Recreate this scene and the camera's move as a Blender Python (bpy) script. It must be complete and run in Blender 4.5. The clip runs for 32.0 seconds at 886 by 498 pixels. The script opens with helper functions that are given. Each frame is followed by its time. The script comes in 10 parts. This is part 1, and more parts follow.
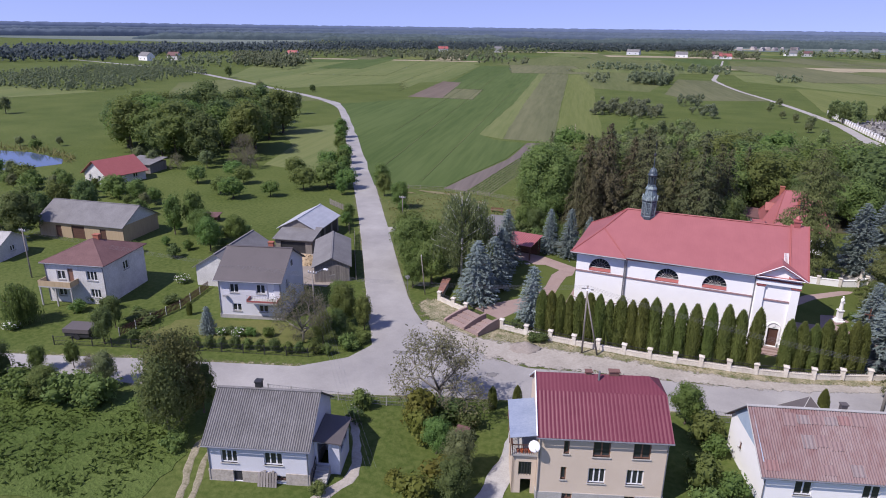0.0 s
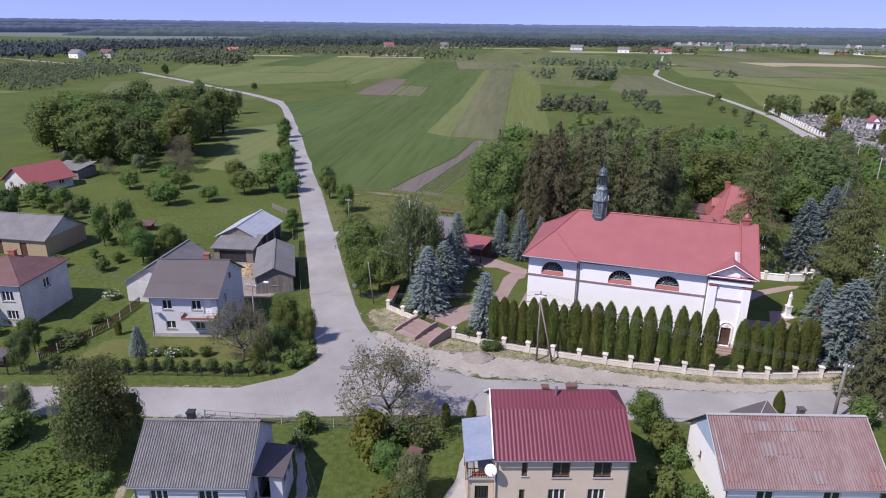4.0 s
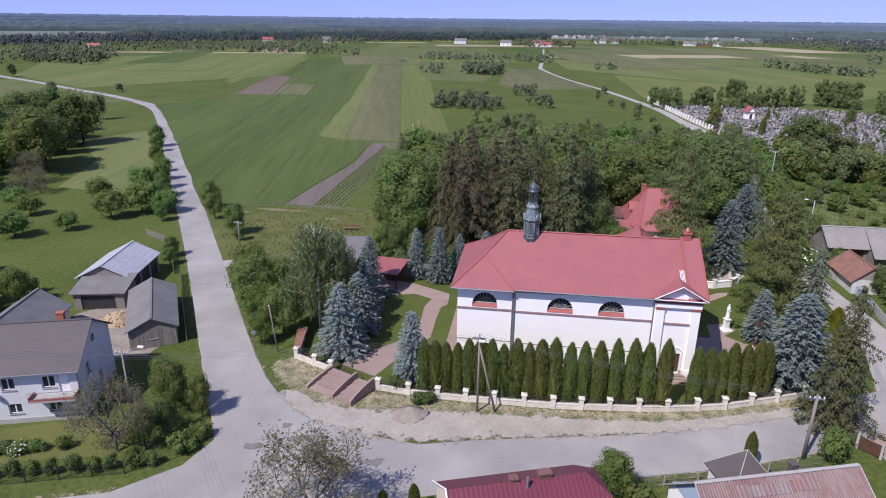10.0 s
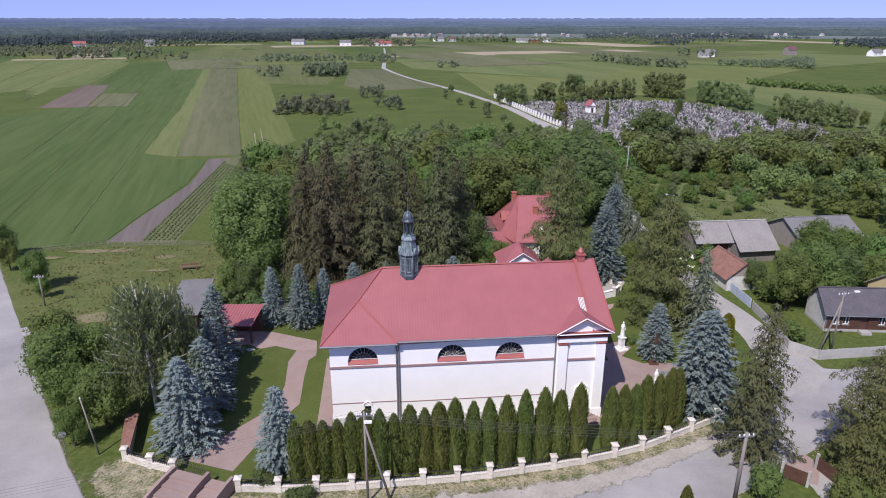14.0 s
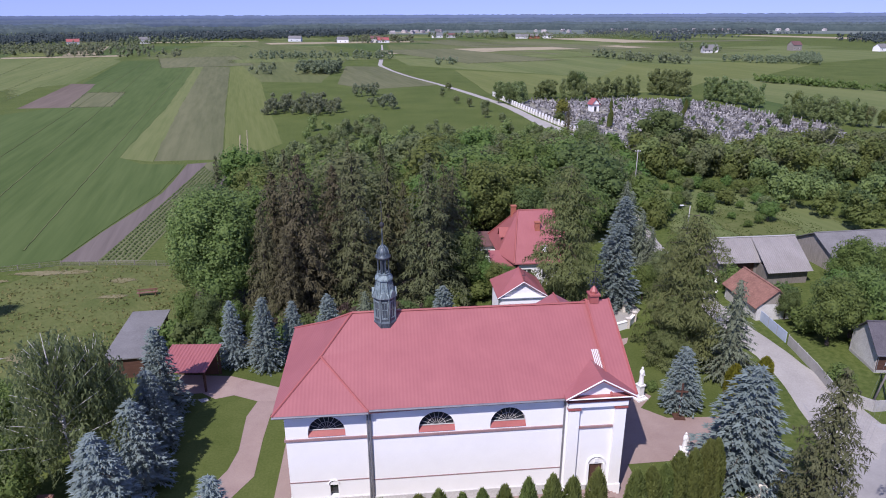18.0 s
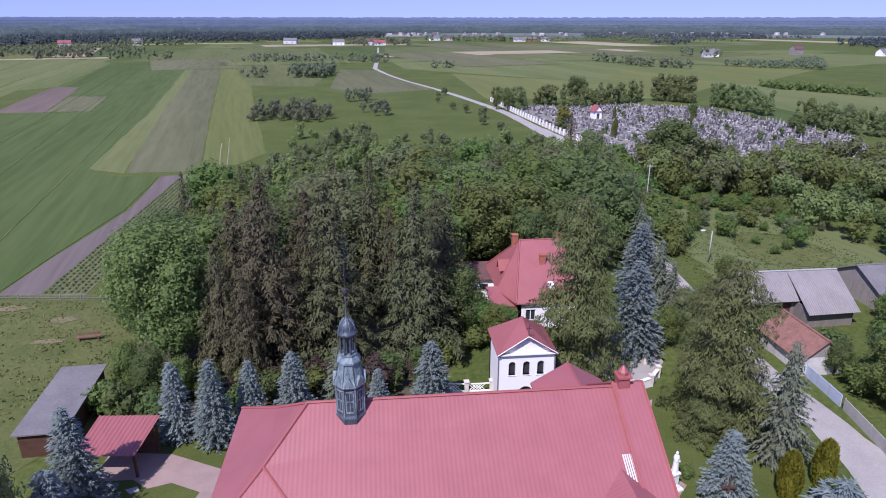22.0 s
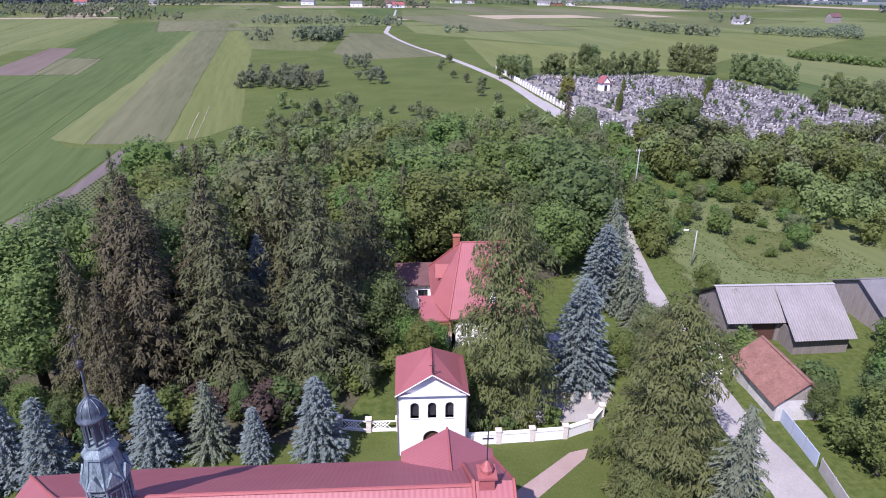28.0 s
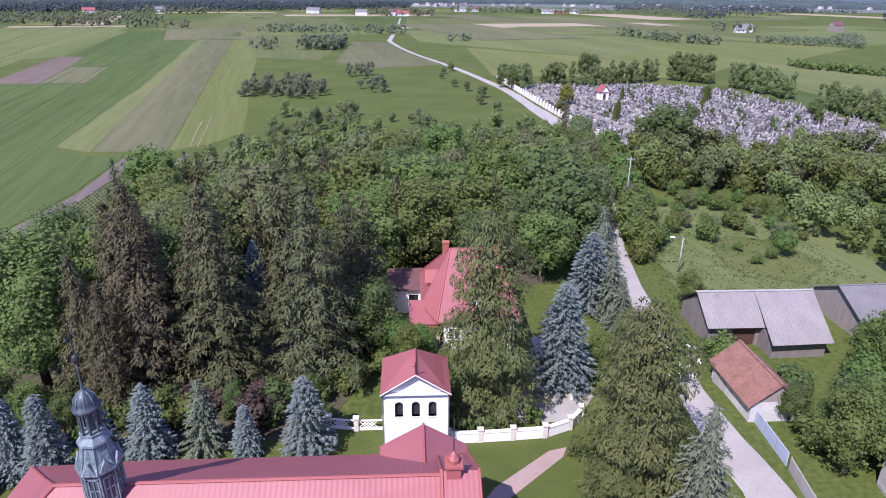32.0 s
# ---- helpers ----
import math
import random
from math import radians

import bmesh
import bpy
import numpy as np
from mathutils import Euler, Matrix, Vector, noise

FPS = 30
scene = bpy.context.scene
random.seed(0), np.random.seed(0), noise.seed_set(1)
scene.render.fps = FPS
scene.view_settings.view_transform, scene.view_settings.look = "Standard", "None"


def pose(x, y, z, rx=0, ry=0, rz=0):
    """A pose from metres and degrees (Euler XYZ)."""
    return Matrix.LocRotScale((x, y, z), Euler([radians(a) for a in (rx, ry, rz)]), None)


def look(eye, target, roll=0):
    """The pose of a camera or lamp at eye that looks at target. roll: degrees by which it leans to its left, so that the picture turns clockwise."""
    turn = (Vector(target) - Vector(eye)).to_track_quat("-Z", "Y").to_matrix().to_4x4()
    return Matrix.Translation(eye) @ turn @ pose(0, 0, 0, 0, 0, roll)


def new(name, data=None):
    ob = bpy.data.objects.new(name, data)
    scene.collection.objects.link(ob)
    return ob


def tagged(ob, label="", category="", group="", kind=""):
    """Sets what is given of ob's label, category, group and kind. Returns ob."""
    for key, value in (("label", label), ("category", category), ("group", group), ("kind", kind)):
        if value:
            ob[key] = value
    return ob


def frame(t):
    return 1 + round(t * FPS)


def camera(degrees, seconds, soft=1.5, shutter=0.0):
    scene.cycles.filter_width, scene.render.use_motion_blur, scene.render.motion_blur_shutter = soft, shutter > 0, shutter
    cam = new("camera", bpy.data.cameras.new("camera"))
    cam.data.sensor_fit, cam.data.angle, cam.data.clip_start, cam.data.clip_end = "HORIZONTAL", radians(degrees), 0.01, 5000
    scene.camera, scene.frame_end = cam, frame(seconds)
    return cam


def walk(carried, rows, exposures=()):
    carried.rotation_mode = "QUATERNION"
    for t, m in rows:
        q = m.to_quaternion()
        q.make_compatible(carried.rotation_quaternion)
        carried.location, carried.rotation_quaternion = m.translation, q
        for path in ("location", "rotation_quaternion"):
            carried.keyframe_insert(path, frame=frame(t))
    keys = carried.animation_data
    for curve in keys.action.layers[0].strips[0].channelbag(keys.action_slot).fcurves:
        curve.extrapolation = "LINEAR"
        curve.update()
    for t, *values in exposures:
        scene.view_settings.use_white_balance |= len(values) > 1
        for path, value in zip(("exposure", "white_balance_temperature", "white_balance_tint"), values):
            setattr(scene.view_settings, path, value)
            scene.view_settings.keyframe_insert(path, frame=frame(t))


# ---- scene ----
cam = camera(69.4, 32.0, 1.0)
PATH = [
    (0, (13.73, -77.06, 34.74), (6.434, -59.609, 28.249), 0.72),
    (0.5, (13.48, -76.54, 34.61), (6.708, -58.867, 28.148), 0.74),
    (1, (13.40, -75.82, 34.60), (6.957, -58.031, 28.116), 0.63),
    (1.5, (13.32, -75.29, 34.58), (7.412, -57.313, 28.094), 0.62),
    (2, (13.43, -74.86, 34.66), (7.450, -56.922, 28.152), 0.56),
    (2.5, (13.49, -74.73, 34.68), (7.311, -56.854, 28.169), 0.65),
    (4.5, (12.50, -73.14, 35.02), (7.074, -55.073, 28.372), 0.72),
    (5, (12.14, -72.45, 35.12), (7.735, -54.110, 28.453), 0.57),
    (5.5, (11.66, -71.58, 35.06), (7.910, -53.102, 28.386), 0.60),
    (6, (11.30, -70.49, 35.05), (7.683, -51.990, 28.363), 0.55),
    (6.5, (10.97, -69.61, 35.11), (7.167, -51.153, 28.410), 0.60),
    (7, (10.50, -68.71, 35.22), (6.150, -50.383, 28.509), 0.73),
    (7.5, (10.15, -67.95, 35.31), (5.472, -49.709, 28.583), 0.75),
    (8, (9.59, -67.02, 35.39), (4.788, -48.812, 28.652), 0.86),
    (8.5, (9.03, -66.18, 35.41), (4.188, -47.982, 28.674), 0.89),
    (9, (8.59, -65.19, 35.47), (3.877, -46.960, 28.724), 0.82),
    (9.5, (8.03, -64.45, 35.45), (4.347, -45.974, 28.729), 0.69),
    (10, (7.27, -63.36, 35.37), (4.628, -44.713, 28.648), 0.64),
    (10.5, (6.88, -62.11, 35.22), (5.154, -43.348, 28.510), 0.46),
    (11, (6.57, -60.60, 35.17), (6.260, -41.759, 28.457), 0.24),
    (11.5, (6.05, -59.18, 35.14), (7.161, -40.373, 28.426), 0.14),
    (12, (5.69, -57.47, 35.07), (7.370, -38.703, 28.365), 0.08),
    (12.5, (5.52, -55.92, 35.11), (7.305, -37.170, 28.392), 0.02),
    (13, (5.38, -54.31, 35.22), (7.171, -35.559, 28.497), 0.08),
    (13.5, (5.32, -52.96, 35.34), (7.096, -34.203, 28.618), 0.05),
    (14, (5.30, -51.47, 35.42), (7.079, -32.714, 28.696), -0.02),
    (14.5, (5.36, -50.17, 35.36), (7.136, -31.422, 28.635), -0.06),
    (16.5, (6.54, -44.65, 35.09), (8.276, -25.927, 28.278), -0.22),
    (17, (6.89, -43.10, 35.10), (8.626, -24.381, 28.273), -0.27),
    (17.5, (7.25, -41.74, 35.04), (9.039, -23.024, 28.217), -0.20),
    (18, (7.72, -40.11, 34.95), (9.488, -21.390, 28.133), -0.23),
    (18.5, (8.12, -38.48, 34.93), (9.898, -19.767, 28.107), -0.25),
    (19, (8.50, -36.82, 34.90), (10.256, -18.095, 28.079), -0.17),
    (19.5, (8.77, -35.10, 34.82), (10.521, -16.370, 28.025), -0.13),
    (20, (9.12, -33.42, 34.87), (10.860, -14.691, 28.071), -0.08),
    (20.5, (9.33, -31.90, 34.87), (11.115, -13.169, 28.086), -0.04),
    (21, (9.49, -30.33, 34.82), (11.290, -11.599, 28.054), -0.03),
    (21.5, (9.56, -28.87, 34.79), (11.397, -10.135, 28.030), 0.02),
    (22, (9.67, -27.68, 34.73), (11.533, -8.946, 27.987), 0.02),
    (22.5, (10.08, -26.75, 34.72), (11.903, -8.009, 27.969), 0.00),
    (23, (10.71, -25.67, 34.67), (12.458, -6.927, 27.921), 0.01),
    (23.5, (11.52, -24.57, 34.60), (13.189, -5.818, 27.863), 0.05),
    (24, (12.51, -23.58, 34.54), (14.075, -4.812, 27.824), 0.05),
    (24.5, (13.55, -22.64, 34.54), (15.054, -3.858, 27.838), 0.15),
    (25, (14.63, -21.74, 34.55), (16.068, -2.951, 27.842), 0.23),
    (25.5, (15.84, -20.74, 34.53), (17.189, -1.950, 27.827), 0.24),
    (27.5, (19.85, -17.88, 34.80), (20.981, 0.541, 27.090), 0.50),
    (28, (20.73, -17.19, 34.82), (21.878, 1.222, 27.102), 0.56),
    (28.5, (21.39, -16.61, 34.84), (22.615, 1.808, 27.141), 0.56),
    (29, (21.89, -16.38, 34.98), (23.097, 2.047, 27.292), 0.57),
    (29.5, (22.29, -16.31, 35.02), (23.467, 2.132, 27.365), 0.63),
    (30, (22.64, -16.50, 35.11), (23.801, 1.949, 27.472), 0.62),
    (30.5, (22.78, -16.96, 35.26), (23.936, 1.500, 27.640), 0.59),
    (31, (22.74, -17.52, 35.30), (23.882, 0.948, 27.712), 0.61),
    (31.5, (22.55, -18.36, 35.39), (23.639, 0.129, 27.835), 0.63),
    (32, (22.30, -19.38, 35.61), (23.300, -0.877, 28.088), 0.54),
]
walk(cam, [(t, look(eye, target, roll)) for t, eye, target, roll in PATH], [(0.0, 0.14, 6300.0, 18.0), (14.0, 0.12, 6250.0, 16.0), (20.0, 0.20, 5900.0, 24.0), (25.0, 0.36, 5760.0, 28.0), (27.5, 0.60, 5900.0, 27.0), (32.0, 0.60, 5900.0, 27.0)])

# ---- world, sun, exposure ----
SUN_FROM = Vector((-0.56, -0.83, 1.22)).normalized()
world = bpy.data.worlds.new("sky")
scene.world = world
world.use_nodes = True
wn = world.node_tree.nodes
sky = wn.new("ShaderNodeTexSky")
sky.sky_type = "NISHITA"
sky.sun_disc = False
sky.sun_elevation = math.asin(SUN_FROM.z)
sky.sun_rotation = math.atan2(SUN_FROM.x, SUN_FROM.y)
sky.air_density, sky.dust_density, sky.ozone_density = 1.0, 0.0, 4.0
tint = wn.new("ShaderNodeMix")
tint.data_type, tint.blend_type = "RGBA", "MULTIPLY"
tint.inputs["Factor"].default_value = 1.0
tint.inputs["B"].default_value = (1.54, 1.13, 1.23, 1)
world.node_tree.links.new(sky.outputs[0], tint.inputs["A"])
sky_dir, sky_map = wn.new("ShaderNodeTexCoord"), wn.new("ShaderNodeMapping")
sky_map.inputs["Location"].default_value = (0, 0, 0.26)
world.node_tree.links.new(sky_dir.outputs["Generated"], sky_map.inputs["Vector"])
world.node_tree.links.new(sky_map.outputs[0], sky.inputs["Vector"])
world.node_tree.links.new(tint.outputs["Result"], wn["Background"].inputs[0])
wn["Background"].inputs[1].default_value = 0.15
sun_data = bpy.data.lights.new("sun", "SUN")
sun_data.energy, sun_data.angle, sun_data.color = 4.7, radians(0.53), (1.0, 0.945, 0.86)
sun = new("sun", sun_data)
sun.matrix_world = look(SUN_FROM * 300, (0, 0, 0))

# ---- builders ----
R = random.Random(11)


class MB:
    """Collects vertices and faces of one mesh."""

    def __init__(self):
        self.v, self.f = [], []
        self.limbs = None

    def add(self, verts, faces):
        n = len(self.v)
        self.v += [tuple(p) for p in verts]
        self.f += [tuple(i + n for i in f) for f in faces]
        return self

    def box(self, x0, y0, z0, x1, y1, z1, m=None):
        vs = [Vector((x, y, z)) for z in (z0, z1) for y in (y0, y1) for x in (x0, x1)]
        if m is not None:
            vs = [m @ p for p in vs]
        return self.add(vs, [(0, 2, 3, 1), (4, 5, 7, 6), (0, 1, 5, 4), (2, 6, 7, 3), (0, 4, 6, 2), (1, 3, 7, 5)])

    def slab(self, poly, drop):
        """A flat or sloped polygon with thickness: drop is the way to its under side."""
        n = len(poly)
        low = [Vector(p) + Vector(drop) for p in poly]
        fs = [tuple(range(n)), tuple(range(2 * n - 1, n - 1, -1))]
        fs += [(i, i + n, (i + 1) % n + n, (i + 1) % n) for i in range(n)]
        return self.add([Vector(p) for p in poly] + low, fs)

    def prism(self, poly, z0, z1, m=None):
        n = len(poly)
        vs = [Vector((x, y, z)) for z in (z0, z1) for x, y in poly]
        if m is not None:
            vs = [m @ p for p in vs]
        fs = [tuple(range(n - 1, -1, -1)), tuple(range(n, 2 * n))]
        fs += [(i, (i + 1) % n, (i + 1) % n + n, i + n) for i in range(n)]
        return self.add(vs, fs)

    def lathe(self, x, y, rows, n=12, turn=0.0):
        """Rings of (radius, z), closed at both ends."""
        vs = [(x + r * math.cos(turn + 2 * math.pi * i / n), y + r * math.sin(turn + 2 * math.pi * i / n), z) for r, z in rows for i in range(n)]
        k = len(rows)
        fs = [(j * n + i, j * n + (i + 1) % n, (j + 1) * n + (i + 1) % n, (j + 1) * n + i) for j in range(k - 1) for i in range(n)]
        fs += [tuple(range(n - 1, -1, -1)), tuple(range((k - 1) * n, k * n))]
        return self.add(vs, fs)

    def tube(self, a, b, r0, r1=None, n=6):
        a, b = Vector(a), Vector(b)
        r1 = r0 if r1 is None else r1
        q = (b - a).to_track_quat("Z", "Y").to_matrix()
        vs = [a + q @ Vector((r0 * math.cos(6.2832 * i / n), r0 * math.sin(6.2832 * i / n), 0)) for i in range(n)]
        vs += [b + q @ Vector((r1 * math.cos(6.2832 * i / n), r1 * math.sin(6.2832 * i / n), 0)) for i in range(n)]
        fs = [(i, (i + 1) % n, n + (i + 1) % n, n + i) for i in range(n)]
        return self.add(vs, fs + [tuple(range(n - 1, -1, -1)), tuple(range(n, 2 * n))])

    def mesh(self, name, mat, smooth=False):
        me = bpy.data.meshes.new(name)
        me.from_pydata(self.v, [], self.f)
        me.materials.append(mat)
        if smooth:
            me.polygons.foreach_set("use_smooth", [True] * len(me.polygons))
        me.update()
        return me


def part(name, mb, material, parent, label="", smooth=False):
    """Links a builder or mesh as one mesh object under a thing or part."""
    me = mb.mesh(name, material, smooth) if isinstance(mb, MB) else mb
    ob = new(name, me)
    ob.parent = parent
    return tagged(ob, label)


def thing(name, label, category, m=None, group=""):
    ob = new(name)
    ob.empty_display_size = 0.3
    if m is not None:
        ob.matrix_world = m
    return tagged(ob, label, category, group)


def solid(name, mb, material, label, category="", kind="", smooth=False, m=None, group=""):
    ob = new(name, mb.mesh(name, material, smooth) if isinstance(mb, MB) else mb)
    if m is not None:
        ob.matrix_world = m
    return tagged(ob, label, category, group, kind)


# ---- materials ----
def shade(name, c1, c2, rough=0.85, s1=0.6, s2=9.0, bump=0.25, metal=0.0, rand=0.0, island=0.0, stretch=(1, 1, 1), dist=0.02, spec=0.4, wide=0.5, edge=0.16):
    """Two colours blended by noise at two sizes, with fine relief and slight change from piece to piece."""
    mt = bpy.data.materials.new(name)
    mt.use_nodes = True
    nt = mt.node_tree
    nd, ln = nt.nodes, nt.links
    bs = nd["Principled BSDF"]
    tc = nd.new("ShaderNodeTexCoord")
    mp = nd.new("ShaderNodeMapping")
    mp.inputs["Scale"].default_value = stretch
    ln.new(tc.outputs["Object"], mp.inputs[0])
    n1, n2 = nd.new("ShaderNodeTexNoise"), nd.new("ShaderNodeTexNoise")
    for n, s in ((n1, s1), (n2, s2)):
        n.inputs["Scale"].default_value = s
        n.inputs["Detail"].default_value = 5
        n.inputs["Roughness"].default_value = 0.62
        ln.new(mp.outputs[0], n.inputs["Vector"])
    mx = nd.new("ShaderNodeMath")
    mx.operation = "MULTIPLY_ADD"
    mx.inputs[1].default_value = wide
    ad = nd.new("ShaderNodeMath")
    ad.operation = "MULTIPLY"
    ad.inputs[1].default_value = 1 - wide
    ln.new(n2.outputs[0], ad.inputs[0])
    ln.new(n1.outputs[0], mx.inputs[0])
    ln.new(ad.outputs[0], mx.inputs[2])
    rp = nd.new("ShaderNodeValToRGB")
    rp.color_ramp.elements[0].position, rp.color_ramp.elements[1].position = 0.5 - edge, 0.5 + edge
    rp.color_ramp.elements[0].color, rp.color_ramp.elements[1].color = (*c1, 1), (*c2, 1)
    ln.new(mx.outputs[0], rp.inputs[0])
    out = rp.outputs[0]
    if rand or island:
        hs = nd.new("ShaderNodeHueSaturation")
        src = nd.new("ShaderNodeNewGeometry").outputs["Random Per Island"] if island else nd.new("ShaderNodeObjectInfo").outputs["Random"]
        mr = nd.new("ShaderNodeMapRange")
        k = island or rand
        mr.inputs["To Min"].default_value, mr.inputs["To Max"].default_value = 1 - k, 1 + k
        ln.new(src, mr.inputs[0])
        ln.new(mr.outputs[0], hs.inputs["Value"])
        ln.new(out, hs.inputs["Color"])
        out = hs.outputs[0]
    ln.new(out, bs.inputs["Base Color"])
    bs.inputs["Roughness"].default_value = rough
    bs.inputs["Metallic"].default_value = metal
    bs.inputs["Specular IOR Level"].default_value = spec
    if bump:
        bp = nd.new("ShaderNodeBump")
        bp.inputs["Strength"].default_value = bump
        bp.inputs["Distance"].default_value = dist
        ln.new(n2.outputs[0], bp.inputs["Height"])
        ln.new(bp.outputs[0], bs.inputs["Normal"])
    return mt


def foliage(name, c1, c2, trans=0.5, island=0.35, rough=0.6, hue=0.02, rand=0.12):
    """Leaves: colour from leaf to leaf and tree to tree, some light let through."""
    mt = bpy.data.materials.new(name)
    mt.use_nodes = True
    nt = mt.node_tree
    nd, ln = nt.nodes, nt.links
    bs = nd["Principled BSDF"]
    geo, info = nd.new("ShaderNodeNewGeometry"), nd.new("ShaderNodeObjectInfo")
    ns = nd.new("ShaderNodeTexNoise")
    ns.inputs["Scale"].default_value = 0.55
    tc = nd.new("ShaderNodeTexCoord")
    ln.new(tc.outputs["Object"], ns.inputs["Vector"])
    av = nd.new("ShaderNodeMath")
    av.operation = "MULTIPLY_ADD"
    av.inputs[1].default_value = 0.72
    hf = nd.new("ShaderNodeMath")
    hf.operation = "MULTIPLY"
    hf.inputs[1].default_value = 0.28
    ln.new(geo.outputs["Random Per Island"], hf.inputs[0])
    ln.new(ns.outputs[0], av.inputs[0])
    ln.new(hf.outputs[0], av.inputs[2])
    rp = nd.new("ShaderNodeValToRGB")
    rp.color_ramp.elements[0].position, rp.color_ramp.elements[1].position = 0.25, 0.8
    m_ = [(p + q) / 2 for p, q in zip(c1, c2)]
    rp.color_ramp.elements[0].color = (*[0.72 * p + 0.28 * q for p, q in zip(c1, m_)], 1)
    rp.color_ramp.elements[1].color = (*[0.72 * p + 0.28 * q for p, q in zip(c2, m_)], 1)
    ln.new(av.outputs[0], rp.inputs[0])
    hs = nd.new("ShaderNodeHueSaturation")
    mr, mh = nd.new("ShaderNodeMapRange"), nd.new("ShaderNodeMapRange")
    mr.inputs["To Min"].default_value, mr.inputs["To Max"].default_value = 1 - rand, 1 + rand
    mh.inputs["To Min"].default_value, mh.inputs["To Max"].default_value = 0.5 - hue, 0.5 + hue
    ln.new(info.outputs["Random"], mr.inputs[0])
    ln.new(info.outputs["Random"], mh.inputs[0])
    ln.new(mr.outputs[0], hs.inputs["Value"])
    ln.new(mh.outputs[0], hs.inputs["Hue"])
    ln.new(rp.outputs[0], hs.inputs["Color"])
    ln.new(hs.outputs[0], bs.inputs["Base Color"])
    bs.inputs["Roughness"].default_value = rough
    bs.inputs["Specular IOR Level"].default_value = 0.12
    tr = nd.new("ShaderNodeBsdfTranslucent")
    ln.new(hs.outputs[0], tr.inputs[0])
    mix = nd.new("ShaderNodeMixShader")
    mix.inputs[0].default_value = trans
    ln.new(bs.outputs[0], mix.inputs[1])
    ln.new(tr.outputs[0], mix.inputs[2])
    ln.new(mix.outputs[0], nd["Material Output"].inputs[0])
    return mt


def sheet(name, c1, c2, pitch, axis="X", rough=0.5, metal=0.0, bump=0.6, rand=0.0, s1=0.5, wide=0.7):
    """Ribbed sheet metal: noise colour with straight ribs as relief along the slope."""
    mt = shade(name, c1, c2, rough, s1, 14.0, 0.0, metal, rand, wide=wide)
    nt = mt.node_tree
    nd, ln = nt.nodes, nt.links
    wv = nd.new("ShaderNodeTexWave")
    wv.bands_direction = axis
    wv.inputs["Scale"].default_value = 1 / pitch / 3.18
    tc = nd.new("ShaderNodeTexCoord")
    ln.new(tc.outputs["Object"], wv.inputs["Vector"])
    bp = nd.new("ShaderNodeBump")
    bp.inputs["Strength"].default_value = bump
    bp.inputs["Distance"].default_value = 0.03
    ln.new(wv.outputs["Fac"], bp.inputs["Height"])
    ln.new(bp.outputs[0], nd["Principled BSDF"].inputs["Normal"])
    return mt


def glass(name="window_glass"):
    mt = bpy.data.materials.new(name)
    mt.use_nodes = True
    bs = mt.node_tree.nodes["Principled BSDF"]
    bs.inputs["Base Color"].default_value = (0.03, 0.035, 0.04, 1)
    bs.inputs["Roughness"].default_value = 0.06
    bs.inputs["Specular IOR Level"].default_value = 0.6
    return mt


M_GRASS = shade("meadow_grass", (0.056, 0.083, 0.018), (0.108, 0.131, 0.038), 0.95, 0.05, 1.7, 0.7, dist=0.15, spec=0.1, wide=0.4, edge=0.11)
M_MEADOW = shade("long_meadow_grass", (0.054, 0.086, 0.019), (0.108, 0.146, 0.040), 0.95, 0.12, 2.6, 1.0, dist=0.25, spec=0.1, wide=0.5, edge=0.14)
M_LAWN = shade("mown_lawn", (0.058, 0.081, 0.018), (0.102, 0.122, 0.036), 0.95, 0.25, 5.0, 0.5, dist=0.06, spec=0.1)
M_DRY = shade("dry_grass", (0.085, 0.105, 0.028), (0.15, 0.15, 0.055), 0.95, 0.12, 2.2, 0.5, dist=0.1, spec=0.1)
M_ASPHALT = shade("worn_asphalt", (0.225, 0.215, 0.208), (0.37, 0.355, 0.338), 0.9, 0.10, 7.0, 0.2, dist=0.01, wide=0.8, edge=0.17)
M_PATCHA = shade("mended_asphalt", (0.15, 0.145, 0.14), (0.21, 0.20, 0.195), 0.92, 0.8, 6.0, 0.2, dist=0.01)
M_SAND = shade("sandy_verge", (0.26, 0.235, 0.20), (0.42, 0.385, 0.335), 0.95, 0.35, 4.0, 0.6, dist=0.05)
M_DIRT = shade("verge_dirt_and_grass", (0.085, 0.10, 0.034), (0.36, 0.31, 0.21), 0.95, 0.9, 5.0, 0.7, dist=0.08, edge=0.09)
M_YARD = shade("trodden_yard_earth", (0.20, 0.17, 0.145), (0.32, 0.285, 0.25), 0.95, 0.6, 5.0, 0.5, dist=0.04)
M_GRAVEL = shade("pale_gravel", (0.28, 0.262, 0.24), (0.39, 0.37, 0.34), 0.95, 0.3, 7.0, 0.5, dist=0.03)
M_PAVER = shade("pink_concrete_pavers", (0.255, 0.18, 0.158), (0.345, 0.262, 0.228), 0.9, 0.5, 16.0, 0.4, rand=0.10, dist=0.02)
M_WHITE = shade("white_lime_plaster", (0.80, 0.79, 0.775), (0.86, 0.85, 0.835), 0.85, 0.7, 14.0, 0.12)
M_CREAM = shade("cream_plaster", (0.54, 0.445, 0.35), (0.63, 0.53, 0.42), 0.88, 0.5, 14.0, 0.2)
M_GREYW = shade("grey_white_plaster", (0.52, 0.52, 0.55), (0.64, 0.64, 0.67), 0.88, 0.6, 10.0, 0.2)
M_OLDW = shade("stained_old_plaster", (0.40, 0.39, 0.38), (0.66, 0.65, 0.63), 0.9, 0.5, 6.0, 0.25)
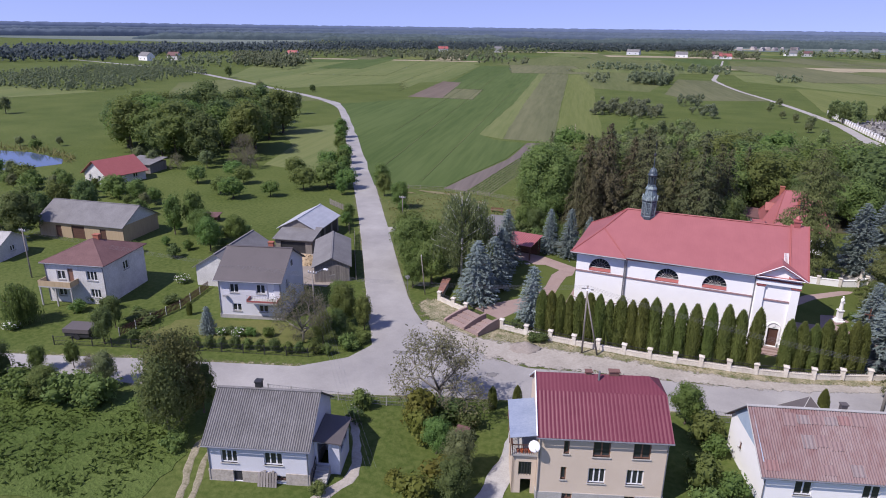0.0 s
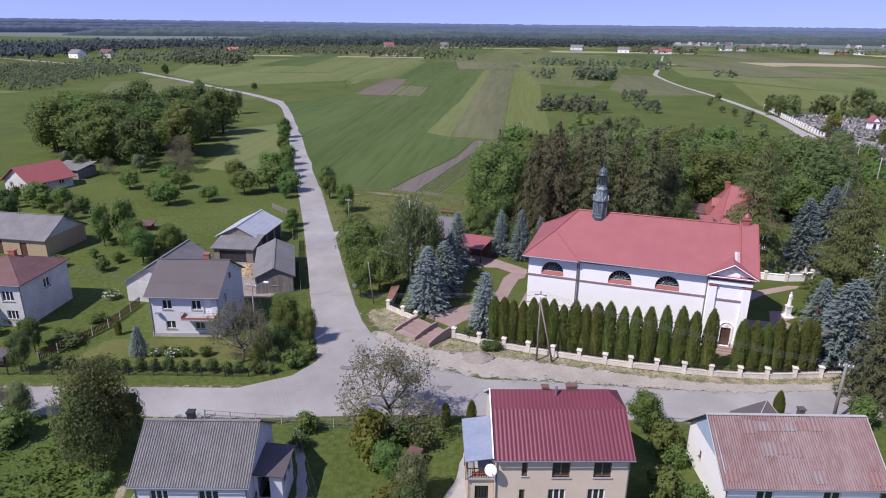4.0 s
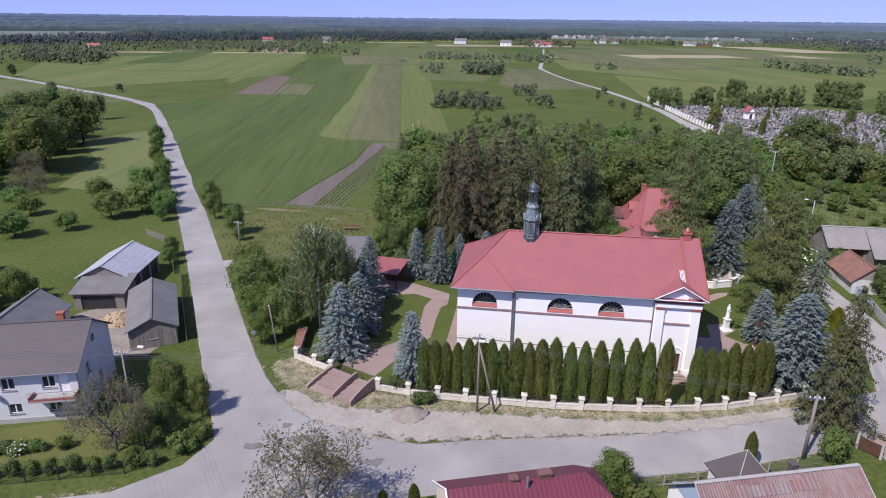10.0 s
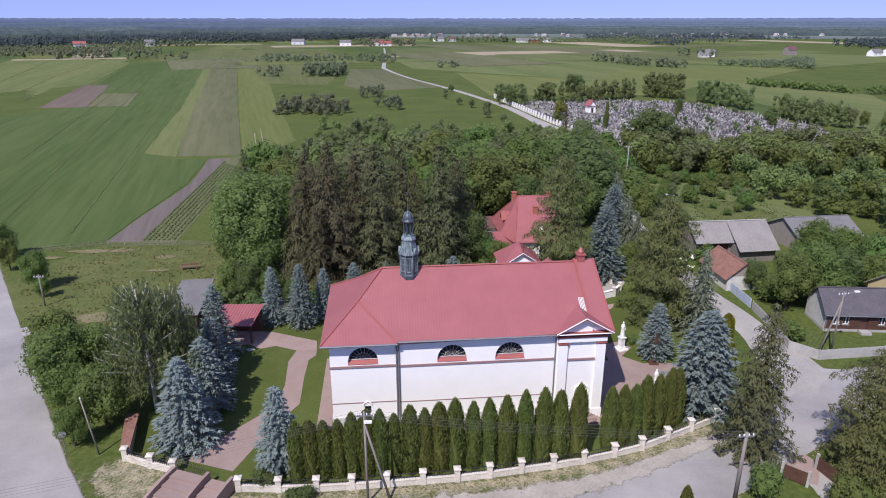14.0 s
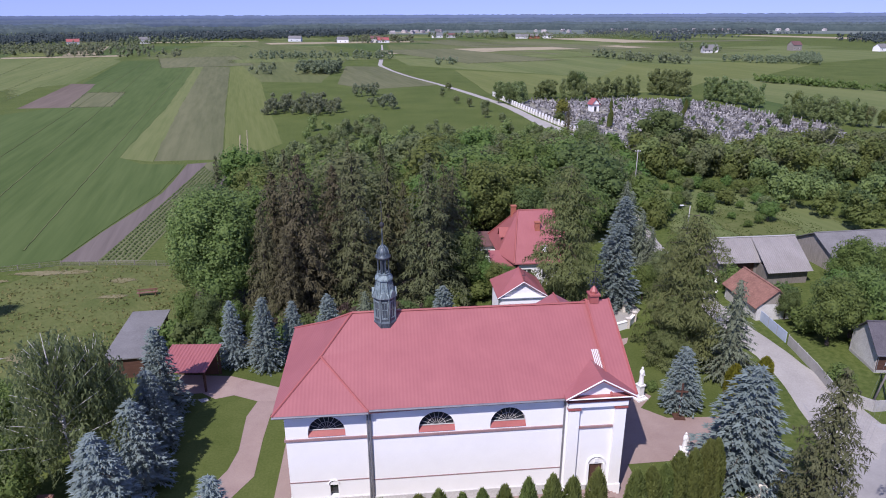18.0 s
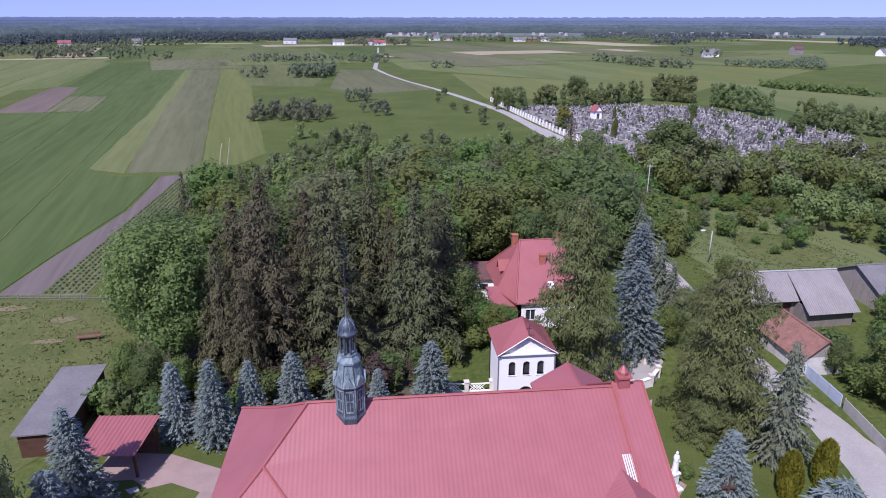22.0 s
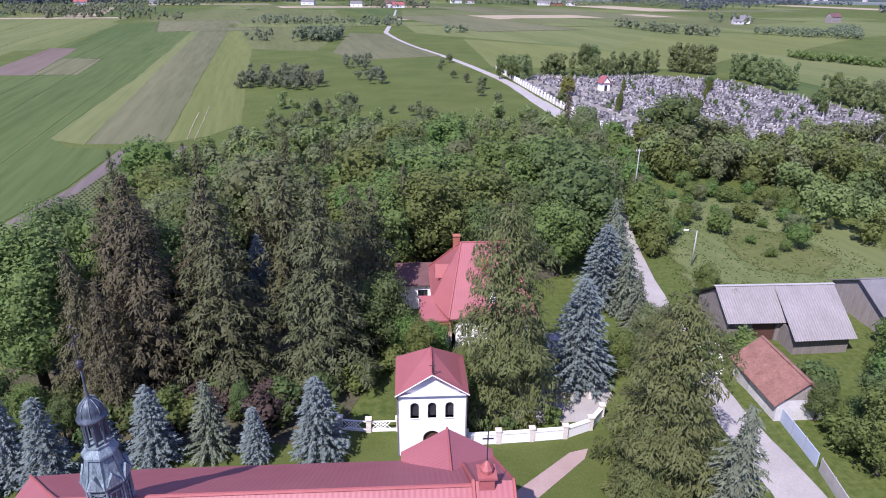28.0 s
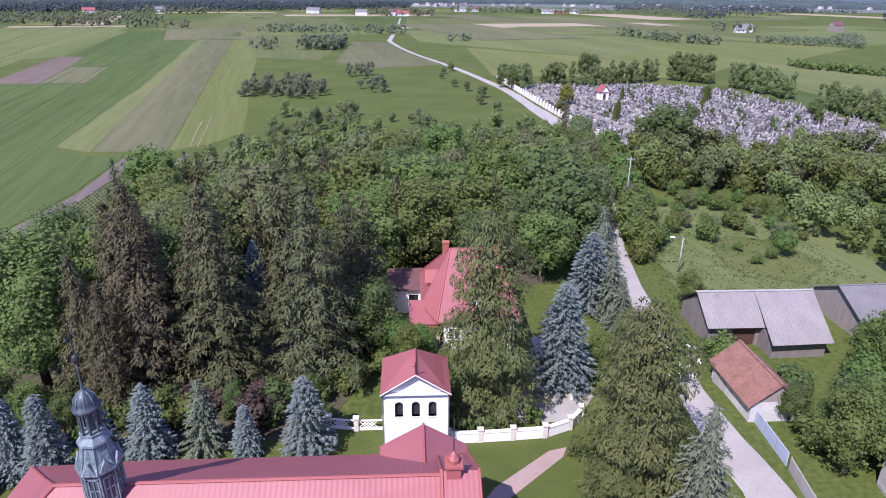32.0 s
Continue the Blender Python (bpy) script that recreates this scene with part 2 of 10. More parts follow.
M_STONE = shade("rough_plinth_stone", (0.28, 0.25, 0.21), (0.50, 0.45, 0.38), 0.92, 1.6, 6.0, 0.6, dist=0.05)
M_RED = sheet("red_roof_sheet", (0.285, 0.096, 0.100), (0.330, 0.116, 0.118), 0.27, "X", 0.48, bump=0.22)
M_REDY = sheet("red_roof_sheet_end", (0.285, 0.096, 0.100), (0.330, 0.116, 0.118), 0.27, "Y", 0.48, bump=0.22)
M_REDP = shade("red_painted_metal", (0.29, 0.085, 0.078), (0.35, 0.11, 0.10), 0.5, 1.0, 8.0, 0.1)
M_STRING = shade("dusty_red_sheet_capping", (0.25, 0.15, 0.145), (0.33, 0.22, 0.21), 0.7, 1.0, 8.0, 0.1)
M_WINE = sheet("wine_red_roof_sheet", (0.130, 0.026, 0.042), (0.158, 0.036, 0.054), 0.30, "X", 0.5, bump=0.3)
M_ETERNIT = shade("weathered_fibre_cement", (0.13, 0.125, 0.12), (0.23, 0.22, 0.215), 0.92, 0.7, 5.0, 0.2, stretch=(1, 0.3, 1))
M_RUST = shade("rusted_painted_sheet", (0.175, 0.092, 0.088), (0.26, 0.198, 0.192), 0.8, 0.35, 3.0, 0.2, stretch=(1, 0.4, 0.4), island=0.10)
M_SLATE = shade("dark_grey_roof_sheet", (0.085, 0.075, 0.075), (0.115, 0.10, 0.10), 0.7, 0.4, 10.0, 0.1)
M_SLATED = shade("dark_plum_grey_roof", (0.060, 0.054, 0.062), (0.115, 0.105, 0.115), 0.7, 0.8, 7.0, 0.2)
M_GALV = sheet("galvanised_sheet", (0.42, 0.43, 0.45), (0.56, 0.57, 0.59), 0.7, "Y", 0.45, metal=0.2, bump=0.3)
M_FELT = shade("grey_roofing_felt", (0.13, 0.125, 0.125), (0.21, 0.205, 0.205), 0.92, 0.5, 6.0, 0.2)
M_BROWNROOF = shade("brown_sheet_roof", (0.105, 0.052, 0.05), (0.165, 0.09, 0.085), 0.75, 0.6, 6.0, 0.2)
M_TILE = shade("old_clay_tile", (0.15, 0.075, 0.058), (0.30, 0.155, 0.118), 0.9, 1.2, 5.0, 0.6, dist=0.04, rand=0.2, island=0.25)
M_GREYCORR = shade("grey_corrugated_sheets", (0.21, 0.195, 0.185), (0.29, 0.272, 0.26), 0.95, 0.6, 5.0, 0.2, stretch=(1, 0.4, 1))
M_BRICK = shade("red_brick", (0.28, 0.09, 0.055), (0.40, 0.15, 0.10), 0.9, 2.0, 14.0, 0.4)
M_BRICKD = shade("sooty_brick", (0.13, 0.065, 0.055), (0.21, 0.11, 0.095), 0.9, 2.0, 14.0, 0.4)
M_WOOD = shade("weathered_boards", (0.16, 0.14, 0.125), (0.32, 0.29, 0.26), 0.9, 0.8, 7.0, 0.4, stretch=(6, 6, 0.5), rand=0.18)
M_DARKWOOD = shade("dark_stained_wood", (0.055, 0.026, 0.018), (0.12, 0.06, 0.042), 0.7, 0.8, 7.0, 0.3, stretch=(1, 1, 6))
M_TAN = shade("yellowish_boards", (0.36, 0.27, 0.16), (0.48, 0.37, 0.24), 0.85, 0.8, 7.0, 0.3, stretch=(6, 6, 0.5), rand=0.12)
M_FRAME = shade("white_window_frame", (0.74, 0.74, 0.74), (0.80, 0.80, 0.80), 0.5, 2.0, 20.0, 0.05)
M_BROWNF = shade("brown_window_frame", (0.16, 0.085, 0.06), (0.22, 0.12, 0.085), 0.55, 2.0, 20.0, 0.05)
M_STONEW0 = shade("pale_sheet_strips", (0.55, 0.54, 0.53), (0.66, 0.65, 0.64), 0.6, 2.0, 12.0, 0.1)
M_GLASS = glass()
M_DARK = shade("dark_iron", (0.02, 0.02, 0.022), (0.045, 0.045, 0.05), 0.55, 2.0, 20.0, 0.1)
M_ZINC = shade("zinc_gutter", (0.16, 0.16, 0.175), (0.26, 0.26, 0.28), 0.5, 2.0, 12.0, 0.1, metal=0.3)
M_COPPER = shade("verdigris_copper", (0.050, 0.074, 0.086), (0.30, 0.375, 0.385), 0.55, 1.6, 7.0, 0.3, stretch=(3.0, 3.0, 0.5), metal=0.15)
M_COPPERD = shade("dark_lead_copper", (0.028, 0.036, 0.048), (0.115, 0.145, 0.165), 0.45, 1.6, 7.0, 0.3, stretch=(3.0, 3.0, 0.5), metal=0.25)
M_CONC = shade("grey_concrete", (0.30, 0.29, 0.275), (0.44, 0.43, 0.41), 0.9, 0.8, 9.0, 0.3)
M_PLASTER = shade("white_sculpted_stone", (0.72, 0.71, 0.69), (0.82, 0.81, 0.79), 0.8, 2.0, 14.0, 0.15)
M_BARK = shade("grey_brown_bark", (0.055, 0.042, 0.032), (0.13, 0.105, 0.085), 0.95, 2.0, 9.0, 0.7, stretch=(2, 2, 0.5), dist=0.05)
M_BIRCHB = shade("white_birch_bark", (0.28, 0.27, 0.25), (0.58, 0.57, 0.54), 0.8, 2.0, 6.0, 0.3, stretch=(1, 1, 4))
M_LEAF = foliage("broad_leaves", (0.107, 0.155, 0.043), (0.238, 0.293, 0.095))
M_LEAFL = foliage("light_green_leaves", (0.097, 0.164, 0.041), (0.213, 0.298, 0.094))
M_LINDEN = foliage("linden_leaves", (0.128, 0.193, 0.055), (0.268, 0.345, 0.120))
M_LEAFD = foliage("dark_green_leaves", (0.084, 0.127, 0.045), (0.188, 0.243, 0.089))
M_LEAFY = foliage("yellow_green_leaves", (0.130, 0.142, 0.030), (0.258, 0.256, 0.066), 0.5)
M_LEAFB = foliage("olive_young_leaves", (0.165, 0.165, 0.085), (0.30, 0.295, 0.16), 0.55)
M_LEAFG = foliage("grey_green_leaves", (0.130, 0.160, 0.066), (0.256, 0.292, 0.142))
M_BIRCHL = foliage("birch_leaves", (0.135, 0.172, 0.068), (0.26, 0.30, 0.135), 0.55)
M_POPLAR = foliage("poplar_leaves", (0.200, 0.262, 0.104), (0.32, 0.385, 0.168), 0.6)
# Far leaves: distance haze painted in as a blue tint.
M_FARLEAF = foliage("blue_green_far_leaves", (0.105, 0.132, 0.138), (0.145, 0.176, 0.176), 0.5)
# Copse leaves: base colour lightened and greyed to imitate haze.
M_COPSE = foliage("grey_green_copse_leaves", (0.178, 0.212, 0.122), (0.256, 0.296, 0.176), 0.5)
M_OLIVE = foliage("olive_green_leaves", (0.115, 0.138, 0.046), (0.215, 0.235, 0.095), 0.55)
M_SPRL = foliage("grey_green_needles", (0.097, 0.117, 0.074), (0.211, 0.240, 0.168), 0.1)
M_THICK = foliage("thicket_leaves", (0.158, 0.212, 0.070), (0.292, 0.362, 0.136))
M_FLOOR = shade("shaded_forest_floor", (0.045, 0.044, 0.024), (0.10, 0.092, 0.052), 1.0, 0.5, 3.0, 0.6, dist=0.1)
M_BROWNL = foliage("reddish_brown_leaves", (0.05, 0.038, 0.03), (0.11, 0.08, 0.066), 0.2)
M_BLUE = foliage("silver_blue_needles", (0.128, 0.166, 0.156), (0.30, 0.362, 0.348), 0.25, rand=0.1, hue=0.012)
M_NEEDLE = foliage("dark_spruce_needles", (0.062, 0.070, 0.032), (0.158, 0.164, 0.080), 0.3)
M_NEEDLEB = foliage("brownish_spruce_needles", (0.067, 0.064, 0.034), (0.168, 0.154, 0.085), 0.3)
M_LARCH = foliage("larch_needles", (0.100, 0.120, 0.043), (0.225, 0.250, 0.098), 0.45)
M_THUJA = foliage("thuja_sprays", (0.132, 0.170, 0.046), (0.268, 0.306, 0.096), 0.5, rand=0.08)
M_TGOLD = foliage("golden_thuja_sprays", (0.10, 0.11, 0.012), (0.22, 0.21, 0.03), 0.12)

# ---- ground, roads, fields ----
def smooth_line(pts, step=2.0):
    """Catmull-Rom through points of any width."""
    P = [np.array(p, float) for p in pts]
    P = [2 * P[0] - P[1]] + P + [2 * P[-1] - P[-2]]
    out = []
    for i in range(1, len(P) - 2):
        n = max(2, int(np.linalg.norm(P[i + 1][:2] - P[i][:2]) / step))
        for k in range(n):
            t = k / n
            out.append(0.5 * (2 * P[i] + (P[i + 1] - P[i - 1]) * t + (2 * P[i - 1] - 5 * P[i] + 4 * P[i + 1] - P[i + 2]) * t * t + (3 * P[i] - P[i - 1] - 3 * P[i + 1] + P[i + 2]) * t**3))
    out.append(P[-2])
    return out


def ribbon(pts, z, ragged=0.0, step=2.0, lip=0.05, seed=1):
    """A strip along points (x, y, width), with a low lip down to the ground on both sides."""
    rr = random.Random(seed)
    line = smooth_line(pts, step)
    mb = MB()
    rows = []
    for i, p in enumerate(line):
        a, b = line[max(0, i - 1)], line[min(len(line) - 1, i + 1)]
        d = (b - a)[:2] / max(1e-6, np.linalg.norm((b - a)[:2]))
        n = np.array([-d[1], d[0]])
        wl, wr = p[2] / 2 + rr.uniform(-ragged, ragged), p[2] / 2 + rr.uniform(-ragged, ragged)
        q = p[:2]
        rows.append([(*(q + n * (wl + 0.1)), z - lip), (*(q + n * wl), z), (*q, z + 0.02), (*(q - n * wr), z), (*(q - n * (wr + 0.1)), z - lip)])
    vs = [v for r in rows for v in r]
    fs = [(5 * i + k, 5 * i + k + 1, 5 * i + k + 6, 5 * i + k + 5) for i in range(len(rows) - 1) for k in range(4)]
    return mb.add(vs, [tuple(reversed(f)) for f in fs])


def patch(poly, z, ragged=0.0, step=1.5, seed=3):
    """A flat area with an uneven outline."""
    rr = random.Random(seed)
    pts = []
    for (x0, y0), (x1, y1) in zip(poly, poly[1:] + poly[:1]):
        n = max(1, int(math.hypot(x1 - x0, y1 - y0) / step)) if ragged else 1
        for k in range(n):
            t = k / n
            pts.append((x0 + (x1 - x0) * t + rr.uniform(-ragged, ragged), y0 + (y1 - y0) * t + rr.uniform(-ragged, ragged), z))
    return MB().add(pts, [tuple(range(len(pts)))])


def soft_edged(mt, reach=0.75, scale=1.6):
    """A copy of a ground material that breaks up raggedly towards the rim, by the mesh's own "cover" values."""
    key = mt.name + "_thinning_out"
    if key in bpy.data.materials:
        return bpy.data.materials[key]
    mt = mt.copy()
    mt.name = key
    nd, ln = mt.node_tree.nodes, mt.node_tree.links
    at, tc, ns = nd.new("ShaderNodeAttribute"), nd.new("ShaderNodeTexCoord"), nd.new("ShaderNodeTexNoise")
    at.attribute_name = "cover"
    ns.inputs["Scale"].default_value, ns.inputs["Detail"].default_value, ns.inputs["Roughness"].default_value = scale, 8, 0.7
    ln.new(tc.outputs["Object"], ns.inputs["Vector"])
    mr, sm = nd.new("ShaderNodeMapRange"), nd.new("ShaderNodeMath")
    mr.inputs["From Min"].default_value, mr.inputs["From Max"].default_value = 0.3, 0.7
    mr.inputs["To Min"].default_value, mr.inputs["To Max"].default_value = -reach / 2, reach / 2
    mr.clamp = False
    ln.new(ns.outputs[0], mr.inputs[0])
    ln.new(mr.outputs[0], sm.inputs[0])
    ln.new(at.outputs["Fac"], sm.inputs[1])
    st = nd.new("ShaderNodeMapRange")
    st.interpolation_type = "SMOOTHSTEP"
    st.inputs["From Min"].default_value, st.inputs["From Max"].default_value = 0.22, 0.62
    ln.new(sm.outputs[0], st.inputs[0])
    clear, mix, out = nd.new("ShaderNodeBsdfTransparent"), nd.new("ShaderNodeMixShader"), nd["Material Output"]
    ln.new(st.outputs[0], mix.inputs[0])
    ln.new(clear.outputs[0], mix.inputs[1])
    ln.new(nd["Principled BSDF"].outputs[0], mix.inputs[2])
    ln.new(mix.outputs[0], out.inputs[0])
    return mt


def covered(name, mb, cover, mat, label, category="verge", reach=0.75, scale=1.6):
    """A ground cover whose rim thins out: cover holds one value a vertex, 0 at the rim and 1 inside."""
    me = mb.mesh(name, soft_edged(mat, reach, scale))
    me.attributes.new("cover", "FLOAT", "POINT").data.foreach_set("value", cover)
    return tagged(new(name, me), label, category, kind="structure")


def soft_ribbon(name, pts, z, mat, label, step=1.0, category="verge", reach=0.75, scale=1.6):
    line = smooth_line(pts, step)
    vs, cover = [], []
    for i, p in enumerate(line):
        a, b = line[max(0, i - 1)], line[min(len(line) - 1, i + 1)]
        d = (b - a)[:2] / max(1e-6, np.linalg.norm((b - a)[:2]))
        n = np.array([-d[1], d[0]])
        end = min(1.0, min(i, len(line) - 1 - i) / 4)
        for u, c in ((-0.5, 0), (-0.22, 0.8), (0, 1), (0.22, 0.8), (0.5, 0)):
            vs.append((*(p[:2] + n * u * p[2]), z))
            cover.append(c * end)
    fs = [(5 * i + k, 5 * i + 5 + k, 5 * i + k + 6, 5 * i + k + 1) for i in range(len(line) - 1) for k in range(4)]
    return covered(name, MB().add(vs, fs), cover, mat, label, category, reach, scale)


def soft_patch(name, poly, z, mat, label, rim=0.3, category="field", reach=0.75, scale=0.3):
    n = len(poly)
    cx, cy = sum(p[0] for p in poly) / n, sum(p[1] for p in poly) / n
    ring = lambda k: [(cx + (x - cx) * k, cy + (y - cy) * k, z) for x, y in poly]
    vs = ring(1 + rim / 2) + ring(1 - rim / 2)
    fs = [(i, (i + 1) % n, (i + 1) % n + n, i + n) for i in range(n)] + [tuple(range(n, 2 * n))]
    return covered(name, MB().add(vs, fs), [0.0] * n + [1.0] * n, mat, label, category, reach, scale)


def field_material(name, c1, c2, angle, pitch, rough=0.95, bump=0.3):
    """Field cover with long streaks along its rows."""
    mt = shade(name, c1, c2, rough, 0.09, 1.6, bump, dist=0.15, spec=0.05, wide=0.55, edge=0.10)
    mp = [n for n in mt.node_tree.nodes if n.type == "MAPPING"][0]
    mp.vector_type = "TEXTURE"
    mp.inputs["Rotation"].default_value = (0, 0, angle)
    mp.inputs["Scale"].default_value = (pitch, 60.0, 1)
    return mt


gd = MB()
gd.add([(-4900, -1500, 0), (4900, -1500, 0), (4900, 4900, 0), (-4900, 4900, 0)], [(0, 1, 2, 3)])
solid("ground", gd, M_GRASS, "flat green meadow ground reaching to the horizon", "ground", "structure")

STRIP = math.radians(11.9)
M_ROUGH = shade("rough_yellowish_meadow", (0.068, 0.094, 0.026), (0.142, 0.152, 0.056), 0.95, 0.14, 1.3, 0.9, dist=0.2, spec=0.1, wide=0.6, edge=0.17)
FM = {
    "rough": M_ROUGH,
    "green": field_material("green_cereal_field", (0.058, 0.090, 0.028), (0.090, 0.124, 0.043), STRIP, 3),
    "light": field_material("light_green_field", (0.100, 0.130, 0.046), (0.150, 0.170, 0.068), STRIP, 3),
    "olive": field_material("olive_green_field", (0.090, 0.110, 0.042), (0.136, 0.150, 0.064), STRIP, 4),
    "fallow": field_material("grey_green_fallow_field", (0.100, 0.110, 0.056), (0.150, 0.154, 0.082), STRIP, 4),
    "soil": field_material("bare_grey_brown_soil", (0.115, 0.096, 0.088), (0.165, 0.14, 0.126), STRIP, 2),
    "brown": field_material("brown_tilled_soil", (0.125, 0.098, 0.08), (0.165, 0.135, 0.110), STRIP, 3),
    "yellow": field_material("yellow_green_field", (0.108, 0.132, 0.042), (0.152, 0.170, 0.062), STRIP, 2),
    # Far plain: haze painted into a muted, bluish base colour.
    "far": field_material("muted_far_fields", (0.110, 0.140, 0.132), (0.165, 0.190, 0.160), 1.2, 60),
    "pale": field_material("pale_stubble_field", (0.26, 0.23, 0.15), (0.36, 0.31, 0.21), 0.4, 6),
}
# Fields: cover, height of the crop, corners.
FIELDS = [
    ("green", 0.22, [(-42.4, 57), (-41.6, 71), (-40, 97), (-42.2, 125), (-53.5, 127), (-62.5, 136), (-82, 245), (-150, 566), (-215, 566), (-160, 350), (-128, 243), (-155, 195), (-124, 152), (-88, 98), (-58, 52)]),
    ("light", 0.07, [(-62.3, 135.2), (-51.8, 130), (-79, 256), (-125.9, 481), (-133.5, 484), (-88, 262)]),
    ("fallow", 0.05, [(-51.8, 130), (-34.4, 131), (-58, 244), (-105.5, 477), (-125.9, 481), (-79, 255)]),
    ("yellow", 0.08, [(-34, 131), (-26.3, 137.8), (-21.6, 152), (-42, 250), (-88, 493), (-105, 477), (-57.5, 244)]),
    ("light", 0.22, [(-188, 329), (-215, 424), (-263, 642), (-240, 652), (-207, 450), (-164, 285)]),
    ("soil", 0.03, [(-42, 56), (-36.2, 55.5), (-35.8, 70), (-35.6, 95), (-37.2, 127), (-41.5, 126), (-39.4, 97), (-41, 71)]),
    ("rough", 0.05, [(-41, 56), (-20, 54), (-14, 36), (-17, 24), (-24, 14), (-31, 10), (-40, 24), (-50, 40)]),
    ("brown", 0.22, [(-142, 244), (-122, 244.4), (-152, 348), (-167, 352)]),
    ("fallow", 0.22, [(-122, 245), (-105.6, 246), (-120, 302), (-138, 302)]),
    ("olive", 0.07, [(-128, 160), (-84, 108), (-60, 118), (-72, 170), (-112, 190)]),
    ("olive", 0.05, [(-150, 566), (-110, 531), (-61, 350), (-26, 340), (-20, 560), (-60, 800), (-220, 860), (-215, 600)]),
    ("light", 0.05, [(-230, 252), (-320, 310), (-420, 470), (-300, 660), (-216, 566), (-165, 352)]),
    ("green", 0.05, [(-260, 660), (-225, 870), (-420, 900), (-420, 500)]),
    ("light", 0.05, [(30, 470), (140, 350), (215, 315), (330, 440), (200, 545), (60, 580), (22, 560)]),
    ("green", 0.06, [(150, 196), (192, 166), (300, 200), (330, 300), (250, 240), (205, 300)]),
    ("olive", 0.05, [(60, 582), (210, 548), (420, 640), (250, 1000), (20, 900), (20, 660)]),
    ("light", 0.06, [(225, 545), (340, 445), (560, 560), (470, 700), (420, 638)]),
    ("fallow", 0.05, [(2, 300), (40, 318), (10, 460), (-18, 470), (-16, 330)]),
    ("green", 0.05, [(-58, 860), (18, 670), (18, 900), (0, 1000), (-60, 1010)]),
    ("light", 0.05, [(-225, 872), (-62, 810), (-62, 1000), (-240, 1060)]),
    ("olive", 0.05, [(-205, 185), (-165, 205), (-225, 244), (-300, 290), (-310, 250), (-260, 190)]),
    ("light", 0.05, [(-420, 180), (-300, 185), (-320, 110), (-240, 60), (-300, 20), (-440, 60)]),
    ("light", 0.05, [(170, 150), (232, 220), (252, 258), (222, 322), (205, 330), (172, 262), (176, 215)]),
    ("yellow", 0.05, [(60, 272), (150, 268), (206, 332), (224, 330), (330, 430), (284, 470), (240, 445), (205, 470), (140, 350), (60, 420)]),
    ("light", 0.06, [(-96, 60), (-70, 56), (-98, 104), (-120, 135), (-128, 110), (-106, 88)]),
]
for k in range(46):
    a_, r_ = R.uniform(-0.62, 0.62), R.uniform(560, 1300)
    c_ = Vector((r_ * math.sin(a_), r_ * math.cos(a_)))
    u_ = Vector((math.cos(1.888), math.sin(1.888))) if k % 3 else Vector((0.97, 0.25))
    v_ = Vector((-u_.y, u_.x))
    l_, w_ = R.uniform(60, 150), R.uniform(12, 45)
    FIELDS.append((R.choice(("light", "yellow", "pale", "fallow", "olive", "green", "light")), 0.08 + 0.004 * k, [tuple(c_ + u_ * l_ * e + v_ * w_ * f) for e, f in ((-1, -1), (1, -1), (1, 1), (-1, 1))]))
for i, (kind_, crop, poly) in enumerate(FIELDS):
    cover = {"green": "green cereal", "light": "light green grass", "olive": "olive green grass", "fallow": "grey green fallow", "soil": "bare grey brown soil", "brown": "tilled brown soil", "pale": "pale stubble", "yellow": "yellow-green grass", "rough": "rough yellowish meadow grass"}[kind_]
    if i > 24 or (kind_ == "fallow" and poly[0] == (-122, 245)) or (kind_ == "light" and poly[0] == (-188, 329)):
        soft_patch("field", poly, 0.3 * crop + 0.002 * i, FM[kind_], "flat field strip of " + cover + " among meadows", 0.14 if i > 24 else 0.35, scale=0.06 if i > 24 else 0.3)
        continue
    top = patch(poly, 0.3 * crop + 0.002 * i, 0.3, 9, i)
    n = len(top.v)
    low = [(x, y, -0.02) for x, y, z in top.v]
    top.add(top.v[:] + low, [(k, k + n, (k + 1) % n + n, (k + 1) % n) for k in range(n)])
    solid("field", top, FM[kind_], "flat field strip of " + cover + " among meadows", "field", "structure")
# Crop rows beside the bare strip.
rows_ = MB()
for k in range(7):
    x0 = -35.9 + k * 0.85
    for j in range(60):
        y = 56 + j * 1.12
        if y < 121 - k * 1.2:
            bx = x0 + (y - 56) * (-0.012) + R.uniform(-0.1, 0.1)
            h = R.uniform(0.2, 0.36)
            rows_.add([(bx - 0.28, y, 0.02), (bx + 0.28, y, 0.02), (bx + 0.28, y + 0.95, 0.02), (bx - 0.28, y + 0.95, 0.02), (bx, y + 0.45, h)], [(0, 1, 4), (1, 2, 4), (2, 3, 4), (3, 0, 4)])
solid("field_bed", MB().add([(-36.4, 55.5, 0.026), (-30.2, 55, 0.026), (-30.6, 100, 0.026), (-33.9, 129, 0.026), (-37.2, 127, 0.026), (-35.8, 95, 0.026)], [(0, 1, 2, 3, 4, 5)]), FM["fallow"], "narrow bare soil bed with green crop rows", "field bed", "structure")
solid("crop_rows", rows_, M_LEAFD, "low green vegetable rows on bare soil", "crop", "stuff")
solid("garden_strip", patch([(-29.6, 98), (-28.2, 98), (-27.8, 127.6), (-29.4, 128)], 0.04, 0.1), FM["soil"], "narrow strip of bare garden soil in grass", "garden strip", "structure")

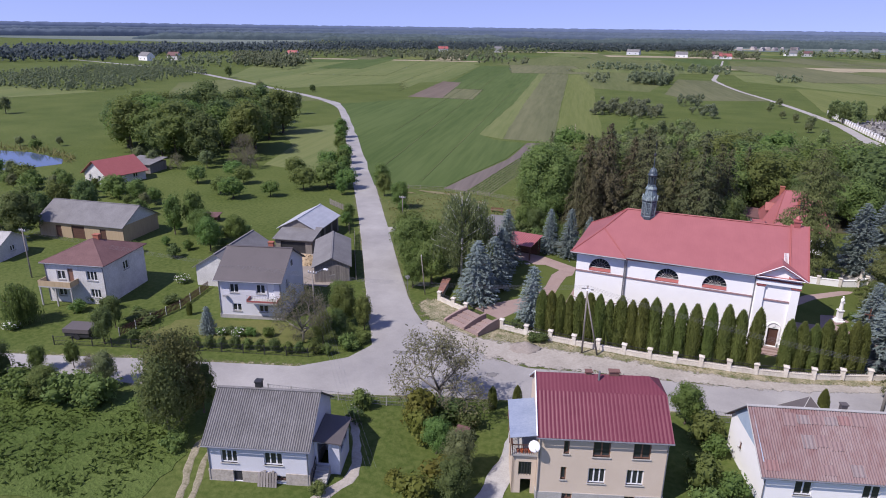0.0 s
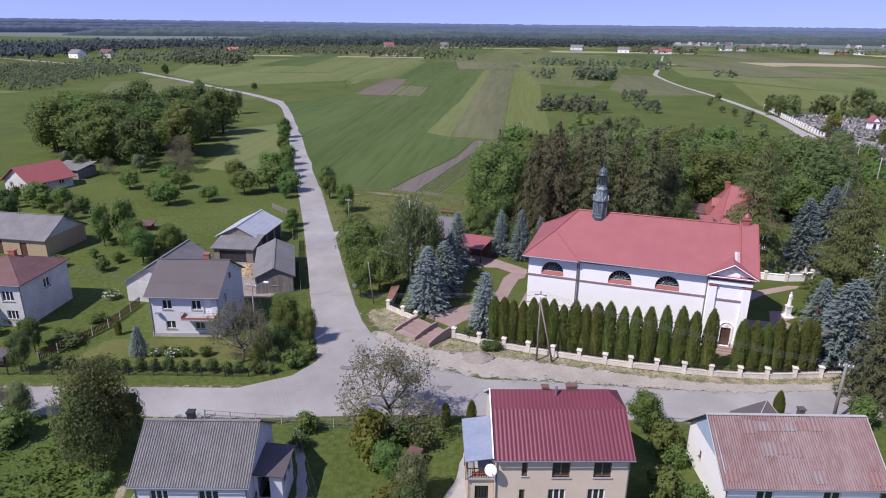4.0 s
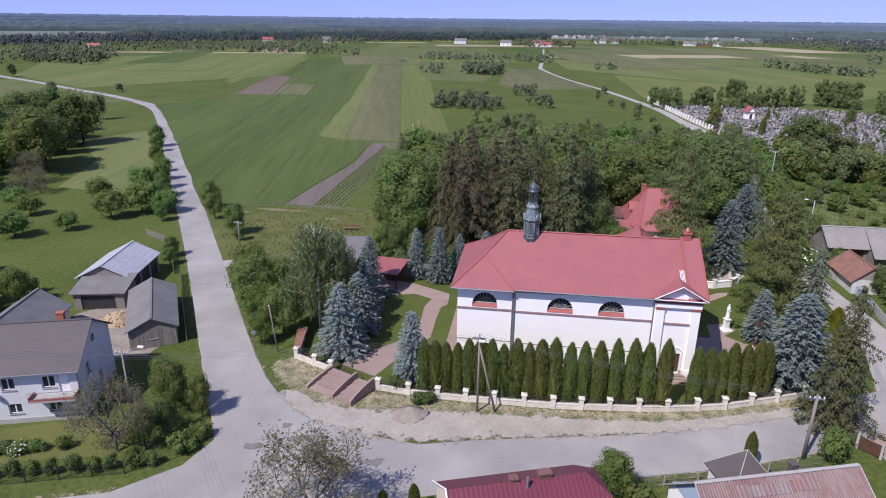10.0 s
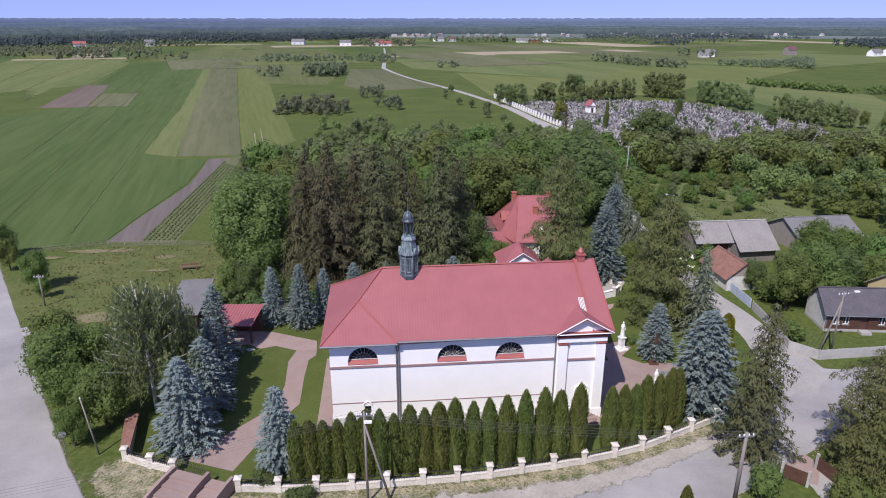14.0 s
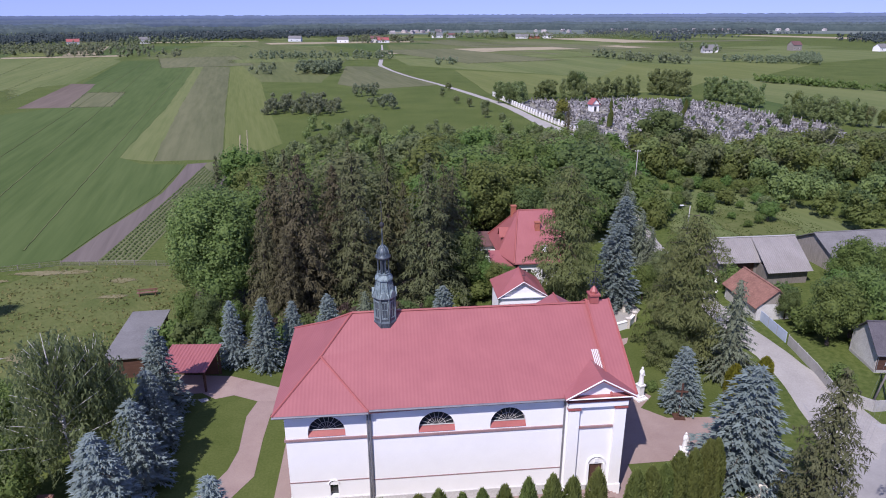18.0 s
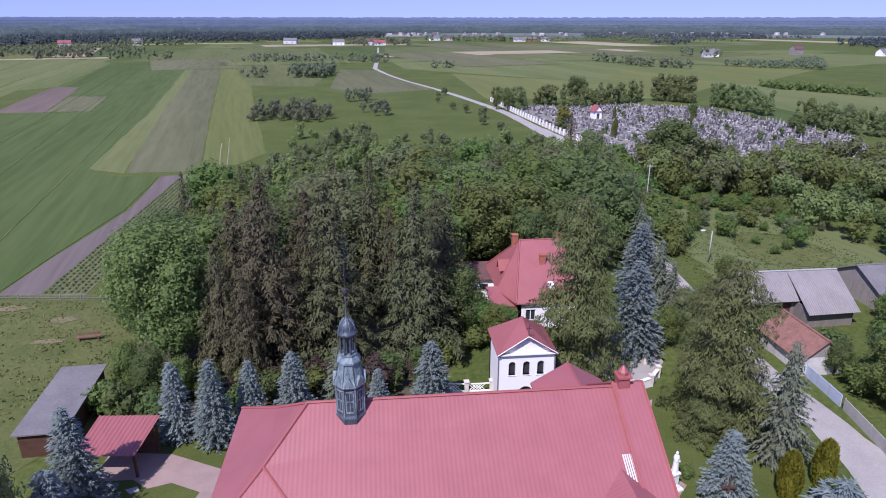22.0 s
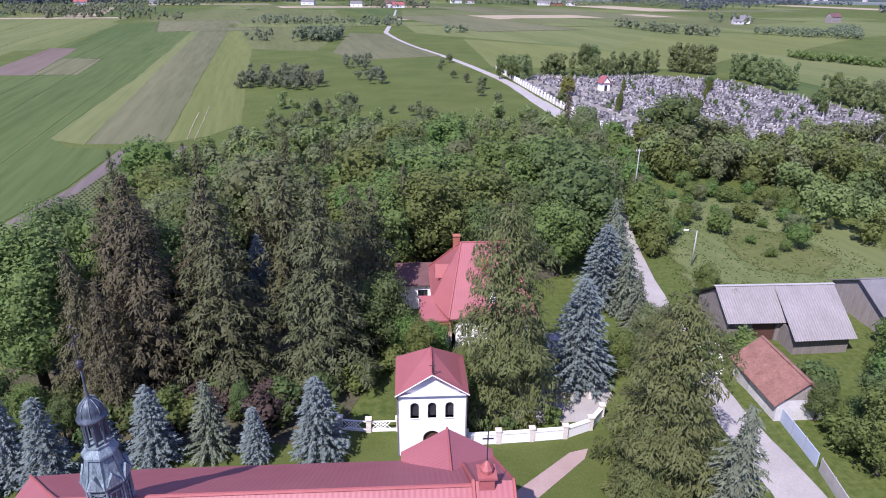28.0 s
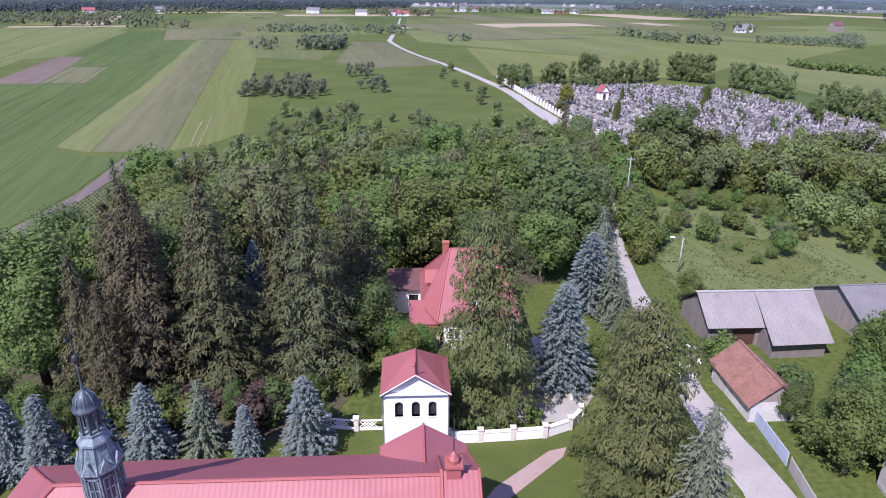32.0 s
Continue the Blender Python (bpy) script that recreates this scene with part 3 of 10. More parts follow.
SIDE = [(-13.5, -20, 9.0), (-17.3, -15.2, 7.2), (-21.6, -9.6, 5.9), (-27.3, -0.8, 5.4), (-41.3, 21.7, 5.0), (-62, 54.2, 4.9), (-92.4, 101.5, 4.8), (-117.6, 140.6, 4.8), (-133, 164, 4.8), (-146.5, 183, 4.9), (-162, 199, 4.9), (-182, 214, 4.8), (-205, 229.5, 4.6), (-232, 246, 4.6), (-305, 292, 4.6), (-420, 355, 4.6), (-620, 420, 4.6)]
MAIN = [(-120, -62, 4.8), (-80, -48, 4.8), (-55, -39.6, 4.8), (-40, -34.3, 4.8), (-30, -31.0, 4.9), (-20, -27.6, 5.2), (-10, -23.2, 6.0), (0, -19.6, 6.4), (8, -17.3, 6.0), (16, -15.4, 5.6), (24, -13.1, 5.4), (32, -9.8, 5.4), (38, -6.8, 5.4), (44, -3.6, 5.8), (52, 0.2, 5.6), (64, 2.6, 5.2), (90, 6, 5.0), (140, 10, 5.0)]
EAST = [(47.5, -3, 9), (48.6, 4, 7.0), (49.4, 12, 4.6), (49.4, 20, 3.6), (48.9, 28, 3.0), (49.6, 40.4, 2.5), (51.7, 59, 2.2), (54.6, 75, 2.2), (60.5, 100, 2.4), (65.6, 128, 3.4), (66.0, 148, 4.0), (63.2, 181, 4.0), (60.4, 221, 3.6), (54.6, 256, 3.2), (43.2, 309, 3.0), (23.4, 385, 3.0), (9.5, 465, 3.2), (8.6, 505, 3.2), (10.6, 600, 3.4), (11.4, 730, 3.4), (12, 900, 3.4)]
soft_ribbon("road_verge", [(x, y, w + 2.6) for x, y, w in MAIN], 0.022, M_DIRT, "trodden dirt and grass verge along the road")
soft_ribbon("road_verge_side", [(x, y, w + 2.0) for x, y, w in SIDE], 0.026, M_DIRT, "trodden dirt verge along the side road")
solid("road_main", ribbon(MAIN, 0.056, 0.05), M_ASPHALT, "worn pale grey asphalt village road", "road", "structure")
solid("road_side", ribbon(SIDE, 0.050, 0.05), M_ASPHALT, "narrow worn grey asphalt road between fields", "road", "structure")
solid("road_east", ribbon(EAST, 0.044, 0.12), M_GRAVEL, "pale gravel lane leading past the cemetery", "road", "structure")
solid("road_junction", patch([(49.6, 10.4), (51.2, 5.4), (53.6, 4.7), (64, 5.6), (78, 7.0), (78, 3), (60, -1.4), (47, -5.4), (43, -3.0), (44.6, 2.0), (47.0, 9.0)], 0.0485, 0.15, 1.0, 5), M_ASPHALT, "worn asphalt mouth of the gravel lane", "road", "structure")
solid("road_corner", patch([(-23.5, -29.3), (-12, -24.6), (-3, -22.6), (2, -19.6), (2, -17), (-5, -16.2), (-10, -14.6), (-15.6, -10.4), (-19.5, -11.5), (-19.2, -18), (-20.4, -22.5), (-24.5, -26.6)], 0.060), M_ASPHALT, "worn asphalt junction of the two roads", "road", "structure")
soft_ribbon("church_verge", [(-19.4, -3.4, 4.0), (-15.4, -7.0, 7.0), (-9.6, -10.6, 6.8), (-2, -11.3, 6.2), (6, -10.9, 5.0), (14, -10.2, 3.8), (22, -8.8, 3.4), (30, -6.1, 2.6), (36, -3.6, 1.8)], 0.030, M_DIRT, "dry trodden grass strip below the church wall", 0.5)
soft_ribbon("sand_apron", [(-17, -9.6, 2.0), (-13, -12.4, 3.4), (-9, -13.7, 4.6), (-5, -13.9, 6.0), (0, -13.6, 6.4), (6, -12.5, 5.2), (14, -11.5, 3.6), (22, -10.1, 2.6), (30, -7.4, 2.0), (36, -4.8, 1.6)], 0.068, M_SAND, "pale sandy shoulder spilling over the asphalt", 0.5, "verge", 1.0, 0.9)
for k, (x, y, a) in enumerate(((-15.6, -19.2, 1.2), (-12.2, -17.6, 1.3), (-13.9, -15.8, 0.8), (-4.4, -19.6, 1.0))):
    soft_ribbon("asphalt_patch", [(x - a, y - 0.3, 0.9), (x, y, 1.2), (x + a, y + 0.4, 0.8)], 0.084 + 0.003 * k, M_PATCHA, "darker mended asphalt patch", 0.25, "road", 0.7, 1.4)
solid("side_apron", patch([(-39.8, 23.4), (-36.6, 24.6), (-34.2, 26.2), (-36.2, 22.4), (-38.6, 20.2)], 0.05, 0.2, 0.6, 4), M_GRAVEL, "small gravel turn-in beside the road", "verge", "structure")
# Wheel lines in the crops.
for k, (x0, y0, x1, y1) in enumerate(((-30.1, 134, -37.1, 168), (-28.4, 134, -36.7, 177), (-50, 62, -150, 540), (-66, 72, -170, 500), (-92, 130, -184, 520))):
    solid("wheel_track", ribbon([(x0, y0, 0.14), ((x0 + x1) / 2 + R.uniform(-0.6, 0.6), (y0 + y1) / 2, 0.16), (x1, y1, 0.16)], 0.11 if k < 2 else 0.14, 0.07, 3.0, 0.12, k), FM["pale" if k < 2 else "olive"], "thin wheel track along a field strip", "track", "structure")
solid("meadow", patch([(-62, -59), (-23, -50), (-24, -44), (-25.4, -40), (-27, -35.6), (-38, -38.6), (-62, -46.5)], 0.05, 0.25, 0.9, 4), M_MEADOW, "long uncut meadow grass beside the road", "meadow", "structure")
solid("dry_lawn", patch([(-44.5, -27.6), (-27.4, -22.4), (-26.0, -18.6), (-30.6, -18.4), (-32.4, -17.8), (-40.0, -20.6), (-44.8, -22.8)], 0.03, 0.3, 1.0, 8), M_DRY, "dry olive front lawn of the grey house", "lawn", "structure")

# ---- church ----
def wall_panel(mb, p0, p1, z0, z1, th, openings=()):
    """A straight wall from p0 to p1, thickness to the left of that way, with square openings (u0, u1, z0, z1)."""
    p0, p1 = Vector((*p0, 0)), Vector((*p1, 0))
    d = (p1 - p0).normalized()
    n = Vector((-d.y, d.x, 0))
    L = (p1 - p0).length
    us = sorted({0, L, *[u for o in openings for u in o[:2]]})
    zs = sorted({z0, z1, *[z for o in openings for z in o[2:]]})
    m = Matrix(((d.x, n.x, 0, p0.x), (d.y, n.y, 0, p0.y), (0, 0, 1, 0), (0, 0, 0, 1)))
    for a, b in zip(us, us[1:]):
        run = None
        for c, e in zip(zs, zs[1:]):
            hole = any(o[0] <= a + 1e-6 and b <= o[1] + 1e-6 and o[2] <= c + 1e-6 and e <= o[3] + 1e-6 for o in openings)
            if hole:
                if run:
                    mb.box(a, 0, run[0], b, th, run[1], m)
                run = None
            else:
                run = (run[0], e) if run else (c, e)
        if run:
            mb.box(a, 0, run[0], b, th, run[1], m)
    return mb


def arch_fill(mb, cx, y0, y1, zb, r, half_w, ztop, n=14):
    """Wall above a half-round opening: from the arch up to ztop, between cx - half_w and cx + half_w."""
    arc = [(cx + r * math.cos(math.pi - math.pi * i / n), zb + r * math.sin(math.pi * i / n)) for i in range(n + 1)]
    pts = [(cx - half_w, zb), *arc, (cx + half_w, zb)]
    top = [(min(max(x, cx - half_w), cx + half_w), ztop) for x, z in pts]
    for i in range(len(pts) - 1):
        a, b, c, e = pts[i], pts[i + 1], top[i + 1], top[i]
        mb.add([(a[0], y0, a[1]), (b[0], y0, b[1]), (c[0], y0, c[1]), (e[0], y0, e[1]), (a[0], y1, a[1]), (b[0], y1, b[1]), (c[0], y1, c[1]), (e[0], y1, e[1])], [(0, 1, 2, 3), (7, 6, 5, 4), (0, 4, 5, 1)])
    return mb


church = thing("church", "white plastered church with red sheet roof and copper turret", "church")
ZE, ZR, YR = 8.85, 13.05, 6.0
DEPTH = 12.0
WIN_X = (2.95, 10.95, 16.25)
WZ, WR = 6.70, 1.34
wl = MB()
wall_panel(wl, (0, 0.18), (6.0, 0.18), 0, ZE, 0.7, [(WIN_X[0] - WR, WIN_X[0] + WR, 6.42, 8.3), (2.9, 3.5, 1.0, 2.0)])
wall_panel(wl, (6.0, 0.0), (20.5, 0.0), 0, ZE, 0.7, [(x - 6.0 - WR, x - 6.0 + WR, 6.42, 8.3) for x in WIN_X[1:]])
wall_panel(wl, (20.5, -0.3), (25.0, -0.3), 0, ZE, 0.7, [(2.05, 3.15, 0.5, 2.75)])
for x in WIN_X:
    y = 0.18 if x < 6 else 0.0
    arch_fill(wl, x, y, y + 0.7, WZ, WR, WR, 8.3)
wall_panel(wl, (25.0, 0.4), (25.0, DEPTH - 0.7), 0, ZE, 0.7)
wall_panel(wl, (25.0, DEPTH), (0, DEPTH), 0, ZE, 0.7)
wall_panel(wl, (0, DEPTH - 0.7), (0, 0.88), 0, ZE, 0.7)
wl.slab([(25.0, -0.4, ZE), (25.0, DEPTH + 0.4, ZE), (25.0, YR, ZR - 0.1)], (-0.5, 0, 0))
part("wall", wl, M_WHITE, church)
pl = MB()
pl.box(-0.08, 0.06, 0, 6.0, 0.17, 0.9).box(6.0, -0.1, 0, 20.4, -0.01, 0.9).box(20.42, -0.42, 0, 22.5, -0.31, 0.9).box(23.7, -0.42, 0, 25.1, -0.31, 0.9).box(25.01, -0.3, 0, 25.1, 12.2, 0.9).box(-0.1, 0.2, 0, -0.01, 12, 0.9)
part("plinth", pl, M_OLDW, church, "stained grey plinth")
sc = MB()
for z0, z1, o in ((6.08, 6.26, 0.10), (2.38, 2.45, 0.04)):
    sc.box(-o, 0.18 - o, z0, 6.0 - 0.1, 0.17, z1).box(6.1, -o, z0, 20.45, -0.005, z1)
sc.box(21.5, -0.42, 6.08, 24.1, -0.305, 6.26).box(-0.1, 0.2, 6.08, -0.005, 12, 6.26)
part("string_course", sc, M_STRING, church, "dull red sheet-capped string course")
co = MB()
for z0, z1, o in ((8.45, 8.62, 0.16), (8.62, 8.85, 0.34)):
    co.box(-o, 0.18 - o, z0, 6.0, 0.17, z1).box(6.005, -o, z0, 20.49, -0.005, z1)
part("eaves_cornice", co, M_WHITE, church)
# Bay with pediment.
pb = MB()
for a, b in ((20.62, 21.45), (24.15, 24.98)):
    pb.box(a, -0.55, 0.9, b, -0.31, 7.7).box(a - 0.08, -0.62, 0.0, b + 0.08, -0.43, 0.95)
pb.box(20.55, -0.62, 8.05, 25.05, -0.31, 8.5)
part("pilaster", pb, M_WHITE, church)
pc = MB()
for a, b in ((20.54, 21.53), (24.07, 25.06)):
    pc.box(a, -0.63, 7.82, b, -0.31, 7.95)
pc.box(20.45, -0.72, 8.53, 25.15, -0.31, 8.6).box(20.35, -0.85, 8.9, 25.25, -0.31, 9.02)
part("bay_cornice", pc, M_REDP, church, "red sheet-capped cornice of the bay")
pd_ = MB().slab([(20.55, -0.5, 9.02), (25.05, -0.5, 9.02), (22.8, -0.5, 10.3)], (0, 0.3, 0))
part("pediment", pd_, M_WHITE, church)
# Roof.
A_, A2 = (2.55, 3.2, 11.05), (2.55, 8.8, 11.05)
C_, C2 = (-0.7, -0.55, 8.72), (-0.7, 12.6, 8.72)
B_, B2 = (6.05, -0.62, 8.75), (6.05, 12.6, 8.75)
RE = (4.85, YR, ZR)
dn = (0, 0, -0.14)
for poly in ([B_, (20.5, -0.6, 8.98), (25.45, -0.6, 8.98), (25.45, YR, ZR), RE, A_], [C_, B_, A_], [(25.45, 12.6, 8.98), (6.05, 12.6, 8.98), A2, RE, (25.45, YR, ZR)], [(6.05, 12.6, 8.98), C2, A2]):
    part("roof_slope", MB().slab(poly, dn), M_RED, church)
hip = MB().slab([C2, C_, A_, RE, A2], dn)
part("hip_roof", hip, M_REDY, church)
cap = MB()
for a, b in (((4.85, YR, ZR + 0.05), (25.4, YR, ZR + 0.05)), ((4.85, YR, ZR + 0.04), A_), (A_, C_), ((4.85, YR, ZR + 0.04), A2), (A2, C2), (A_, B_)):
    cap.tube(Vector(a) + Vector((0, 0, 0.02)), Vector(b) + Vector((0, 0, 0.02)), 0.09, n=6)
part("ridge_cap", cap, M_REDP, church, "red ridge and hip capping")
ga = MB()
for s in (-1, 1):
    y0 = YR + s * (YR + 0.75)
    ga.slab([(23.7, y0, 8.98), (25.6, y0, 8.98), (25.6, YR, ZR + 0.28), (23.7, YR, ZR + 0.28)] if s < 0 else [(23.7, YR, ZR + 0.28), (25.6, YR, ZR + 0.28), (25.6, y0, 8.98), (23.7, y0, 8.98)], (0, 0, -0.12))
part("gable_roof_band", ga, M_RED, church)
gb_ = MB()
for s in (-1, 1):
    gb_.tube((23.7, YR, ZR + 0.3), (23.7, YR + s * (YR + 0.7), 9.02), 0.1, n=6)
    gb_.tube((25.6, YR, ZR + 0.3), (25.6, YR + s * (YR + 0.7), 9.02), 0.08, n=6)
part("gable_edge_trim", gb_, M_REDP, church)
ch = MB().box(23.95, YR - 0.35, ZR + 0.1, 24.65, YR + 0.35, ZR + 0.75).box(23.85, YR - 0.45, ZR + 0.75, 24.75, YR + 0.45, ZR + 0.88)
ch.lathe(24.3, YR, [(0.3, ZR + 0.88), (0.32, ZR + 1.1), (0.16, ZR + 1.35), (0.04, ZR + 1.5)], 8)
ch_ob = part("gable_pinnacle", ch, M_REDP, church, "red sheet-clad pinnacle on the gable")
lr = MB().tube((24.3, YR, ZR + 1.4), (24.3, YR, ZR + 3.4), 0.03)
lr.box(24.05, YR - 0.02, ZR + 2.7, 24.55, YR + 0.02, ZR + 2.76)
part("iron_cross", lr, M_DARK, ch_ob, "thin dark iron cross")
# Dormer roof over the bay.
ap, back = (22.85, -1.05, 10.5), (22.85, 2.15, 10.5)
part("bay_roof", MB().slab([(20.2, -1.05, 9.02), ap, back, (20.2, -0.45, 9.14)], (0, 0, -0.1)), M_REDY, church)
part("bay_roof", MB().slab([ap, (25.45, -1.05, 9.02), (25.45, -0.45, 9.14), back], (0, 0, -0.1)), M_REDY, church)
ra = MB()
for a, b in (((20.2, -1.06, 9.06), (22.85, -1.06, 10.56)), ((22.85, -1.06, 10.56), (25.48, -1.06, 9.06)), ((20.2, -1.0, 9.02), (25.48, -1.0, 9.02))):
    ra.tube(a, b, 0.05, n=6)
part("pediment_trim", ra, M_WHITE, church, "white pediment edge trim")
for k in range(6):
    x = 23.1 + k * 0.13
    sl = lambda y: 8.98 + (y + 0.6) * (ZR - 8.98) / (YR + 0.6) + 0.06
    sk = MB().slab([(x, 1.35 - k * 0.2, sl(1.35 - k * 0.2)), (x + 0.07, 1.3 - k * 0.2, sl(1.3 - k * 0.2)), (x + 0.08, 2.5, sl(2.5)), (x, 2.5, sl(2.5))], (0, 0, -0.05))
    part("valley_sheet", sk, M_STONEW0, church, "pale ribbed valley sheets on the roof")
for x in WIN_X:
    y = 0.18 if x < 6 else 0.0
    wf = MB()
    for i in range(14):
        a0, a1 = math.pi * i / 14, math.pi * (i + 1) / 14
        for rr_, t_ in ((WR - 0.04, 0.04), (0.66, 0.024)):
            wf.tube((x + rr_ * math.cos(a0), y + 0.3, WZ + rr_ * math.sin(a0)), (x + rr_ * math.cos(a1), y + 0.3, WZ + rr_ * math.sin(a1)), t_, n=4)
    for i in range(1, 9):
        a = math.pi * i / 9
        wf.tube((x + 0.2 * math.cos(a), y + 0.3, WZ + 0.2 * math.sin(a)), (x + WR * math.cos(a), y + 0.3, WZ + WR * math.sin(a)), 0.02, n=4)
    wf.tube((x - WR, y + 0.3, WZ + 0.03), (x + WR, y + 0.3, WZ + 0.03), 0.05, n=4)
    w_ = part("window", wf, M_CONC, church, "half-round window with radiating bars")
    arc = [(x + WR * math.cos(math.pi * i / 14), y + 0.36, WZ + WR * math.sin(math.pi * i / 14)) for i in range(15)]
    part("pane", MB().slab(arc[::-1], (0, 0.03, 0)), M_GLASS, w_)
    part("sill", MB().slab([(x - WR, y - 0.06, 6.4), (x + WR, y - 0.06, 6.4), (x + WR, y + 0.34, WZ), (x - WR, y + 0.34, WZ)], (0, 0.12, -0.12)), M_REDP, w_, "sloping dull red sill")
part("cellar_window", MB().box(2.9, 0.42, 1.0, 3.5, 0.46, 2.0), M_GLASS, church, "small dark window")
nd_ = MB()
for i in range(10):
    a0, a1 = math.pi * i / 10, math.pi * (i + 1) / 10
    nd_.tube((3.2 + 0.38 * math.cos(a0), 0.15, 2.1 + 0.38 * math.sin(a0)), (3.2 + 0.38 * math.cos(a1), 0.15, 2.1 + 0.38 * math.sin(a1)), 0.06, n=5)
part("window_surround", nd_, M_WHITE, church)
door = part("door", MB().box(22.55, -0.1, 0.5, 23.65, -0.03, 2.75), M_DARKWOOD, church, "dark brown panelled side door")
dp = MB()
for a in (22.65, 23.15):
    for z0, z1 in ((0.7, 1.5), (1.65, 2.6)):
        dp.box(a, -0.13, z0, a + 0.4, -0.1, z1)
part("door_panel", dp, M_DARKWOOD, door)
ds = MB().box(22.4, -0.42, 0.5, 22.55, -0.31, 2.8).box(23.65, -0.42, 0.5, 23.8, -0.31, 2.8)
for i in range(12):
    a0, a1 = math.pi * i / 12, math.pi * (i + 1) / 12
    ds.tube((23.1 + 0.68 * math.cos(a0), -0.34, 2.8 + 0.68 * math.sin(a0)), (23.1 + 0.68 * math.cos(a1), -0.34, 2.8 + 0.68 * math.sin(a1)), 0.1, n=5)
ds.box(22.98, -0.4, 2.95, 23.22, -0.31, 3.3)
part("door_surround", ds, M_WHITE, church, "white arched door surround")
for i, z in enumerate((0.16, 0.32, 0.48)):
    part("step", MB().box(22.0 - 0.3 * (2 - i), -1.7 + 0.42 * i, z - 0.16, 24.2 + 0.3 * (2 - i), -0.44, z), M_PAVER, church)
for x, y in ((5.93, -0.12), (20.42, -0.14)):
    dpipe = MB().tube((x, y, 0.1), (x, y, 8.3), 0.07, n=8).tube((x, y, 8.3), (x, y - 0.35, 8.75), 0.07, n=8)
    if x < 10:
        dpipe.tube((x + 0.2, y, 0.1), (x + 0.2, y, 8.3), 0.07, n=8).tube((x + 0.2, y, 8.3), (x + 0.2, y - 0.3, 8.75), 0.07, n=8)
    part("downpipe", dpipe, M_ZINC, church)
gt = MB().tube((-0.7, -0.62, 8.66), (6.05, -0.7, 8.68), 0.09).tube((6.1, -0.68, 8.86), (20.2, -0.68, 8.86), 0.09)
part("gutter", gt, M_ZINC, church)
# Bay at the back, like the one on the street side.
bx0, bx1, by1 = 20.6, 25.0, 12.55
sa = MB().box(bx0, DEPTH + 0.02, 0, bx1, by1, 9.1)
sa.slab([(bx0, by1, 9.1), (bx1, by1, 9.1), (22.9, by1, 10.6)], (0, -0.4, 0))
part("back_bay_wall", sa, M_WHITE, church)
for poly in ([(20.25, 12.95, 9.3), (20.25, 12.2, 9.3), (22.95, 9.1, 10.9), (22.95, 12.95, 10.9)], [(25.65, 12.2, 9.3), (25.65, 12.95, 9.3), (22.95, 12.95, 10.9), (22.95, 9.1, 10.9)]):
    part("back_bay_roof", MB().slab(poly[::-1] if poly[0][0] < 22 else poly[::-1], dn), M_REDY, church)
part("back_bay_ridge", MB().tube((22.95, 9.1, 10.93), (22.95, 12.98, 10.93), 0.07), M_REDP, church)
# Turret.
TX, TY = 7.45, 5.75
t8 = math.pi / 8
tb = MB().lathe(TX, TY, [(1.12, 11.9), (1.12, 12.6), (1.02, 12.75), (1.0, 14.6), (1.06, 14.7)], 8, t8)
tur = part("turret", tb, M_COPPERD, church, "eight-sided copper ridge turret")
for k in range(8):
    a = 2 * math.pi * k / 8
    m = Matrix.Translation((TX, TY, 0)) @ Matrix.Rotation(a, 4, "Z")
    fr = MB()
    for q in ((0.93, -0.30, 13.0, 0.98, -0.22, 14.4), (0.93, 0.22, 13.0, 0.98, 0.30, 14.4), (0.93, -0.3, 14.32, 0.98, 0.3, 14.42), (0.93, -0.3, 12.95, 0.98, 0.3, 13.05), (0.93, -0.03, 13.0, 0.97, 0.03, 14.4), (0.93, -0.3, 13.7, 0.97, 0.3, 13.76)):
        fr.box(*q, m)
    part("turret_window", fr, M_COPPER, tur)
    gbm = MB()
    gbm.add([m @ Vector(p) for p in ((1.12, -0.42, 14.72), (1.12, 0.42, 14.72), (1.1, 0, 15.35), (0.62, 0, 15.3), (0.75, -0.4, 14.8), (0.75, 0.4, 14.8))], [(0, 1, 2), (0, 2, 3, 4), (1, 5, 3, 2)])
    part("gablet", gbm, M_COPPER, tur)
for k in range(8):
    a = t8 + 2 * math.pi * k / 8
    ca, sa_ = math.cos(a), math.sin(a)
    part("corner_rib", MB().tube((TX + 1.03 * ca, TY + 1.03 * sa_, 12.7), (TX + 1.02 * ca, TY + 1.02 * sa_, 14.7), 0.055, n=6), M_COPPER, tur, "pale green copper corner rib")
    rb_ = MB()
    sk_ = [(1.2, 14.74), (0.95, 15.15), (0.8, 15.7), (0.72, 16.0)]
    for (ra_, za_), (rb2, zb2) in zip(sk_, sk_[1:]):
        rb_.tube((TX + ra_ * ca, TY + ra_ * sa_, za_), (TX + rb2 * ca, TY + rb2 * sa_, zb2), 0.035, n=5)
    part("roof_rib", rb_, M_COPPERD, tur)
    db2 = MB()
    dm_ = [(0.56, 18.04), (0.57, 18.16), (0.51, 18.38), (0.35, 18.58), (0.17, 18.72)]
    for (ra_, za_), (rb2, zb2) in zip(dm_, dm_[1:]):
        db2.tube((TX + ra_ * ca, TY + ra_ * sa_, za_), (TX + rb2 * ca, TY + rb2 * sa_, zb2), 0.022, n=5)
    part("dome_rib", db2, M_COPPER, tur)
part("lantern_sill", MB().lathe(TX, TY, [(0.45, 16.46), (0.64, 16.48), (0.64, 16.56), (0.45, 16.58)], 8, t8), M_COPPER, tur)
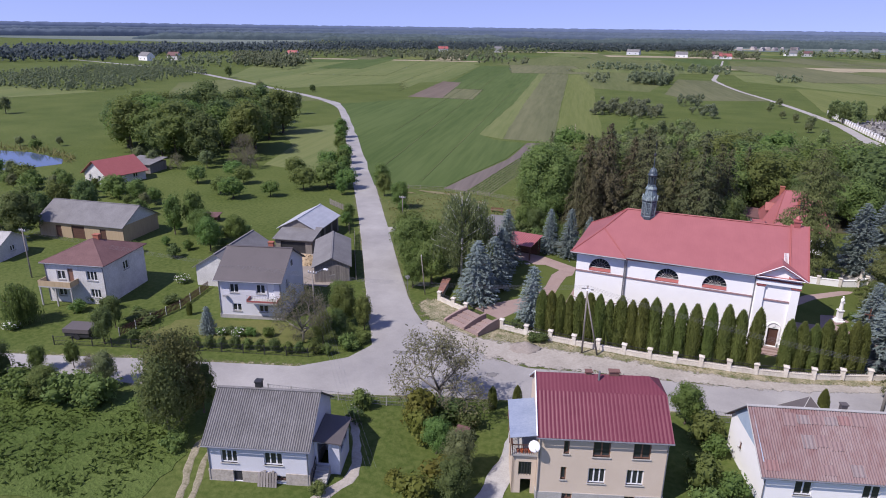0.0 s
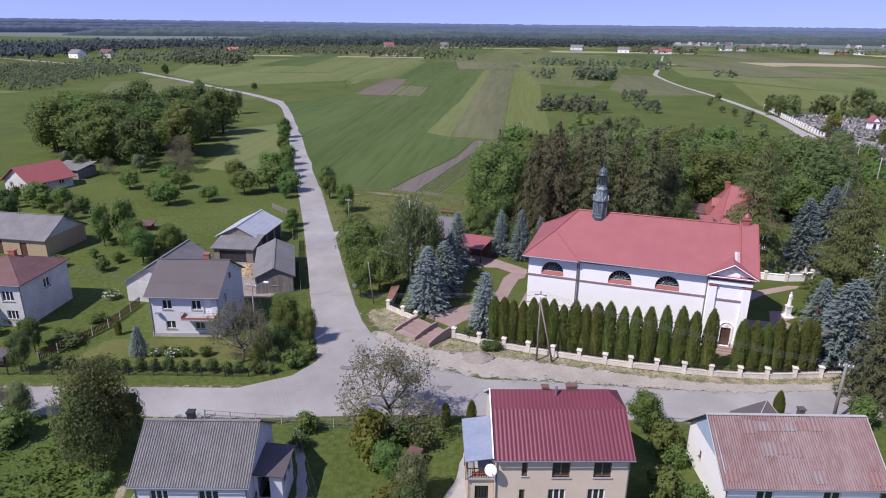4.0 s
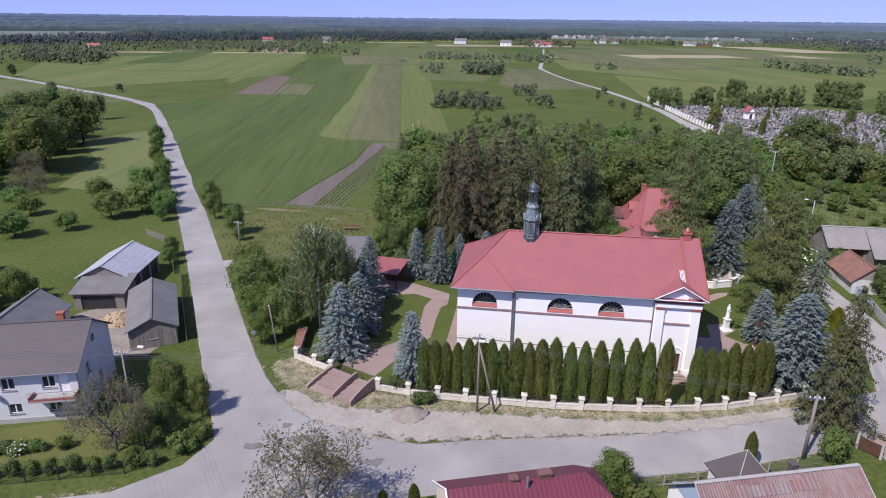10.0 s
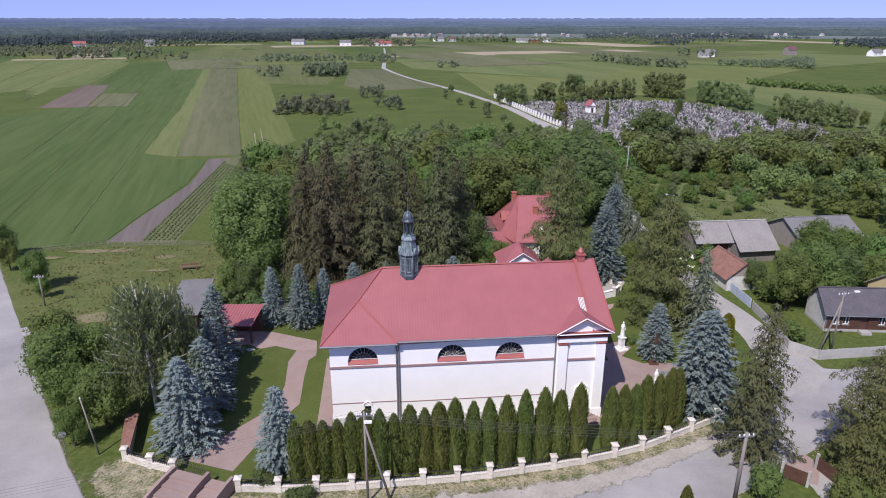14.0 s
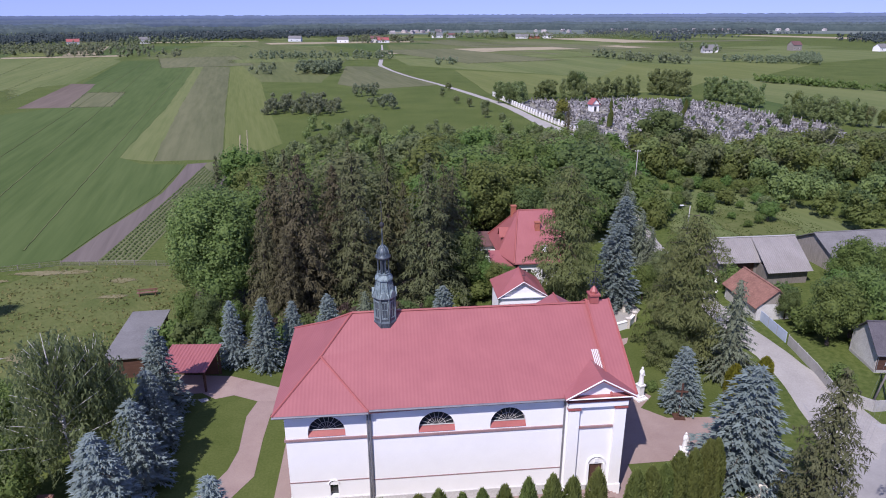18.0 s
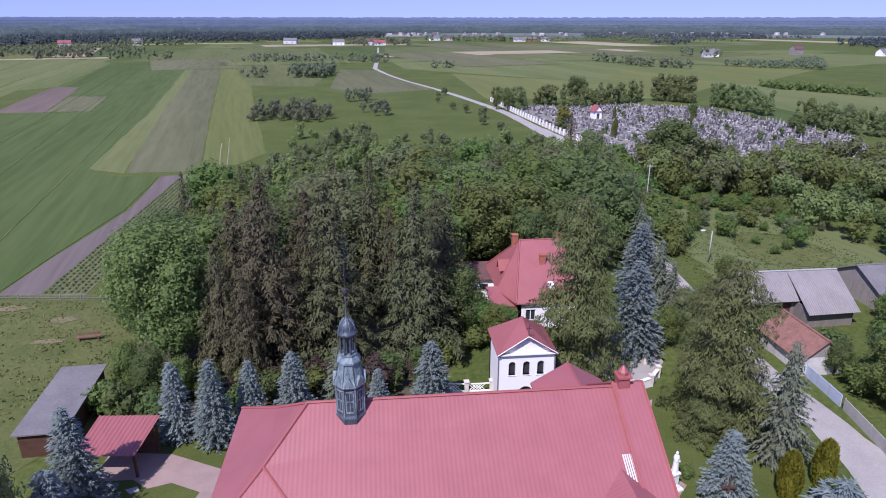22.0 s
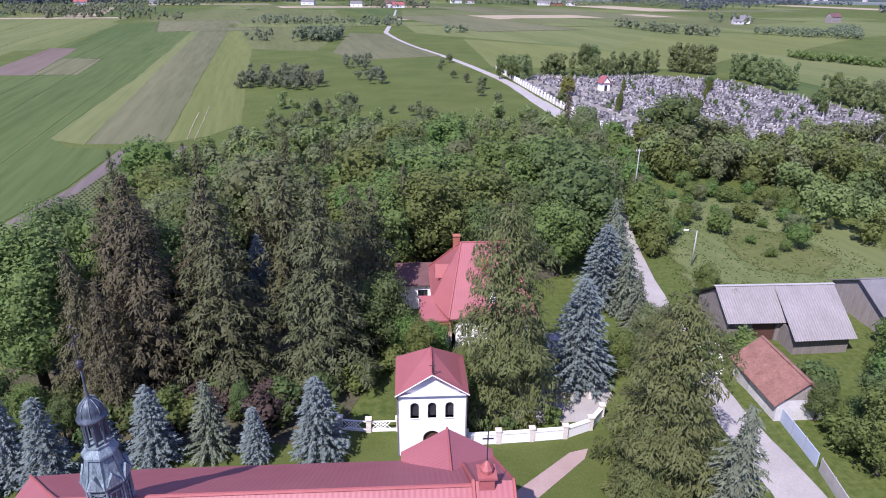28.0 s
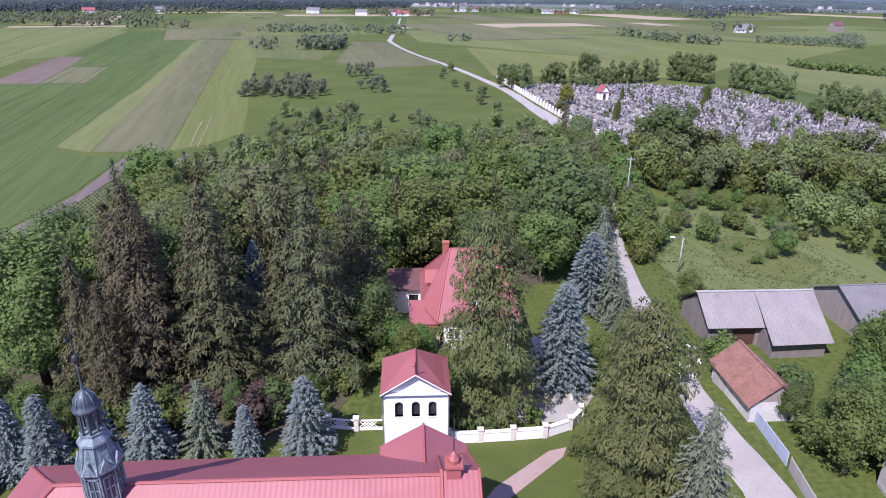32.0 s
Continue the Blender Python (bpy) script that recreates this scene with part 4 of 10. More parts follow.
part("skirt_roof", MB().lathe(TX, TY, [(1.2, 14.68), (1.22, 14.76), (0.95, 15.15), (0.8, 15.7), (0.72, 16.0), (0.86, 16.06), (0.84, 16.16), (0.6, 16.45), (0.5, 16.5)], 8, t8), M_COPPER, tur, "pale green skirt roof")
for k in range(8):
    a = t8 + 2 * math.pi * k / 8
    part("lantern_post", MB().tube((TX + 0.5 * math.cos(a), TY + 0.5 * math.sin(a), 16.45), (TX + 0.5 * math.cos(a), TY + 0.5 * math.sin(a), 17.75), 0.075, n=6), M_COPPERD, tur)
part("lantern_core", MB().lathe(TX, TY, [(0.2, 16.45), (0.2, 17.7)], 8), M_COPPERD, tur)
part("dome", MB().lathe(TX, TY, [(0.54, 17.7), (0.7, 17.8), (0.7, 17.92), (0.54, 18.0), (0.56, 18.16), (0.5, 18.38), (0.34, 18.58), (0.16, 18.72), (0.08, 18.86), (0.05, 19.3), (0.04, 20.2)], 12), M_COPPERD, tur, "dark onion dome", True)
cr = MB().lathe(TX, TY, [(0.02, 20.1), (0.16, 20.2), (0.2, 20.35), (0.16, 20.5), (0.02, 20.6)], 10)
cr.tube((TX, TY, 20.2), (TX, TY, 22.1), 0.035).tube((TX, TY - 0.42, 21.5), (TX, TY + 0.42, 21.5), 0.035)
for p in ((TX, TY - 0.42, 21.5), (TX, TY + 0.42, 21.5), (TX, TY, 22.1)):
    cr.lathe(p[0], p[1], [(0.01, p[2] - 0.08), (0.08, p[2]), (0.01, p[2] + 0.08)], 6)
part("cross", cr, M_DARK, tur, "thin wrought iron cross")
for ob in [tur] + list(tur.children):
    for v in ob.data.vertices:
        v.co.x, v.co.y = TX + 0.86 * (v.co.x - TX), TY + 0.86 * (v.co.y - TY)
# The nave front stands a little further out than its ridge line suggests.
for ob in church.children_recursive:
    if ob.type == "MESH":
        for v in ob.data.vertices:
            v.co.y -= 0.62 * min(1.0, max(0.0, (YR - v.co.y) / YR))

# ---- houses ----
def face_matrix(face, L, W):
    """Maps (along, inward, up) of a wall to the house's own axes."""
    p0, d = {"f": ((0, 0), (1, 0)), "r": ((L, 0), (0, 1)), "b": ((L, W), (-1, 0)), "l": ((0, W), (0, -1))}[face]
    return Matrix(((d[0], -d[1], 0, p0[0]), (d[1], d[0], 0, p0[1]), (0, 0, 1, 0), (0, 0, 0, 1)))


def add_window(root, m, u, z, w, h, frame_mat, mull=2, sill_mat=None, label=""):
    """A framed window in an opening: frame with mullions, panes and a sill."""
    fr = MB()
    t = 0.075
    fr.box(u - w / 2, 0.1, z, u - w / 2 + t, 0.18, z + h, m).box(u + w / 2 - t, 0.1, z, u + w / 2, 0.18, z + h, m)
    fr.box(u - w / 2 + t, 0.1, z, u + w / 2 - t, 0.18, z + t, m).box(u - w / 2 + t, 0.1, z + h - t, u + w / 2 - t, 0.18, z + h, m)
    for k in range(1, mull):
        x = u - w / 2 + w * k / mull
        fr.box(x - 0.05, 0.1, z + t, x + 0.05, 0.18, z + h - t, m)
    wo = part("window", fr, frame_mat, root, label)
    for k in range(mull):
        a, b = u - w / 2 + w * k / mull + 0.05, u - w / 2 + w * (k + 1) / mull - 0.05
        part("pane", MB().box(a, 0.15, z + t, b, 0.165, z + h - t, m), M_GLASS, wo)
    part("sill", MB().box(u - w / 2 - 0.08, -0.09, z - 0.06, u + w / 2 + 0.08, 0.1, z, m), sill_mat or M_CONC, wo)


def ribbed(p, q, r_, s, pitch, amp, thick=0.03):
    """A sloping corrugated sheet with eave p-q and ridge s-r_."""
    p, q, r_, s = Vector(p), Vector(q), Vector(r_), Vector(s)
    nrm = (q - p).cross(s - p).normalized()
    n = max(4, int((q - p).length / pitch) * 4)
    vs = []
    for i in range(n + 1):
        t = i / n
        o = nrm * (amp * math.sin(6.2832 * i / 4 + 0.4))
        a, b = p.lerp(q, t) + o, s.lerp(r_, t) + o
        vs += [a, b, a - nrm * thick, b - nrm * thick]
    fs = []
    for i in range(n):
        k = 4 * i
        fs += [(k, k + 4, k + 5, k + 1), (k + 2, k + 3, k + 7, k + 6), (k, k + 2, k + 6, k + 4), (k + 1, k + 5, k + 7, k + 3)]
    return MB().add(vs, fs)


def house(name, label, category, x, y, ang, L, W, H, RH, wall, roof, wins=(), doors=(), kind_="gable", over=0.4, gover=0.35, chim=(), frame_mat=None, plinth=0.0, pl_mat=None, corr=0.0, ridge_at=0.5, fdrop=0.0, gable_mat=None, gutters=True, trim=None, group=""):
    """A house from its front left corner: walls with real openings, roof, chimneys, windows (face, along, up, width, height, parts) and doors."""
    root = thing(name, label, category, pose(x, y, 0, 0, 0, ang), group)
    frame_mat = frame_mat or M_FRAME
    for f in "frbl":
        ln = L if f in "fb" else W
        ops = [(u - w / 2, u + w / 2, z, z + h) for g, u, z, w, h, *_ in wins if g == f] + [(u - w / 2, u + w / 2, z, z + h) for g, u, z, w, h, *_ in doors if g == f]
        m = face_matrix(f, L, W)
        p0, p1 = m @ Vector((0.0 if f in "fb" else 0.3, 0, 0)), m @ Vector((ln if f in "fb" else ln - 0.3, 0, 0))
        shift = 0.0 if f in "fb" else 0.3
        mb = wall_panel(MB(), p0[:2], p1[:2], 0, H - (fdrop if f == "f" else 0), 0.3, [(a - shift, b - shift, c, e) for a, b, c, e in ops])
        part("wall", mb, wall, root)
    if plinth:
        pb_ = MB()
        gaps = sorted((u - w / 2, u + w / 2) for g, u, z, w, h, *_ in list(doors) + list(wins) if g == "f" and z < plinth)
        a = -0.06
        for g0, g1 in gaps + [(L + 0.06, L + 0.06)]:
            pb_.box(a, -0.07, 0, g0, -0.004, plinth)
            a = g1
        pb_.box(L + 0.004, 0, 0, L + 0.07, W, plinth).box(-0.07, 0, 0, -0.004, W, plinth)
        part("plinth", pb_, pl_mat or M_STONE, root)
    yr = W * ridge_at
    sf, sb = (RH - H) / yr, (RH - H) / (W - yr)
    zf, zb = H - sf * over + 0.06 - fdrop * 0, H - sb * over + 0.06
    zr = RH + 0.06
    fy, by = -over, W + over
    if kind_ == "gable":
        for gx, d in ((0, 0.3), (L, -0.3)):
            part("gable", MB().slab([(gx, 0, H), (gx, W, H), (gx, yr, RH - 0.03)] if d > 0 else [(gx, W, H), (gx, 0, H), (gx, yr, RH - 0.03)], (d, 0, 0)), gable_mat or wall, root)
        quads = [((-gover, fy, zf), (L + gover, fy, zf), (L + gover, yr, zr), (-gover, yr, zr)), ((L + gover, by, zb), (-gover, by, zb), (-gover, yr, zr), (L + gover, yr, zr))]
        for qd in quads:
            part("roof", ribbed(*qd, corr, 0.045) if corr else MB().slab(qd, (0, 0, -0.1)), roof, root)
        part("ridge_cap", MB().slab([(-gover, yr - 0.14, zr + 0.03), (L + gover, yr - 0.14, zr + 0.03), (L + gover, yr + 0.14, zr + 0.03), (-gover, yr + 0.14, zr + 0.03)], (0, 0, -0.05)), trim or roof, root)
        if trim:
            for gx in (-gover, L + gover):
                part("verge_trim", MB().tube((gx, fy, zf), (gx, yr, zr), 0.045).tube((gx, by, zb), (gx, yr, zr), 0.045), trim, root)
    elif kind_ == "half_hip":
        c = 1.3
        k = c * (RH - H) / yr
        part("roof", ribbed((-gover, fy, zf), (L + gover, fy, zf), (L + gover - 0.001, yr - c, zr - k), (-gover, yr - c, zr - k), corr, 0.018) if corr else MB(), roof, root)
        for poly in ([(-gover, yr - c, zr - k), (L + gover, yr - c, zr - k), (L - c + 0.3, yr, zr), (-gover, yr, zr)], [(L + gover, by, zb), (-gover, by, zb), (-gover, yr, zr), (L - c + 0.3, yr, zr), (L + gover, yr + c, zr - k)], [(L + gover, yr - c, zr - k), (L + gover, yr + c, zr - k), (L - c + 0.3, yr, zr)]):
            part("roof_top", MB().slab(poly, (0, 0, -0.05)), roof, root)
        part("gable", MB().slab([(0, 0, H), (0, W, H), (0, yr, RH - 0.03)], (0.3, 0, 0)), gable_mat or wall, root)
        part("gable", MB().slab([(L, W, H), (L, 0, H), (L, yr - c, RH - k - 0.04), (L, yr + c, RH - k - 0.04)], (-0.3, 0, 0)), gable_mat or wall, root)
    elif kind_ == "hip":
        e = min(W / 2 + over, L / 2 + over)
        a, b = (-over + e, yr, RH), (L + over - e, yr, RH)
        zz = H - 0.05
        c = [(-over, -over, zz), (L + over, -over, zz), (L + over, W + over, zz), (-over, W + over, zz)]
        flat = (Vector(a) - Vector(b)).length > 0.1
        for poly in ([c[0], c[1], b, a] if flat else [c[0], c[1], a], [c[1], c[2], b], [c[2], c[3], a, b] if flat else [c[2], c[3], a], [c[3], c[0], a]):
            part("roof_slope", MB().slab(poly, (0, 0, -0.1)), roof, root)
        hc = MB()
        for q_, t_ in ((c[0], a), (c[3], a), (c[1], b), (c[2], b)):
            hc.tube(q_, t_, 0.035, n=5)
        part("hip_cap", hc, trim or roof, root)
    elif kind_ == "shed":
        part("roof", MB().slab([(-gover, -over, H + 0.08), (L + gover, -over, H + 0.08), (L + gover, W + over, RH), (-gover, W + over, RH)], (0, 0, -0.12)), roof, root)
    for u, v, w, d, top, mt in chim:
        cb = MB().box(u - w / 2, v - d / 2, H, u + w / 2, v + d / 2, top).box(u - w / 2 - 0.06, v - d / 2 - 0.06, top, u + w / 2 + 0.06, v + d / 2 + 0.06, top + 0.1)
        part("chimney", cb, mt, root)
    for g, u, z, w, h, n, *rest in wins:
        add_window(root, face_matrix(g, L, W), u, z, w, h, rest[0] if rest else frame_mat, n)
    # Doors; a dark panel in an open bay stands for the shade inside.
    for g, u, z, w, h, mt in doors:
        m = face_matrix(g, L, W)
        do = part("door", MB().box(u - w / 2, 0.12, z, u + w / 2, 0.17, z + h, m), mt, root)
        part("door_handle", MB().box(u + w / 2 - 0.14, 0.06, z + h * 0.48, u + w / 2 - 0.1, 0.12, z + h * 0.54, m), M_DARK, do)
    if gutters and kind_ in ("gable", "half_hip", "hip"):
        z = zf - 0.06 if kind_ != "hip" else H - 0.12
        gu = MB().tube((-gover, fy - 0.05, z), (L + gover, fy - 0.05, z), 0.06, n=6)
        part("gutter", gu, M_ZINC, root)
        for xx in (0.08, L - 0.08):
            part("downpipe", MB().tube((xx, -0.06, 0.1), (xx, -0.06, H - 0.5), 0.045, n=6).tube((xx, -0.06, H - 0.5), (xx, fy, z), 0.045, n=6), M_ZINC, root)
    return root


# White house with corrugated roof and porch.
h1 = house("house", "small white house with grey corrugated roof and stone plinth", "house", -20.0, -44.6, 18.2, 8.2, 7.2, 3.75, 6.4, M_GREYW, M_ETERNIT,
    [("f", 1.75, 1.75, 1.35, 1.15, 3), ("f", 5.35, 1.75, 1.5, 1.15, 3), ("f", 5.9, 0.35, 0.8, 0.4, 2, M_BROWNF), ("r", 5.6, 1.9, 0.9, 1.1, 2)], [("f", 2.35, 0.02, 0.75, 1.0, M_DARK)],
    corr=0.19, plinth=1.05, chim=[(3.15, 3.9, 0.5, 0.5, 6.95, M_DARK)], gover=0.3)
for a, b, ops in (((8.22, 1.6), (10.1, 1.6), [(0.25, 1.15, 0.9, 2.9)]), ((10.3, 1.6), (10.3, 4.9), [(0.5, 1.5, 1.7, 2.8), (1.8, 2.8, 1.7, 2.8)]), ((10.1, 4.9), (8.22, 4.9), [])):
    part("porch_wall", wall_panel(MB(), a, b, 0.0, 3.1, 0.2, ops), M_GREYW, h1)
part("porch_roof", MB().slab([(8.25, 1.3, 3.35), (10.55, 1.3, 3.12), (10.55, 5.2, 3.12), (8.25, 5.2, 3.35)], (0, 0, -0.12)), M_SLATE, h1, "flat dark grey porch roof")
part("porch_window", MB().box(10.15, 2.1, 1.7, 10.2, 4.4, 2.8), M_GLASS, h1)
for k in range(6):
    part("step", MB().box(8.4, 1.55 - 0.3 * (k + 1), 0, 9.5, 1.55 - 0.3 * k, 0.9 - 0.15 * k), M_CONC, h1)
pr = MB()
for k in range(4):
    pr.tube((8.35, 1.5 - 0.45 * k, 0.8 - 0.22 * k), (8.35, 1.5 - 0.45 * k, 1.7 - 0.22 * k), 0.025)
pr.tube((8.35, 1.5, 1.7), (8.35, 0.1, 1.02), 0.03)
part("stair_rail", pr, M_DARK, h1)
for k in range(7):
    q = solid("plank", MB().box(-0.09, -0.02, 0, 0.09, 0.02, 1.15 + 0.1 * (k % 3)), M_WOOD, "grey plank leaning against the plinth", "plank", m=pose(-20.0 + 4.3 * 0.95 + 0.22 * k, -44.6 + 4.3 * 0.31 + 0.07 * k - 0.5, 0, -18, 0, 18), group="leaning planks")

# Cream house with wine-red roof.
h2 = house("house", "two-storey cream house with wine-red sheet roof", "house", 4.75, -36.2, 19.3, 9.7, 8.0, 6.2, 8.95, M_CREAM, M_WINE,
    [("f", 4.75, 4.15, 1.3, 1.35, 2, M_BROWNF), ("f", 7.75, 4.15, 1.3, 1.35, 2, M_BROWNF), ("f", 4.55, 1.75, 1.3, 1.35, 3), ("f", 7.45, 1.75, 1.3, 1.35, 3), ("f", 2.1, 4.3, 0.42, 1.15, 1, M_BROWNF), ("f", 2.0, 1.95, 0.42, 1.15, 1, M_BROWNF), ("f", 2.4, 0.15, 0.8, 0.5, 2, M_BROWNF), ("f", 7.2, 0.15, 0.8, 0.5, 2, M_BROWNF), ("b", 3.0, 4.15, 1.3, 1.35, 2), ("b", 7.0, 4.15, 1.3, 1.35, 2)],
    kind_="half_hip", corr=0.3, over=0.45, gover=0.2, chim=[(4.0, 4.1, 0.45, 0.4, 9.15, M_BRICKD), (6.0, 4.1, 0.75, 0.42, 9.25, M_BRICKD)], plinth=0.75, pl_mat=M_CONC)
part("roof_trim", MB().tube((-0.22, -0.45, 6.1), (-0.22, 4.0, 9.05), 0.06).tube((-0.22, 8.4, 6.1), (-0.22, 4.0, 9.05), 0.06), M_FRAME, h2)
part("vent_pipe", MB().tube((4.75, 3.6, 8.7), (4.75, 3.6, 9.5), 0.09, n=8), M_ZINC, h2)
an = MB()
wall_panel(an, (-1.9, 0.6), (-0.02, 0.6), 0, 3.6, 0.2, [(0.5, 1.5, 1.75, 2.95), (0.7, 1.5, 0.0, 1.35)])
wall_panel(an, (-1.9, 5.2), (-1.9, 0.6), 0, 3.6, 0.2)
part("annex_wall", an, M_CREAM, h2)
part("annex_window", MB().box(-1.42, 0.68, 1.75, -0.4, 0.72, 2.95), M_GLASS, h2)
for k in range(5):
    part("window_bar", MB().box(-1.4 + 0.22 * k, 0.56, 1.75, -1.37 + 0.22 * k, 0.6, 2.95), M_DARK, h2)
part("balcony_floor", MB().box(-2.0, 0.4, 3.6, -0.01, 5.3, 3.75), M_CONC, h2)
bl = MB()
for k in range(12):
    bl.box(-1.95 + 0.165 * k, 0.44, 3.75, -1.92 + 0.165 * k, 0.47, 4.6)
bl.box(-1.97, 0.43, 4.55, -0.02, 0.48, 4.62)
for k in range(26):
    bl.box(-1.96, 0.5 + 0.185 * k, 3.75, -1.93, 0.53 + 0.185 * k, 4.6)
bl.box(-1.97, 0.45, 4.55, -1.92, 5.25, 4.62)
part("balcony_rail", bl, M_DARKWOOD, h2)
M_POLY = shade("milky_blue_roof_panel", (0.20, 0.24, 0.32), (0.30, 0.34, 0.42), 0.25, 0.8, 6.0, 0.05)
part("canopy", MB().slab([(-2.2, 0.1, 5.45), (-0.02, 0.1, 5.75), (-0.02, 5.4, 5.75), (-2.2, 5.4, 5.45)], (0, 0, -0.04)), M_POLY, h2, "milky blue translucent balcony canopy")
cf = MB()
for yy in (0.3, 1.9, 3.5, 5.2):
    cf.tube((-2.1, yy, 3.7), (-2.1, yy, 5.45), 0.04).tube((-2.1, yy, 5.42), (-0.05, yy, 5.7), 0.03)
part("canopy_frame", cf, M_BROWNF, h2)
M_REDDISH = shade("orange_plastic", (0.5, 0.1, 0.03), (0.6, 0.15, 0.05), 0.5, 2, 9, 0)
for k in range(5):
    solid("flower_pot", MB().lathe(0, 0, [(0.1, 0), (0.15, 0.25), (0.16, 0.28), (0.1, 0.3)], 10), M_REDDISH if k % 2 else M_BRICK, "clay flower pot on the balcony", "flower pot", m=pose(4.75 - 1.5 * 0.944 + 0.3 * k * 0.944 - 0.33 * 0.7, -36.2 - 1.5 * 0.33 + 0.3 * k * 0.33 + 0.944 * 0.7, 3.75), group="balcony pots")
dish = thing("satellite_dish", "white satellite dish on a wall bracket", "satellite dish", pose(4.75 - 0.3, -36.2 - 0.25, 5.15, 0, 0, 19.3))
dm = MB().lathe(0, 0, [(0.02, 0.0), (0.28, 0.03), (0.45, 0.09), (0.45, 0.105), (0.26, 0.05), (0.02, 0.02)], 18)
dob = part("reflector", dm, M_FRAME, dish, smooth=True)
dob.matrix_local = pose(0, -0.3, 0, 65, 0, -20)
part("arm", MB().tube((0, -0.3, -0.1), (0.1, -0.75, -0.15), 0.02).tube((0, -0.3, 0), (0.1, 0.1, -0.2), 0.03), M_ZINC, dish)

# Rust-roofed house and its small pyramid-roofed porch.
h6 = house("house", "white house with patched rust-red and grey sheet roof", "house", 20.9, -29.9, 17.7, 11.6, 7.6, 3.3, 6.3, M_WHITE, M_RUST,
    [("l", 2.6, 1.6, 0.5, 0.7, 1, M_BROWNF), ("f", 3, 1.2, 1.3, 1.3, 2), ("f", 8, 1.2, 1.3, 1.3, 2)], corr=0.2, over=0.5, gover=0.45, ridge_at=0.54, chim=[(7.2, 4.6, 0.45, 0.4, 6.6, M_SLATE)], trim=M_CONC)
part("gable_boarding", MB().slab([(-0.02, 0.4, 3.7), (-0.02, 4.1, 6.35), (-0.02, 7.2, 3.9)], (-0.05, 0, 0)), shade("pale_blue_boards", (0.30, 0.38, 0.48), (0.38, 0.46, 0.56), 0.8, 0.8, 8, 0.2), h6, "pale blue gable boarding")
# Patches of different sheets on the front slope.
for k in range(30):
    u0 = 0.0 + 1.05 * (k % 11)
    t0 = 0.02 + 0.33 * (k // 11) + R.uniform(0, 0.1)
    tl = R.uniform(0.12, 0.2)
    if R.random() < 0.6:
        continue
    w = 1.0
    sl_ = (6.3 - 3.3) / 4.1
    a, b = -0.45 + t0 * 4.5, -0.45 + min(0.99, t0 + tl) * 4.5
    za, zb_ = 3.3 + sl_ * a + 0.115, 3.3 + sl_ * b + 0.115
    part("patch_sheet", ribbed((u0, a, za), (u0 + w, a, za), (u0 + w, b, zb_), (u0, b, zb_), 0.26, 0.03, 0.01), shade("patch_paint", *R.choice((((0.215, 0.115, 0.107), (0.255, 0.15, 0.14)), ((0.20, 0.13, 0.125), (0.25, 0.175, 0.165)), ((0.20, 0.155, 0.15), (0.25, 0.205, 0.20)))), 0.75, 1.2, 8, 0.1), h6)
house("porch", "small outbuilding with grey-brown pyramid roof beside the road", "outbuilding", 23.5, -22.0, 17.7, 3.4, 3.4, 2.6, 5.0, M_OLDW, M_SLATE, kind_="hip", over=0.3, trim=M_CONC, gutters=False)

# Grey house on the corner.
h3 = house("house", "two-storey grey-white house with dark grey roof and balcony", "house", -40.4, -19.9, 17.5, 8.0, 8.8, 5.5, 8.05, M_GREYW, M_SLATE,
    [("f", 2.0, 3.45, 1.15, 1.2, 2), ("f", 2.2, 1.0, 1.15, 1.0, 2), ("f", 5.6, 1.0, 1.15, 0.9, 2), ("f", 5.4, 3.45, 1.15, 1.2, 2), ("r", 2.4, 3.4, 1.0, 1.2, 2), ("r", 5.0, 1.2, 1.0, 1.1, 2), ("l", 4, 3.4, 1.0, 1.2, 2)], [("f", 6.7, 2.9, 0.9, 2.0, M_FRAME)],
    over=0.55, gover=0.35, chim=[(5.1, 5.6, 0.65, 0.5, 8.35, M_BRICK)], plinth=0.5, pl_mat=M_CONC)
gw_ = part("gable_window", MB().box(3.95, -0.04, 5.65, 4.85, -0.004, 6.6, face_matrix("r", 8.0, 8.8)), M_FRAME, h3)
for a in (4.03, 4.43):
    part("pane", MB().box(a, -0.05, 5.73, a + 0.34, -0.042, 6.52, face_matrix("r", 8.0, 8.8)), M_GLASS, gw_)
part("balcony_floor", MB().box(4.0, -1.25, 2.62, 7.9, -0.01, 2.8), M_CONC, h3)
bp_ = MB().box(4.0, -1.25, 2.8, 4.06, -0.02, 3.15).box(7.84, -1.25, 2.8, 7.9, -0.02, 3.15)
bp_.box(4.06, -1.25, 2.8, 7.84, -1.19, 3.0)
part("balcony_parapet", bp_, M_REDP, h3, "faded red balcony parapet")
rl = MB().tube((4.02, -1.22, 3.65), (7.88, -1.22, 3.65), 0.03)
for k in range(20):
    rl.tube((4.02 + 0.203 * k, -1.22, 3.0), (4.02 + 0.203 * k, -1.22, 3.65), 0.012, n=4)
part("balcony_rail", rl, M_ZINC, h3)
part("satellite_dish", MB().lathe(0.9, -0.3, [(0.02, 3.0), (0.3, 3.1), (0.32, 3.12), (0.02, 3.04)], 14), M_ZINC, h3)
house("outbuilding", "long outbuilding with grey felt gable roof behind the house", "outbuilding", -44.6, -11.4, 102, 11.0, 6.4, 2.9, 4.9, M_OLDW, M_FELT, [("f", 3, 1.0, 1.0, 0.9, 2), ("f", 7, 1.0, 1.0, 0.9, 2)], gutters=False)
